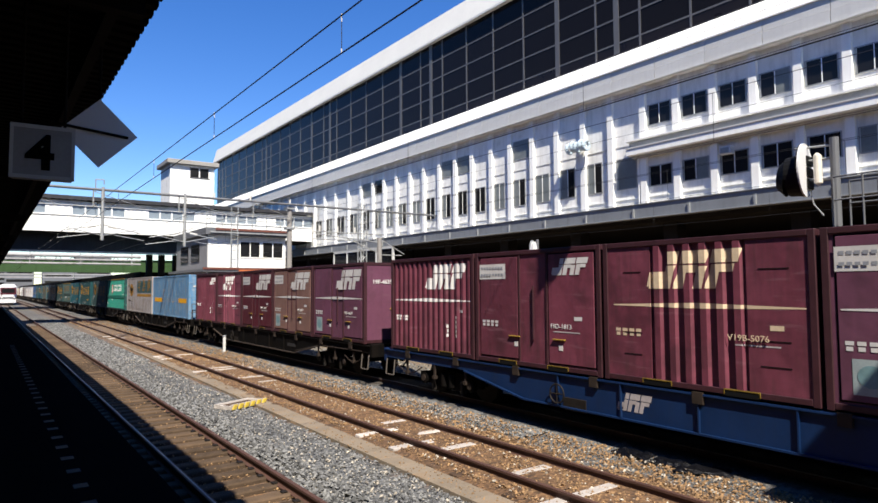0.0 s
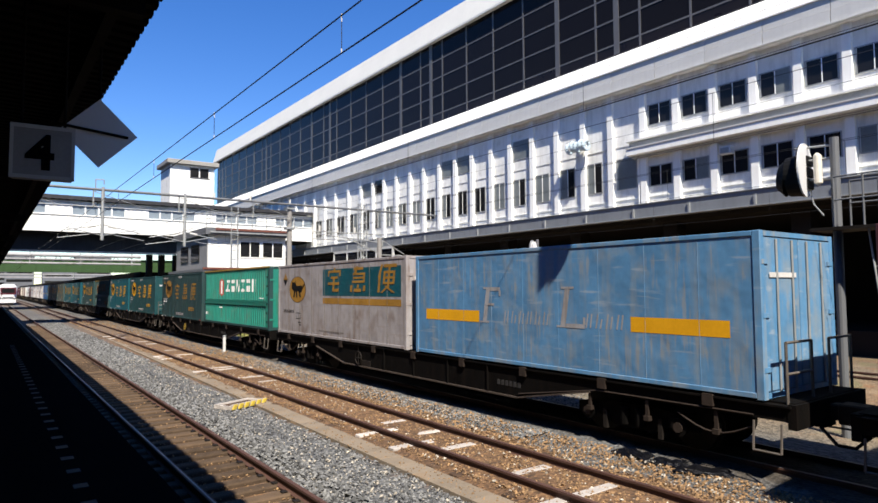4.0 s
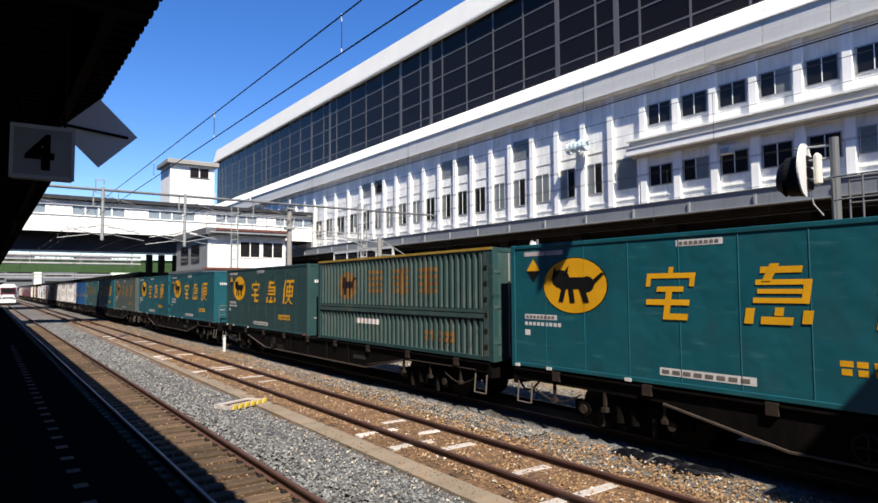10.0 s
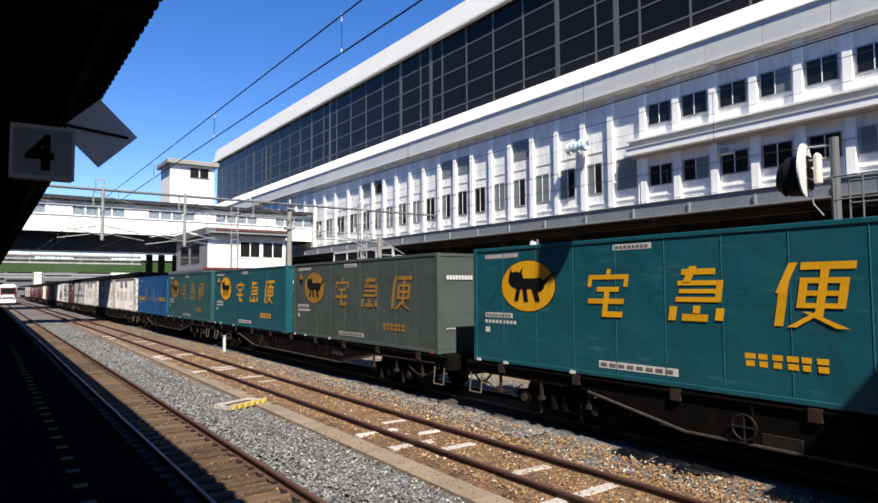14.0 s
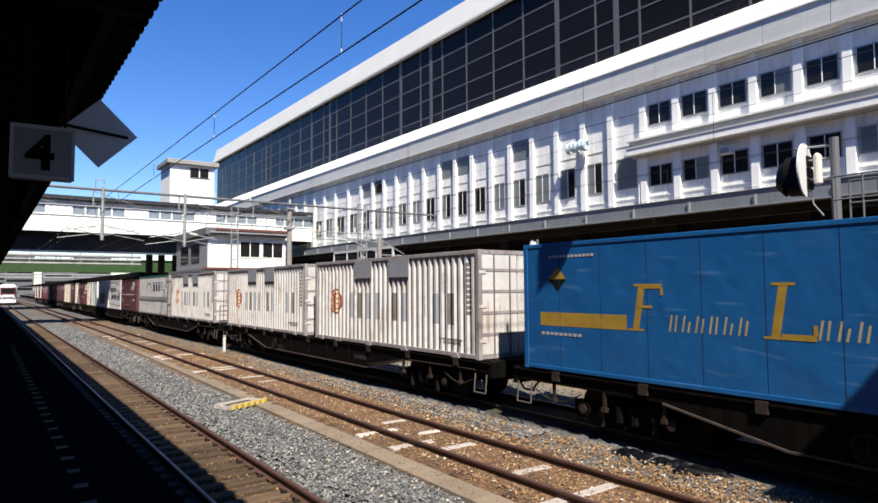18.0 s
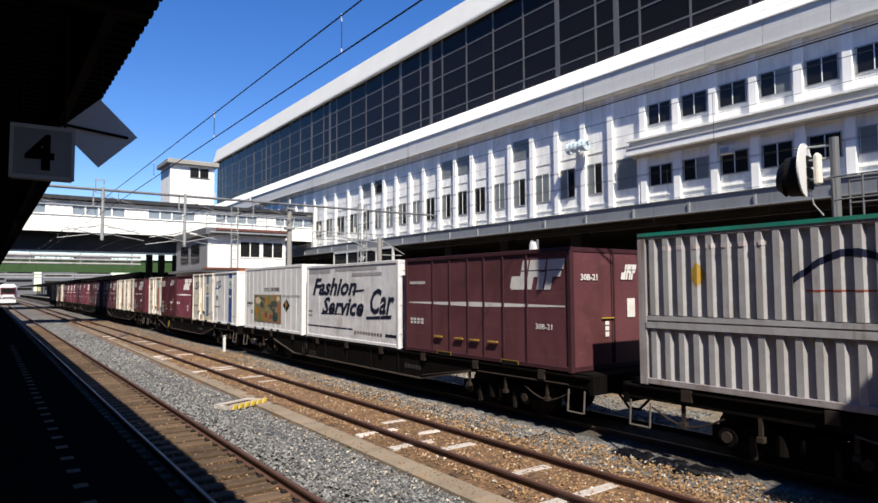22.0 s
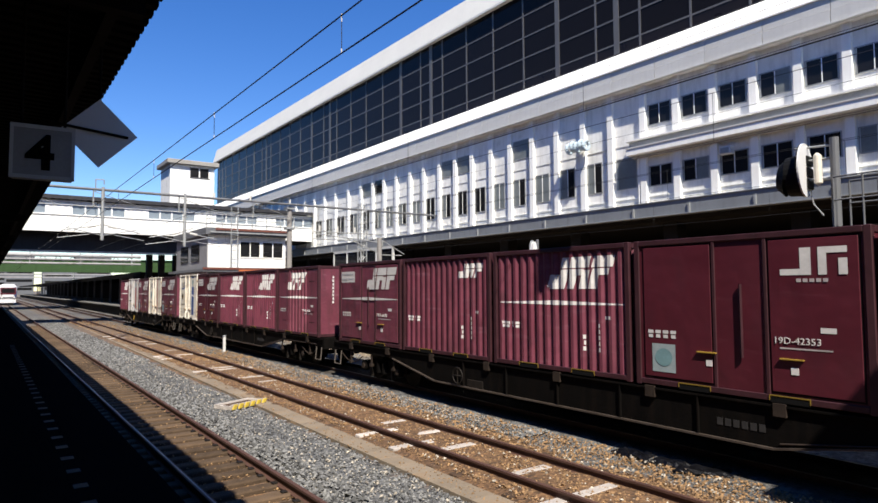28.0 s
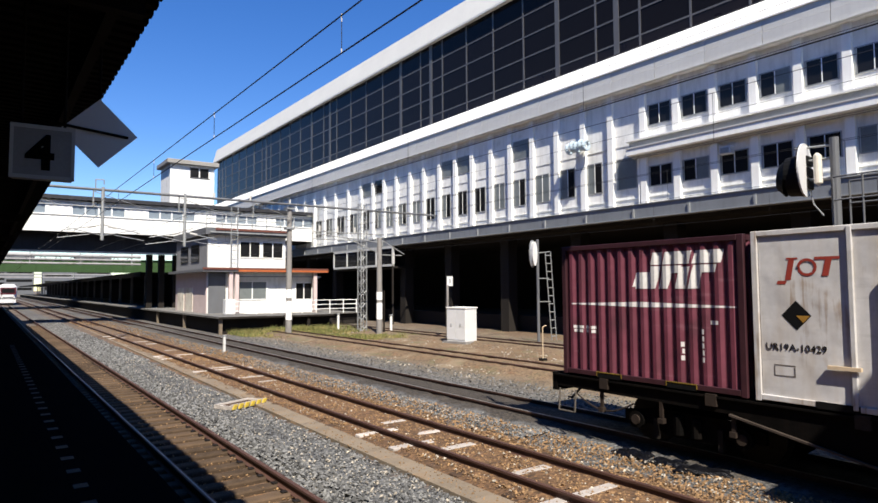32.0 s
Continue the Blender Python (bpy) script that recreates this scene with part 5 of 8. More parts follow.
    for k in range(3):
        part("insulator", tubes([((-3.2 + k * 1.3, 0, 6.7), (-3.2 + k * 1.3, 0, 7.1))], 0.07, 8), M["porcelain"], tr)
    # wires
    heights = {"a": (5.30, 5.72), "b": (5.3, 5.95), "c": (5.3, 6.2), "d": (5.3, 6.1), "e": (5.2, 6.0)}
    for key, x in TRACK.items():
        lo, hi = heights[key]
        wset = thing("overhead_wire", "thin dark overhead contact wire with its carrier wire", "wire", pose(x, 0, 0), group="overhead wires")
        part("contact_wire", tubes([((0, -40, lo), (0, 250, lo))], 0.009 if key in "ab" else 0.006, 5), M["wire"], wset)
        part("carrier_wire", tubes([((0, -40, hi), (0, 250, hi))], 0.009 if key in "ab" else 0.006, 5), M["wire"], wset)
        for k in range(14):
            y = 1.3 + 4.65 * k
            part("dropper", tubes([((0, y, lo), (0, y, hi))], 0.005, 4), M["wire"], wset)
            if key == "a":
                part("clamp", tubes([((0, y, lo - 0.01), (0, y, lo + 0.05)), ((0, y, hi - 0.07), (0, y, hi + 0.02))], 0.007, 6), M["porcelain"], wset)
    feed = thing("feeder_wire", "thin dark feeder wires along the station front", "wire", pose(0, 0, 0), group="overhead wires")
    for x, z in ((13.2, 8.6), (15.8, 8.6), (19.6, 7.6), (21.5, 7.3), (20.9, 8.9)):
        part("strand", tubes([((x, -40, z), (x, 38, z)), ((x, 38, z), (x, 57, z))], 0.007, 5), M["wire"], feed)
    # unseen footbridge behind the camera, inferred from wagon shade; deck deepened to block sky
    fb = thing("rear_footbridge", "footbridge deck across the tracks behind the viewer", "bridge", pose(0, 0, 0), kind="structure")
    part("deck", boxes((6.2, 30, -26.0, -2.2, 7.2, 8.75)), M["girder"], fb)
    part("pier", boxes((28, 29, -6, -3, -0.2, 7.2)), M["girder"], fb)
    part("pier", boxes((28, 29, -24, -21, -0.2, 7.2)), M["girder"], fb)
    hb = thing("hanging_bracket", "insulator bracket hung from an overhead span over the tracks", "bracket", pose(7.7, 5.1, 8.2))
    part("span_wire", tubes([((-9.3, 0, 1.5), (2.5, 0, 1.5))], 0.01, 5), M["wire"], hb)
    part("drop", tubes([((0, 0, 1.5), (0, 0, -0.3))], 0.05, 6), M["steel"], hb)
    part("insulator", tubes([((0, 0, -0.25), (0.05, 0.1, 0.35)), ((0.1, 0, -0.45), (0.2, -0.2, 0.1))], 0.12, 8), M["porcelain"], hb)
    part("arm", tubes([((0, 0, 0.4), (1.5, 0, -0.6)), ((0, 0, 0.1), (1.5, 0, -0.8))], 0.02, 5), M["steel"], hb)
    part("post", tubes([((-9.3, 0, -7.28), (-9.3, 0, 1.6))], 0.1, 8), M["girder"], hb)


def build_signals():
    s = thing("railway_signal", "railway signal with dark round backboard and white rim", "signal", pose(13.6, 5.25, -0.2))
    part("mast", tube(bmesh.new(), (0, 0, 0), (0, 0, 5.9), 0.085, 12), M["girder"], s)
    bb = part("backboard", tube(bmesh.new(), (-0.05, 0.50, 5.30), (-0.05, 0.53, 5.30), 0.55, 32), M["clean_white"], s, "white-backed round board", at=pose(0, 0, 0, 0, 0, 9))
    part("board_front", tube(bmesh.new(), (-0.05, 0.531, 5.30), (-0.05, 0.56, 5.30), 0.54, 32), M["black"], bb)
    bm = bmesh.new()
    tube(bm, (-0.05, 0.56, 5.20), (-0.05, 0.82, 5.19), 0.43, 24, 0.40)
    tube(bm, (-0.05, 0.82, 5.19), (-0.05, 0.98, 5.22), 0.40, 24, 0.28)
    part("hood", bm, M["black"], bb)
    for h in (5.03, 5.27, 5.51):
        part("lamp_back", boxes((-0.05, 0.34, 0.46, 0.50, h - 0.095, h + 0.095), bevel=0.01), M["black"], bb)
    part("lamp_case", boxes((-0.12, 0.08, 0.22, 0.36, 4.96, 5.62), bevel=0.05), M["cream"], s, at=pose(0, 0, 0, 0, 0, 14))
    part("bracket", tubes([((0, 0, 5.1), (-0.05, 0.6, 5.1)), ((0, 0, 5.5), (-0.05, 0.6, 5.5)), ((0, 0, 5.75), (0, 0.75, 5.8))], 0.025, 6), M["steel"], s)
    part("cable", tubes([((-0.05, 0.45, 4.85), (-0.05, 0.4, 4.6)), ((-0.05, 0.4, 4.6), (-0.05, 0.22, 4.35))], 0.015, 5), M["steel"], s)
    part("walkway", boxes((-0.4, 0.4, -1.2, 0.35, 4.02, 4.08)), M["iron"], s)
    rows = []
    for x in (-0.38, 0.38):
        for y in (-1.18, -0.6, -0.1):
            rows.append(((x, y, 4.08), (x, y, 5.05)))
        rows += [((x, -1.18, 5.05), (x, -0.1, 5.05)), ((x, -1.18, 4.6), (x, -0.1, 4.6))]
    for a, b in rows:
        part("rail_bar", tubes([(a, b)], 0.020, 6), M["girder"], s)
    part("ladder", tubes([((-0.2, -1.0, 0), (-0.2, -0.6, 4.05)), ((0.2, -1.0, 0), (0.2, -0.6, 4.05))] +
                         [((-0.2, -1.0 + 0.1 * k, 0.3 + k), (0.2, -1.0 + 0.1 * k, 0.3 + k)) for k in range(4)], 0.02, 5), M["steel"], s)
    s = thing("railway_signal", "railway signal on a mast with white head and ladder", "signal", pose(22.9, 22.8, -0.2))
    part("mast", tube(bmesh.new(), (0, 0, 0), (0, 0, 5.4), 0.075, 10), M["girder"], s)
    bm = bmesh.new()
    prism(bm, [(0.17 * math.cos(a), 4.65 + 0.62 * math.sin(a)) for a in [2 * math.pi * k / 18 for k in range(18)]], "y", -0.25, -0.08)
    part("signal_head", bm, M["clean_white"], s, at=pose(-0.42, 0, 0))
    part("backboard", prism(bmesh.new(), [(0.22 * math.cos(a), 4.65 + 0.70 * math.sin(a)) for a in [2 * math.pi * k / 18 for k in range(18)]], "y", -0.07, -0.03),
         M["steel"], s, at=pose(-0.42, 0, 0))
    part("ladder", tubes([((0.55, 0, 4.8), (0.95, 0, 0.2)), ((0.95, 0, 4.8), (1.3, 0, 0.2))] +
                         [((0.58 + 0.035 * k, 0, 4.6 - 0.42 * k), (0.97 + 0.035 * k, 0, 4.6 - 0.42 * k)) for k in range(11)], 0.025, 5), M["steel"], s)
    part("stay", tubes([((0, 0, 4.7), (0.9, 0, 4.8)), ((0, 0, 3.4), (0.8, 0, 3.4)), ((0, 0, 2.2), (0.9, 0, 2.2))], 0.025, 5), M["steel"], s)
    b = thing("relay_cabinet", "white steel relay cabinet on a concrete base", "cabinet", pose(20.75, 26.4, -0.2, 0, 0, -80))
    part("base", boxes((-0.85, 0.85, -0.65, 0.65, 0, 0.10)), M["mast"], b)
    part("case", boxes((-0.66, 0.66, -0.46, 0.46, 0.10, 1.85), bevel=0.02), M["clean_white"], b)
    for x in (-0.65, 0.01):
        d = part("door", boxes((x, x + 0.64, -0.48, -0.46, 0.2, 1.78)), M["clean_white"], b)
        part("handle", boxes((x + 0.30, x + 0.34, -0.51, -0.48, 0.9, 1.05)), M["steel"], d)
    part("roof", boxes((-0.70, 0.70, -0.50, 0.50, 1.85, 1.91)), M["rib"], b)
    p = thing("sign_post", "steel post with a small white sign plate", "post", pose(21.3, 28.4, -0.2))
    part("post", tube(bmesh.new(), (0, 0, 0), (0, 0, 3.1), 0.07, 8), M["mast"], p)
    pl = part("plate", boxes((-0.05, 0.36, -0.03, 0.0, 3.05, 3.6)), M["clean_white"], p)
    part("plate_mark", boxes((0.13, 0.19, -0.036, -0.03, 3.2, 3.45)), M["black"], pl)
    for n, (x, y, h) in enumerate(((20.1, 39.6, 1.1), (26.3, 34.6, 1.3), (21.6, 35.0, 1.1))):
        p = thing("short_post", "short white trackside post", "post", pose(x, y, -0.2), group="trackside posts")
        part("shaft", boxes((-0.06, 0.06, -0.06, 0.06, 0, h), bevel=0.01), M["rib"], p)
        part("top", boxes((-0.08, 0.08, -0.08, 0.08, h, h + 0.12), bevel=0.01), M["steel"], p)
    p = thing("point_lever", "yellow hand lever stand beside the siding", "lever", pose(18.2, 17.9, -0.2))
    part("rod", tubes([((0, 0, 0), (0, 0, 1.35)), ((0, 0, 1.35), (0.2, 0, 1.4))], 0.022, 6), M["tan_mark"], p)
    part("base", boxes((-0.12, 0.12, -0.12, 0.12, 0, 0.10)), M["iron"], p)


build_ground()
build_beds()
build_tracks()
build_ballast()
build_trackside()
build_near_platform()
build_station()
build_overbridge()
build_signal_house()
build_far_train()
build_overhead()
build_signals()


# ---- the goods train ----
XC = TRACK["c"]
DECK = 1.08
SPEED = ((0, 7.6), (1.75, 7.85), (4.5, 8.45), (7.5, 9.05), (12, 9.75), (18, 10.5), (22, 11.2), (26, 11.85), (30, 12.4), (32, 12.6))


def travelled(t):
    """Metres that the train has run since the start: it gathers speed."""
    s = 0.0
    for (t0, v0), (t1, v1) in zip(SPEED, SPEED[1:]):
        if t <= t0:
            break
        te = min(t, t1)
        ve = v0 + (v1 - v0) * (te - t0) / (t1 - t0)
        s += (v0 + ve) / 2 * (te - t0)
    return s


RUNNING = []   # (thing, its place along the train)
WHEELSETS = []  # (wheelset, its place along the train, its pose on the bogie)


# Side surfaces of the containers: depth of the skin over the distance a from the end that leads to the left.
def rib_profile(a0, a1, pitch, depth, duty=0.5, flank=0.12):
    """Corners (a, out) of a corrugated skin."""
    n = max(1, round((a1 - a0) / pitch))
    p = (a1 - a0) / n
    rows = [(a0, 0.0)]
    for k in range(n):
        s = a0 + k * p
        e = p * flank
        w = p * duty
        rows += [(s + (p - w) / 2 - e / 2, 0.0), (s + (p - w) / 2 + e / 2, depth), (s + (p + w) / 2 - e / 2, depth), (s + (p + w) / 2 + e / 2, 0.0)]
    rows.append((a1, 0.0))
    return rows


def out_at(profile, a):
    for (a0, d0), (a1, d1) in zip(profile, profile[1:]):
        if a0 <= a <= a1:
            return d0 if a1 - a0 < 1e-6 else d0 + (d1 - d0) * (a - a0) / (a1 - a0)
    return 0.0


def clip(poly, lo, hi):
    """The piece of a convex outline between two values of its first coordinate."""
    for sign, lim in ((1, lo), (-1, -hi)):
        res = []
        for p, q in zip(poly, poly[1:] + poly[:1]):
            fp, fq = sign * p[0] - lim, sign * q[0] - lim
            if fp >= 0:
                res.append(p)
            if fp * fq < 0:
                s = fp / (fp - fq)
                res.append((p[0] + s * (q[0] - p[0]), p[1] + s * (q[1] - p[1])))
        poly = res
        if len(poly) < 3:
            return []
    return poly


class Box:
    """A container under construction; a runs from its far end to its near end, h up from its foot."""

    def __init__(self, name, label, length, height, mat, skin_mat=None, width=2.45, group=""):
        self.length, self.height, self.width, self.mat = length, height, width, mat
        self.ob = thing(name, label, "container", group=group)
        self.profile = [(0.0, 0.0), (length, 0.0)]
        self.inset = 0.06

    def y(self, a):
        return self.length / 2 - a

    def face(self, a, extra=0.0):
        return -self.width / 2 + self.inset - out_at(self.profile, a) - extra

    def paint(self, name, polys, mat, label=""):
        """Flat painted shapes that follow the skin, as one thin plate."""
        bm = bmesh.new()
        cuts = sorted({round(a, 4) for a, _ in self.profile})
        for i, poly in enumerate(polys):
            for lo, hi in zip(cuts, cuts[1:]):
                if hi - lo < 1e-4:
                    continue
                piece = clip(poly, lo, hi)
                if len(piece) < 3:
                    continue
                try:
                    bm.faces.new([bm.verts.new((self.face(min(max(a, lo + 1e-5), hi - 1e-5), 0.003 + 0.0008 * (i % 12)), self.y(a), h)) for a, h in piece])
                except ValueError:
                    pass
        return tagged(part(name, bm, mat, self.ob), label, kind="stuff" if (len(polys) > 3 or len(self.profile) > 4) and name in ("number", "note", "notes", "round_seal", "seal_field", "seal_stroke", "red_disc", "oval_rim", "oval", "oval_blob", "base_mark", "upright_number", "lower_block", "low_mark", "owner_mark") else "")

    def end_text(self, body, b, h, size, mat, squeeze=1.0):
        at = Matrix(((1, 0, 0, -self.width / 2 + b), (0, 0, -1, -self.length / 2 - 0.004), (0, 1, 0, h), (0, 0, 0, 1)))
        return letters(body, size, mat, self.ob, at, squeeze=squeeze, bold=0.004)

    def text(self, body, a, h, size, mat, squeeze=1.0, out=None, shear=0.0, label="", vertical=False, bold=0.0):
        d = max(x for _, x in self.profile) if out is None else out
        x = -self.width / 2 + self.inset - d - 0.006
        m = Matrix(((0, 0, -1, x), (-1, 0, 0, self.y(a)), (0, 1, 0, h), (0, 0, 0, 1)))
        if vertical:
            m = m @ Matrix.Rotation(radians(-90), 4, "Z")
        return letters(body, size, mat, self.ob, m, squeeze=squeeze, shear=shear, label=label, bold=bold)

    def end_plate(self, name, polys, mat, label=""):
        """Painted shapes on the end that faces the viewer; b runs from the near side to the far side."""
        bm = bmesh.new()
        for i, poly in enumerate(polys):
            bm.faces.new([bm.verts.new((-self.width / 2 + b, -self.length / 2 - 0.006 - 0.001 * (i % 9), h)) for b, h in poly])
        return part(name, bm, mat, self.ob, label)


CACHE = {}


def cached(key, make, mat):
    if key not in CACHE:
        CACHE[key] = mesh_of(key[0], make(), mat)
    return CACHE[key]


def rect(a0, a1, h0, h1, lean=0.0):
    return [(a0, h0), (a1, h0), (a1 + lean, h1), (a0 + lean, h1)]


def disc(a, h, ra, rh, n=20):
    return [(a + ra * math.cos(2 * math.pi * k / n), h + rh * math.sin(2 * math.pi * k / n)) for k in range(n)]


def bars(a, h, w, size, n, rows=1):
    """A line of small plain bars, for writing that cannot be read."""
    out = []
    step = w / n
    for k in range(n):
        out.append(rect(a + k * step, a + k * step + step * 0.72, h, h + size))
    return out


def emblem(a, h, w, size):
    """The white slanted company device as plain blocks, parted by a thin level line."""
    shapes = ((0.0, 0.19, 0.06, 0.46), (0.03, 0.30, 0.0, 0.20), (0.18, 0.30, 0.20, 0.62), (0.18, 0.30, 0.66, 1.0), (0.33, 0.45, 0.0, 0.62), (0.33, 0.64, 0.66, 1.0), (0.45, 0.55, 0.42, 0.62),
              (0.54, 0.66, 0.0, 0.58), (0.69, 0.81, 0.0, 0.62), (0.67, 0.98, 0.66, 1.0), (0.81, 0.95, 0.42, 0.62))
    k = 0.26 * size
    return [rect(a + x0 * (w - k) + y0 * k, a + x1 * (w - k) + y0 * k, h + y0 * size, h + y1 * size, (y1 - y0) * k) for x0, x1, y0, y1 in shapes]


def glyphs(a, h, w, size, n):
    """A line of small blocks of stacked bars, for signs that cannot be read."""
    out = []
    step = w / n
    for k in range(n):
        x, g = a + k * step, step * (0.80, 0.66, 0.74)[k % 3]
        out += [rect(x, x + g, h + 0.58 * size, h + size), rect(x + 0.1 * g, x + g * (0.9, 1.0)[k % 2], h, h + 0.44 * size)]
    return out


def base_frame(c, post=0.10, rail=0.09, frame_mat=None, pockets=True, yellow=True):
    """Core, rails, posts, fork pockets and feet, common to all containers."""
    L, H, W = c.length, c.height, c.width
    mat = frame_mat or c.mat
    k = (round(L, 2), round(H, 2), mat.name, c.mat.name, post, rail)
    i = c.inset
    part("body", cached(("body", *k), lambda: boxes((-W / 2 + i + 0.004, W / 2 - i - 0.004, -L / 2 + 0.05, L / 2 - 0.05, 0.06, H - 0.02)), c.mat), None, c.ob)
    for sx in (-1, 1):
        xa, xb = sorted((sx * W / 2, sx * (W / 2 - post)))
        for sy in (-1, 1):
            ya, yb = sorted((sy * L / 2, sy * (L / 2 - post)))
            part("corner_post", cached(("corner_post", *k, sx, sy), lambda: boxes((xa, xb, ya, yb, 0, H), bevel=0.008), mat), None, c.ob)
        part("top_rail", cached(("top_rail", *k, sx), lambda: boxes((xa, xb, -L / 2 + post, L / 2 - post, H - rail, H - 0.004), bevel=0.008), mat), None, c.ob)
        part("bottom_rail", cached(("bottom_rail", *k, sx), lambda: boxes((xa, xb, -L / 2 + post, L / 2 - post, 0.02, 0.02 + rail), bevel=0.008), mat), None, c.ob)
    for sy in (-1, 1):
        ya, yb = sorted((sy * L / 2, sy * (L / 2 - 0.05)))
        for h0, h1 in ((H - rail, H - 0.004), (0.02, 0.02 + rail)):
            part("end_beam", cached(("end_beam", *k, sy, h0), lambda: boxes((-W / 2 + post, W / 2 - post, ya, yb, h0, h1)), mat), None, c.ob)
    if pockets:
        for a in (0.30 * L, 0.70 * L):
            y = c.y(a)
            pk = part("fork_pocket", cached(("fork_pocket",), lambda: boxes((-W / 2 - 0.004, -W / 2 + 0.10, -0.27, 0.27, 0.005, 0.10)), M["black"]), None, c.ob, at=pose(0, y, 0))
            if yellow:
                part("pocket_edge", cached(("pocket_edge",), lambda: boxes((-W / 2 - 0.010, -W / 2, -0.28, 0.28, 0.095, 0.112), (-W / 2 - 0.010, -W / 2, -0.28, -0.268, 0.03, 0.095),
                                                                          (-W / 2 - 0.010, -W / 2, 0.268, 0.28, 0.03, 0.095)), M["dull_yellow"]), None, pk, "worn yellow edge")


def skin(c, rows, h0, h1, name="side_panel", mat=None, both=True):
    """A corrugated wall between two heights, on the near side and mirrored on the far side."""
    mat = mat or c.mat
    key = (name, mat.name, round(c.length, 2), tuple(rows), h0, h1)

    def make():
        bm = bmesh.new()
        base = -c.width / 2 + c.inset
        outline = [(base - d, c.y(a)) for a, d in rows] + [(base + 0.03, c.y(rows[-1][0])), (base + 0.03, c.y(rows[0][0]))]
        return prism(bm, outline, "z", h0, h1)
    me = cached(key, make, mat)
    part(name, me, None, c.ob)
    if both:
        part(name, me, None, c.ob, at=pose(0, 0, 0, 0, 0, 180))


def ribbed_end(c, pitch=0.27, depth=0.035, mat=None):
    W, H, L = c.width, c.height, c.length
    mat = mat or c.mat

    def make():
        bm = bmesh.new()
        rows = rib_profile(0.1, W - 0.1, pitch, depth)
        outline = [(-W / 2 + b, -L / 2 + 0.045 - d) for b, d in rows] + [(W / 2 - 0.1, -L / 2 + 0.06), (-W / 2 + 0.1, -L / 2 + 0.06)]
        return prism(bm, outline, "z", 0.11, H - 0.09)
    me = cached(("end_panel", mat.name, round(L, 2), round(H, 2), pitch), make, mat)
    part("end_panel", me, None, c.ob)
    part("end_panel", me, None, c.ob, at=pose(0, 0, 0, 0, 0, 180))


def door_end(c, mat=None, bars_mat=None, rods=4):
    """Two leaves with lock rods and hinges on the end that faces the viewer, and on the other."""
    W, H, L = c.width, c.height, c.length
    for turn in (0, 180):
        at = pose(0, 0, 0, 0, 0, turn)
        for s in (-1, 1):
            x0, x1 = sorted((s * 0.012, s * (W / 2 - 0.11)))
            leaf = part("end_door", cached(("end_door", c.mat.name, s, round(L, 2), round(H, 2)), lambda: boxes((x0, x1, -L / 2 + 0.012, -L / 2 + 0.05, 0.12, H - 0.10), bevel=0.006),
                                           mat or c.mat), None, c.ob, at=at)
            for k in range(rods // 2):
                x = s * (0.25 + 0.5 * k)
                part("lock_rod", cached(("lock_rod", round(x, 2), round(L, 2), round(H, 2)), lambda: tubes([((x, -L / 2 - 0.01, 0.1), (x, -L / 2 - 0.01, H - 0.12))], 0.018, 6),
                                        bars_mat or M["steel"]), None, leaf)
            for h in (0.4, 1.2, 2.0):
                x = s * (W / 2 - 0.12)
                part("hinge", cached(("hinge", s, h, round(L, 2), c.mat.name), lambda: boxes((x - 0.1, x + 0.1, -L / 2 - 0.008, -L / 2 + 0.012, h, h + 0.07)), mat or c.mat), None, leaf)


def plain_end(c, mat=None):
    W, H, L = c.width, c.height, c.length
    me = cached(("end_panel", (mat or c.mat).name, round(L, 2), round(H, 2), "flat"), lambda: boxes((-W / 2 + 0.1, W / 2 - 0.1, -L / 2 + 0.015, -L / 2 + 0.05, 0.11, H - 0.09)), mat or c.mat)
    part("end_panel", me, None, c.ob)
    part("end_panel", me, None, c.ob, at=pose(0, 0, 0, 0, 0, 180))


def posts(c, places, mat, w=0.07, out=0.05, h0=0.0, h1=None):
    """Upright mouldings on the near side and, mirrored, on the far side."""
    h1 = h1 or c.height - 0.02
    for a in places:
        y, x = c.y(a), -c.width / 2 + c.inset
        me = cached(("side_post", mat.name, round(y, 3), round(w, 3), out, h0, h1), lambda: boxes((x - out, x + 0.02, y - w / 2, y + w / 2, h0, h1), bevel=0.006), mat)
        part("side_post", me, None, c.ob)
        part("side_post", me, None, c.ob, at=pose(0, 0, 0, 0, 0, 180))


L12, H12 = 3.64, 2.46


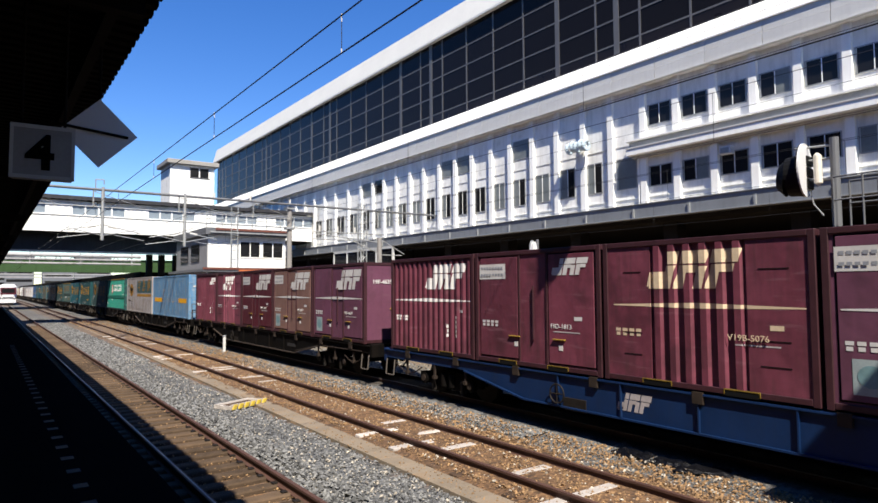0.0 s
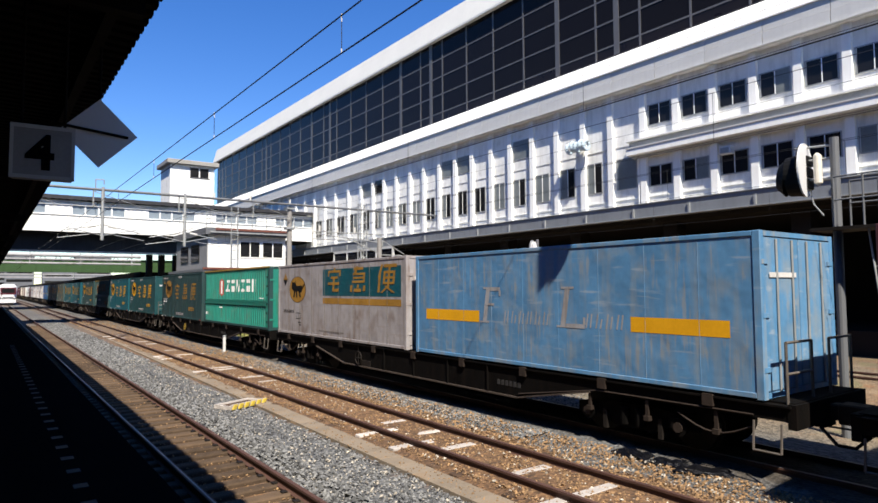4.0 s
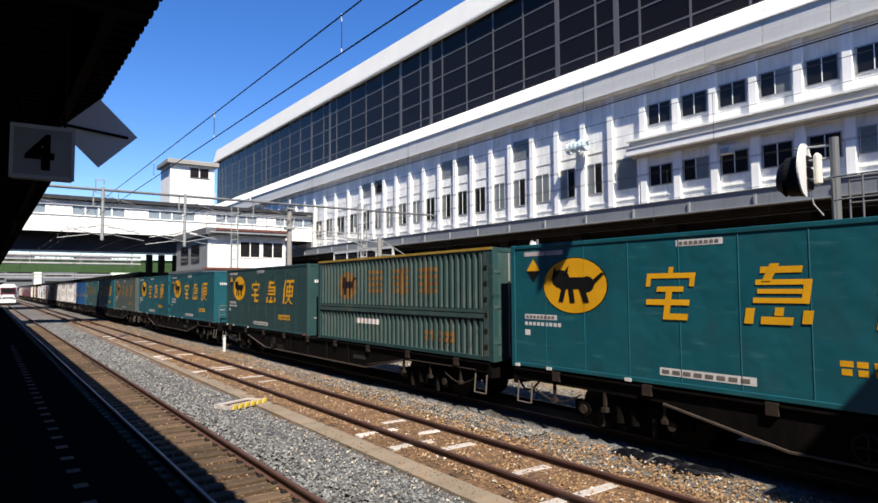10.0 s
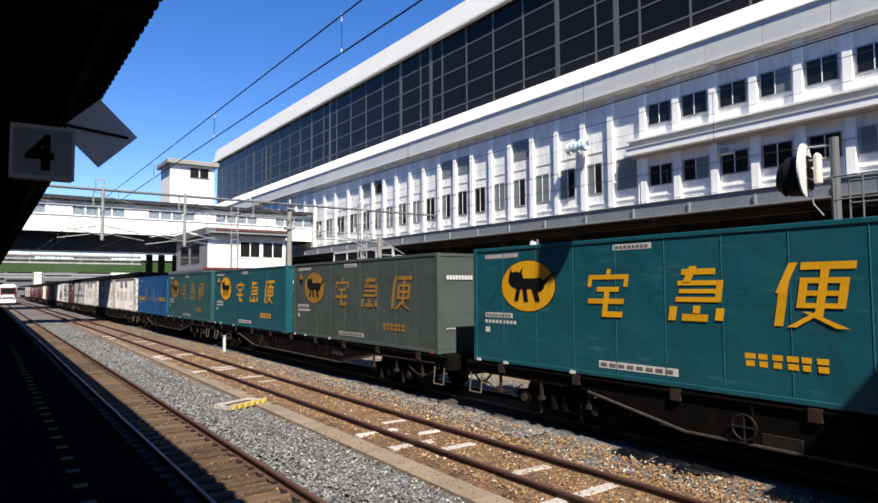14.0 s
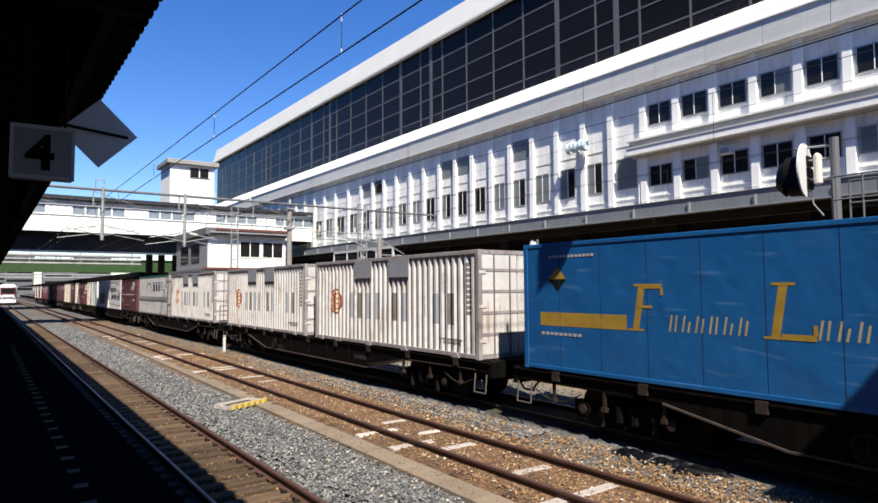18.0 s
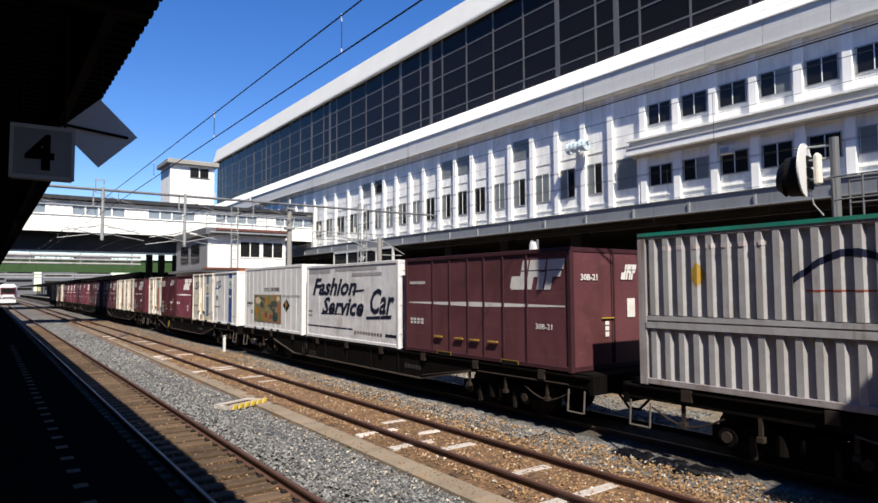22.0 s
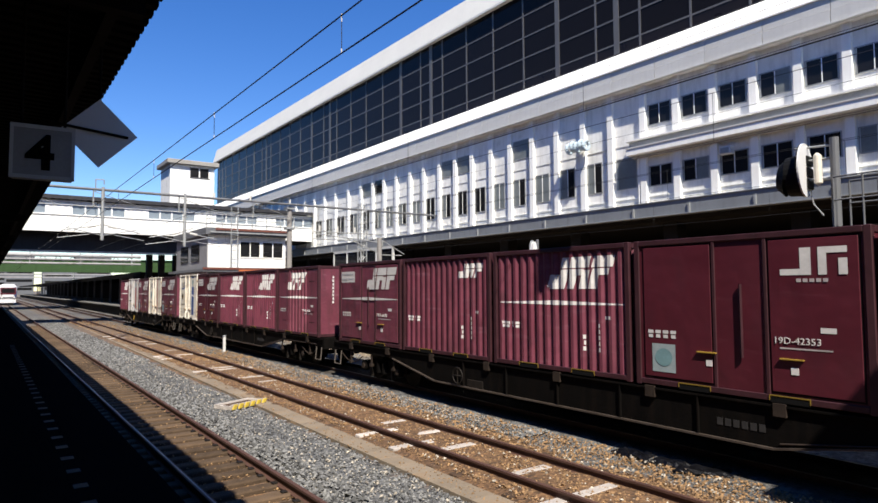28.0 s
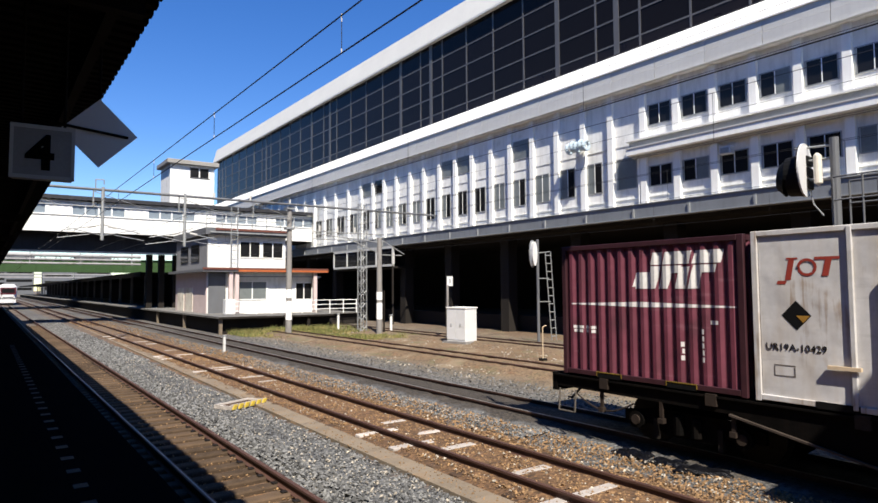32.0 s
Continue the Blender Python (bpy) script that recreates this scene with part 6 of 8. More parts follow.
def small_marks(c, number, mark, vertical=False, sticker=False, device=True, big=True, line=True, panel=False, side=0.5, num_text=True):
    """The usual white markings of a maroon container."""
    L, H = c.length, c.height
    if device:
        blocks = emblem(side * L, 0.665 * H, 0.475 * L, 0.25 * H) if big else emblem(0.66 * L, 0.775 * H, 0.27 * L, 0.135 * H)
        for k, poly in enumerate(blocks):
            c.paint("emblem_block", [poly], mark, "white slanted emblem block").location.x = -0.0004 * k
    else:
        c.paint("corner_device", [rect(0.68 * L, 0.755 * L, 0.74 * H, 0.775 * H), rect(0.755 * L, 0.795 * L, 0.74 * H, 0.895 * H), rect(0.82 * L, 0.92 * L, 0.86 * H, 0.895 * H), rect(0.82 * L, 0.85 * L, 0.74 * H, 0.86 * H),
                                  rect(0.89 * L, 0.92 * L, 0.74 * H, 0.83 * H)], mark, "white corner device of plain blocks")
        c.paint("device_line", bars(0.74 * L, 0.70 * H, 0.12 * L, 0.02 * H, 5), M["dim_mark"])
    if line:
        c.paint("stripe", [[(0.06 * L, 0.545 * H), (0.5 * L, 0.535 * H), (0.96 * L, 0.545 * H), (0.96 * L, 0.553 * H), (0.5 * L, 0.572 * H), (0.06 * L, 0.553 * H)]], mark, "tapered white stripe")
    for k in range(4):
        c.paint("owner_mark", glyphs((0.07 + 0.039 * k) * L, 0.33 * H, 0.036 * L, 0.052 * H, 1), mark)
    if vertical:
        for i, a in enumerate((0.70, 0.80)):
            c.paint("number", [rect(a * L + 0.015 * (k % 2), a * L + 0.05, (0.19 + 0.045 * k) * H, (0.222 + 0.045 * k) * H) for k in range(5 if i else 3)], mark)
        c.paint("data_plate", [rect(0.84 * L, 0.88 * L, 0.435 * H, 0.46 * H)], mark)
    else:
        c.text(number, 0.645 * L, 0.345 * H, 0.135, mark, 1.05)
        c.paint("data_plate", [rect(0.82 * L, 0.875 * L, 0.415 * H, 0.445 * H)], mark)
        c.paint("data_line", [rect(0.67 * L, 0.86 * L, 0.315 * H, 0.324 * H)], M["dim_mark"])
    if sticker:
        c.paint("sticker", [rect(0.09 * L, 0.21 * L, 0.10 * H, 0.29 * H)], M["sticker"], "faded round-emblem sticker")
        c.paint("sticker_disc", [disc(0.15 * L, 0.2 * H, 0.045 * L, 0.06 * H)], M["pale_teal"]).location.x = -0.004
    if panel:
        c.paint("notice_panel", [rect(0.045 * L, 0.285 * L, 0.755 * H, 0.89 * H)], mark, "white notice panel")
        c.paint("notice_text", bars(0.06 * L, 0.845 * H, 0.21 * L, 0.02 * H, 8) + bars(0.06 * L, 0.785 * H, 0.21 * L, 0.02 * H, 8), M["patch"]).location.x = -0.004


def ribbed12(colour, number, **kw):
    label = kw.pop("label", "maroon ribbed steel freight container with white markings")
    mark = M[kw.pop("mark", "mark")]
    c = Box("freight_container", label, L12, H12, M[colour])
    c.profile = rib_profile(0.1, L12 - 0.1, 0.232, 0.038, 0.5, 0.22)
    base_frame(c, frame_mat=M["maroon_edge"])
    skin(c, c.profile, 0.11, H12 - 0.09)
    ribbed_end(c)
    small_marks(c, number, mark, vertical=True, side=0.445, **kw)
    end_marks(c, mark)
    return c


def mid12(colour, number, **kw):
    label = kw.pop("label", "maroon freight container with five ribs in the middle of its side")
    mark = M[kw.pop("mark", "mark")]
    c = Box("freight_container", label, L12, H12, M[colour])
    c.profile = [(0.1, 0.035), (0.27 * L12, 0.035)] + [(a, d * 1.0) for a, d in rib_profile(0.27 * L12 + 0.002, 0.73 * L12, 0.28, 0.055)] + [(0.73 * L12 + 0.002, 0.035), (L12 - 0.1, 0.035)]
    base_frame(c, frame_mat=M["maroon_edge"])
    skin(c, c.profile, 0.11, H12 - 0.09)
    for a0, a1 in ((0.12, 0.22), (0.78, 0.9)):
        for h in (0.2, 0.35, 0.78):
            y0, y1 = c.y(a1 * L12), c.y(a0 * L12)
            part("groove", cached(("groove", a0, h), lambda: boxes((-c.width / 2 + 0.018, -c.width / 2 + 0.03, y0, y1, h * H12, h * H12 + 0.012)), M["black"]), None, c.ob)
    plain_end(c)
    small_marks(c, number, mark, side=0.25, **kw)
    end_marks(c, mark)
    return c


def door12(colour, number, **kw):
    label = kw.pop("label", "maroon freight container with a folding side door")
    mark = M[kw.pop("mark", "mark")]
    seams = kw.pop("seams", (0.40, 0.62))
    c = Box("freight_container", label, L12, H12, M[colour])
    c.profile = [(0.1, 0.03), (L12 - 0.1, 0.03)]
    base_frame(c, frame_mat=M["maroon_edge"])
    skin(c, c.profile, 0.11, H12 - 0.09)
    posts(c, [s * L12 for s in seams], M["maroon_edge"], 0.05, 0.055, 0.10)
    for n, (a0, a1) in enumerate(((0.05, seams[0] - 0.015), (seams[1] + 0.015, 0.955))):
        y0, y1 = c.y(a1 * L12), c.y(a0 * L12)
        d = part("side_door", cached(("side_door", colour, n, seams), lambda: boxes((-c.width / 2 + 0.012, -c.width / 2 + 0.03, y0, y1, 0.16, H12 - 0.13), bevel=0.006), M[colour]), None, c.ob)
        part("door_seam", cached(("door_seam", n, seams), lambda: boxes((-c.width / 2 + 0.024, -c.width / 2 + 0.03, y0 - 0.025, y1 + 0.025, 0.135, H12 - 0.105)), M["gasket"]), None, d)
        ym = y0 + 0.12 if n == 0 else y1 - 0.25
        part("door_lever", cached(("door_lever", n, seams), lambda: boxes((-c.width / 2 - 0.03, -c.width / 2 + 0.012, ym - 0.20, ym + 0.12, 0.625, 0.643)), M["yellow"]), None, d, "worn yellow lever")
        part("door_tag", cached(("door_tag", n, seams), lambda: boxes((-c.width / 2 + 0.004, -c.width / 2 + 0.012, ym - 0.12, ym - 0.02, 0.42, 0.52)), M["mark"]), None, d)
    ym = c.y((seams[0] + 0.12) * L12)
    part("lock_bar", cached(("lock_bar", colour, seams), lambda: tubes([((-c.width / 2 - 0.005, ym, 0.6), (-c.width / 2 - 0.005, ym, 1.7))], 0.022, 6), M["maroon_edge"]), None, c.ob)
    plain_end(c)
    end_doors(c)
    c.profile = [(0.1, 0.05), (L12 - 0.1, 0.05)]
    small_marks(c, number, mark, side=0.485, **kw)
    end_marks(c, mark, number)
    return c


def end_doors(c):
    """The seam, lock rod and yellow lever of a small container's end doors."""
    W, H, L = c.width, c.height, c.length
    for turn in (0, 180):
        at = pose(0, 0, 0, 0, 0, turn)
        part("door_seam", cached(("end_seam", round(L, 2)), lambda: boxes((0.0, 0.022, -L / 2 + 0.009, -L / 2 + 0.016, 0.12, H - 0.10)), M["gasket"]), None, c.ob, at=at)
        part("lock_rod", cached(("end_lock_rod", round(L, 2)), lambda: tubes([((0.07, -L / 2 - 0.004, 0.13), (0.07, -L / 2 - 0.004, H - 0.11))], 0.018, 6), M["maroon_edge"]), None, c.ob, at=at)
        part("door_lever", cached(("end_lever", round(L, 2)), lambda: boxes((-0.32, 0.05, -L / 2 - 0.022, -L / 2 + 0.014, 1.02, 1.05), bevel=0.004), M["yellow"]), None, c.ob, "worn yellow lever", at=at)


def end_marks(c, mark, number=""):
    """White device and number, upright or lying, on the end that faces the viewer."""
    W, H = c.width, c.height
    if number:
        c.end_text(number, 0.28, 0.735 * H, 0.17, mark, 1.1)
        c.end_plate("end_emblem", emblem(1.52, 0.74 * H, 0.55, 0.13 * H), mark)
        c.end_plate("notice_panel", [rect(1.72, 1.98, 0.42 * H, 0.58 * H)], mark, "white notice panel")
        c.end_plate("door_tag", [rect(1.0, 1.12, 0.27 * H, 0.31 * H), rect(1.0, 1.12, 0.32 * H, 0.355 * H), rect(1.0, 1.12, 0.365 * H, 0.395 * H)], mark)
        return
    c.end_plate("end_emblem", [[(b, h) for b, h in p] for p in emblem(1.55, 0.78 * H, 0.5, 0.11 * H)], mark)
    for k in range(8):
        c.end_plate("end_number", [rect(0.525 + 0.01 * (k % 2), 0.59, (0.47 + 0.05 * k) * H, (0.505 + 0.05 * k) * H)], mark)


def cream12(colour, stripe, kind="swoosh", label="cream freight container with a coloured upright stripe", clean=False, diamond=False, number="", bands=(0.11, 0.73, 0.83, 0.92)):
    """White leasing container: posts, door and a coloured stripe."""
    c = Box("freight_container", label, L12, H12 + 0.02, M[colour])
    L, H = c.length, c.height
    c.profile = [(0.1, 0.03), (L - 0.1, 0.03)]
    base_frame(c, post=0.09, rail=0.08, yellow=False)
    skin(c, c.profile, 0.10, H - 0.08)
    if clean:
        posts(c, [0.17 * L, 0.49 * L, 0.81 * L], M[colour], 0.02, 0.042, 0.1)
    else:
        posts(c, [0.36 * L, 0.56 * L], M[colour], 0.06, 0.075, 0.04)
        ym = c.y(0.46 * L)
        part("lock_bar", cached(("lock_bar", colour), lambda: tubes([((-c.width / 2 - 0.01, ym, 0.35), (-c.width / 2 - 0.01, ym, 1.75))], 0.03, 6), M[colour]), None, c.ob)
        for k, a in enumerate((0.33, 0.60)):
            y = c.y(a * L)
            part("door_lever", cached(("cream_lever", k), lambda: boxes((-c.width / 2 - 0.04, -c.width / 2 + 0.01, y - 0.2, y + 0.2, 0.55, 0.6)), M["tan_mark"]), None, c.ob, "rusty door lever")
        for k, h in enumerate((0.25, 0.5, 2.1)):
            y = c.y(L - 0.09)
            part("hinge", cached(("cream_hinge", k), lambda: boxes((-c.width / 2 - 0.015, -c.width / 2 + 0.02, y - 0.14, y + 0.05, h, h + 0.07)), M["tan_mark"]), None, c.ob)
    col = M[stripe]
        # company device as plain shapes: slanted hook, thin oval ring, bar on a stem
    h = 0.715 * H
    ink = M["red"] if stripe == "red" and (kind == "swoosh" or number) else M["device"]
    dark = ink
    hoop = [[((0.205 + f * 0.036 * math.cos(t)) * L + 0.02, h + 0.155 + f * 0.125 * math.sin(t)) for t, f in ((t0, 1.0), (t1, 1.0), (t1, 0.70), (t0, 0.70))]
            for t0, t1 in [(2 * math.pi * k / 14, 2 * math.pi * (k + 1) / 14) for k in range(14)]]
    c.paint("device", [rect(0.128 * L, 0.150 * L, h - 0.02, h + 0.29, 0.06), rect(0.095 * L, 0.130 * L, h - 0.08, h - 0.03, 0.02), rect(0.135 * L, 0.178 * L, h + 0.27, h + 0.295),
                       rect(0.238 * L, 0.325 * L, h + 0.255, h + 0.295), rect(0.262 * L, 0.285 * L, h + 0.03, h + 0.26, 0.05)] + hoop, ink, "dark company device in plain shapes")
    if kind == "swoosh":
        pts = []
        for k in range(8):
            t0, t1 = k / 8, (k + 1) / 8
            f = lambda t: h - 0.06 - 0.12 * math.sin(t * math.pi) + 0.16 * t
            pts.append([((0.06 + 0.30 * t0) * L, f(t0)), ((0.06 + 0.30 * t1) * L, f(t1)), ((0.06 + 0.30 * t1) * L, f(t1) + 0.09 * math.sin(t1 * math.pi)),
                        ((0.06 + 0.30 * t0) * L, f(t0) + 0.09 * math.sin(t0 * math.pi) + 0.002)])
        c.paint("swoosh", pts, dark if stripe == "red" else M["royal"], "curved swoosh under the device")
    if diamond:
        c.paint("hazard_diamond", [[(0.11 * L, 0.505 * H), (0.165 * L, 0.42 * H), (0.22 * L, 0.505 * H), (0.165 * L, 0.59 * H)]], M["black"])
        c.paint("hazard_mark", [[(0.165 * L, 0.505 * H), (0.19 * L, 0.465 * H), (0.215 * L, 0.505 * H)]], M["dull_amber"]).location.x = -0.004
    a0, a1 = (0.69, 0.805) if not clean else (0.655, 0.785)
    if kind == "narrow":
        c.paint("colour_stripe", [rect(0.662 * L, 0.715 * L, 0.09 * H, 0.965 * H)], col, "narrow upright coloured stripe")
        c.paint("round_sticker", [rect(0.13 * L, 0.235 * L, 0.43 * H, 0.62 * H)], M["sticker"], "faded square sticker")
        c.paint("round_sticker_disc", [disc(0.182 * L, 0.535 * H, 0.042 * L, 0.065 * H)], M["pale_teal"]).location.x = -0.004
        c.paint("grey_bar", [rect(0.76 * L, 0.93 * L, 0.175 * H, 0.20 * H)], M["grime"])
    else:
        c.paint("colour_stripe", [rect(a0 * L, a1 * L, bands[0] * H, bands[1] * H), rect(a0 * L, a1 * L, bands[3] * H, 0.965 * H)], col, "upright coloured stripe")
        c.paint("stripe_disc", [disc((a0 + a1) / 2 * L, bands[2] * H, 0.038 * L, 0.058 * H)], M["pale_teal"], "round faded sticker")
        c.paint("stripe_disc_line", [rect((a0 + 0.01) * L, (a1 - 0.01) * L, (bands[2] - 0.082) * H, (bands[2] - 0.07) * H)], M["pale_teal"])
        c.text("19A", (a0 + 0.015) * L, 0.50 * H, 0.20, M["dull_red"] if stripe == "red" else M["mark"], 0.95, shear=0.25)
    if number:
        c.text(number, 0.045 * L, 0.305 * H, 0.135, M["iron"], 1.05)
    else:
        c.paint("number", glyphs(0.05 * L, 0.315 * H, 0.25 * L, 0.03 * H, 9), M["grime"])
    c.paint("data_box", [rect(0.075 * L, 0.155 * L, 0.215 * H, 0.221 * H), rect(0.075 * L, 0.155 * L, 0.155 * H, 0.161 * H), rect(0.075 * L, 0.079 * L, 0.161 * H, 0.215 * H), rect(0.151 * L, 0.155 * L, 0.161 * H, 0.215 * H)], M["grime"])
    c.paint("note", bars(0.82 * L, 0.16 * H, 0.10 * L, 0.012 * H, 8), M["grime"])
    if not clean:
        for k, a in enumerate((0.02, 0.98)):
            c.paint("edge_rust", [rect(a * L - 0.012, a * L + 0.012, 0.05 * H, 0.98 * H)], M["grime"])
    (plain_end if clean else ribbed_end)(c)
    return c


L30, H30 = 9.06, 2.56


def courier30(colour, art, dull=False, label="", panel=False, hazard=True, number=""):
    """Long smooth-sided container: yellow oval device and three large plain-stroke blocks."""
    c = Box("long_container", label, L30, H30, M[colour])
    L, H = c.length, c.height
    c.profile = [(0.1, 0.045), (L - 0.1, 0.045)]
    base_frame(c, post=0.12, rail=0.08, pockets=False)
    skin(c, c.profile, 0.09, H - 0.08)
    n = 9
    posts(c, [L * (k + 1) / n for k in range(n - 1)], M["grime"] if panel else M[colour], 0.02, 0.052, 0.1)
    (door_end if panel else plain_end)(c)
    am = M["dull_amber" if dull else "amber"]
    if panel:
        c.paint("green_panel", [rect(0.43 * L, 0.97 * L, 0.56 * H, 0.90 * H)], M["teal"], "teal painted panel")
        c.paint("orange_band", [rect(0.43 * L, 0.97 * L, 0.455 * H, 0.53 * H)], M["dull_amber"])
        oval = (0.197, 0.64, 0.079, 0.18)
        blocks = (0.47, 0.65, 0.83)
        bh = 0.62
    else:
        oval = (0.195, 0.664, 0.088, 0.208)
        blocks = (0.370, 0.568, 0.753)
        bh = 0.445
    a, h, ra, rh = oval[0] * L, oval[1] * H, oval[2] * L, oval[3] * H
    c.paint("oval_rim", [disc(a, h, ra * 1.03, rh * 1.03, 28)], M["black"])
    ov = c.paint("oval", [disc(a, h, ra, rh, 28)], am, "yellow oval device")
    ov.location.x = -0.004
    # dark plain shapes inside the oval: a long blob on short bars
    dk = [disc(a - 0.42 * ra, h + 0.25 * rh, 0.30 * ra, 0.34 * rh, 12), rect(a - 0.45 * ra, a + 0.45 * ra, h - 0.12 * rh, h + 0.30 * rh), disc(a + 0.42 * ra, h + 0.05 * rh, 0.22 * ra, 0.28 * rh, 12),
          rect(a - 0.5 * ra, a - 0.34 * ra, h - 0.6 * rh, h, 0.1), rect(a - 0.12 * ra, a + 0.04 * ra, h - 0.62 * rh, h, -0.05), rect(a + 0.30 * ra, a + 0.48 * ra, h - 0.6 * rh, h, -0.12),
          [(a + 0.5 * ra, h + 0.1 * rh), (a + 0.6 * ra, h), (a + 0.95 * ra, h + 0.42 * rh), (a + 0.85 * ra, h + 0.45 * rh)],
          [(a - 0.68 * ra, h + 0.4 * rh), (a - 0.5 * ra, h + 0.4 * rh), (a - 0.62 * ra, h + 0.72 * rh)], [(a - 0.36 * ra, h + 0.42 * rh), (a - 0.18 * ra, h + 0.42 * rh), (a - 0.14 * ra, h + 0.74 * rh)]]
    d = c.paint("oval_blob", dk, M["black"], "dark plain shape in the oval")
    d.location.x = -0.008
    for i, f in enumerate(blocks):
        s = 0.10 * L
        a0, h0, hs = f * L, bh * H, (0.30 if panel else 0.335) * H
        if i == 0:
            st = [rect(a0 - 0.05 * s, a0 + 0.95 * s, h0 + 0.78 * hs, h0 + 0.88 * hs), rect(a0 + 0.4 * s, a0 + 0.5 * s, h0 + 0.88 * hs, h0 + hs), rect(a0 - 0.05 * s, a0 + 0.05 * s, h0 + 0.62 * hs, h0 + 0.8 * hs),
                  rect(a0 + 0.85 * s, a0 + 0.95 * s, h0 + 0.62 * hs, h0 + 0.8 * hs), rect(a0 + 0.2 * s, a0 + 0.75 * s, h0 + 0.52 * hs, h0 + 0.62 * hs), rect(a0, a0 + 0.9 * s, h0 + 0.26 * hs, h0 + 0.37 * hs),
                  rect(a0 + 0.4 * s, a0 + 0.53 * s, h0, h0 + 0.6 * hs), rect(a0 + 0.4 * s, a0 + 0.9 * s, h0 - 0.02 * hs, h0 + 0.10 * hs)]
        elif i == 1:
            st = [rect(a0 + 0.1 * s, a0 + 0.75 * s, h0 + 0.84 * hs, h0 + 0.95 * hs), rect(a0 + 0.05 * s, a0 + 0.9 * s, h0 + 0.64 * hs, h0 + 0.73 * hs), rect(a0 + 0.1 * s, a0 + 0.9 * s, h0 + 0.49 * hs, h0 + 0.57 * hs),
                  rect(a0 + 0.05 * s, a0 + 0.9 * s, h0 + 0.33 * hs, h0 + 0.42 * hs), rect(a0 + 0.8 * s, a0 + 0.92 * s, h0 + 0.33 * hs, h0 + 0.73 * hs), rect(a0 - 0.05 * s, a0 + 0.1 * s, h0 - 0.03 * hs, h0 + 0.24 * hs),
                  rect(a0 + 0.22 * s, a0 + 0.72 * s, h0 - 0.03 * hs, h0 + 0.10 * hs), rect(a0 + 0.85 * s, a0 + s, h0, h0 + 0.22 * hs), rect(a0 + 0.42 * s, a0 + 0.56 * s, h0 + 0.12 * hs, h0 + 0.26 * hs),
                  rect(a0 + 0.15 * s, a0 + 0.3 * s, h0 + 0.7 * hs, h0 + hs, 0.1 * s)]
        else:
            st = [rect(a0 + 0.0 * s, a0 + 0.14 * s, h0 - 0.05 * hs, h0 + 0.7 * hs), rect(a0 - 0.05 * s, a0 + 0.08 * s, h0 + 0.5 * hs, h0 + hs, 0.15 * s), rect(a0 + 0.28 * s, a0 + 1.05 * s, h0 + 0.88 * hs, h0 + hs),
                  rect(a0 + 0.3 * s, a0 + 0.98 * s, h0 + 0.66 * hs, h0 + 0.75 * hs), rect(a0 + 0.3 * s, a0 + 0.98 * s, h0 + 0.46 * hs, h0 + 0.54 * hs), rect(a0 + 0.3 * s, a0 + 0.42 * s, h0 + 0.28 * hs, h0 + 0.75 * hs),
                  rect(a0 + 0.87 * s, a0 + 0.99 * s, h0 + 0.28 * hs, h0 + 0.75 * hs), rect(a0 + 0.3 * s, a0 + 0.98 * s, h0 + 0.26 * hs, h0 + 0.34 * hs), rect(a0 + 0.58 * s, a0 + 0.7 * s, h0 + 0.1 * hs, h0 + 0.9 * hs),
                  [(a0 + 0.2 * s, h0 - 0.06 * hs), (a0 + 0.34 * s, h0 - 0.06 * hs), (a0 + 0.7 * s, h0 + 0.2 * hs), (a0 + 0.58 * s, h0 + 0.2 * hs)],
                  [(a0 + 0.4 * s, h0 + 0.2 * hs), (a0 + 0.9 * s, h0 - 0.05 * hs), (a0 + 1.08 * s, h0 - 0.05 * hs), (a0 + 0.5 * s, h0 + 0.2 * hs)]]
        for k, poly in enumerate(st):
            c.paint("stroke", [[(a + 0.16 * (h - h0), h) for a, h in poly]], am, "plain amber stroke").location.x = -0.005 - 0.0007 * k
    if not panel:
        c.paint("lower_block", glyphs(0.703 * L, 0.19 * H, 0.133 * L, 0.075 * H, 6), am)
        c.paint("top_label", [rect(0.44 * L, 0.53 * L, 0.91 * H, 0.95 * H)], M["mark"])
        c.paint("top_label", [rect(0.045 * L, 0.165 * L, 0.905 * H, 0.94 * H)], M["dim_mark"])
        c.paint("base_label", [rect(0.40 * L, 0.58 * L, 0.075 * H, 0.125 * H)], M["mark"] if not dull else M["dim_mark"])
        if number:
            c.text(number, 0.045 * L, 0.342 * H, 0.135, M["mark"], 1.15)
        else:
            for poly in bars(0.045 * L, 0.345 * H, 0.115 * L, 0.028 * H, 9):
                c.paint("number_bar", [poly], M["mark"])
        c.paint("number_plate", [rect(0.045 * L, 0.145 * L, 0.395 * H, 0.435 * H)], M["mark"])
        for a0, a1, h0, h1 in ((0.447, 0.525, 0.92, 0.94), (0.405, 0.575, 0.088, 0.112), (0.05, 0.14, 0.405, 0.425)):
            for poly in bars(a0 * L, h0 * H, (a1 - a0) * L, (h1 - h0) * H, 8):
                c.paint("label_bar", [poly], M["grime"]).location.x = -0.004
        c.paint("data_plate", [rect(0.045 * L, 0.062 * L, 0.265 * H, 0.31 * H)], M["mark"])
        for f in (0.02, 0.12, 0.33, 0.97):
            part("foot_lock", cached(("foot_lock", f), lambda: boxes((-c.width / 2 - 0.012, -c.width / 2, c.y(f * L) - 0.07, c.y(f * L) + 0.07, 0.01, 0.07)), M["red" if f > 0.9 else "mark"]), None, c.ob)
    else:
        c.text(number, 0.055 * L, 0.31 * H, 0.145, M["iron"], 1.15)
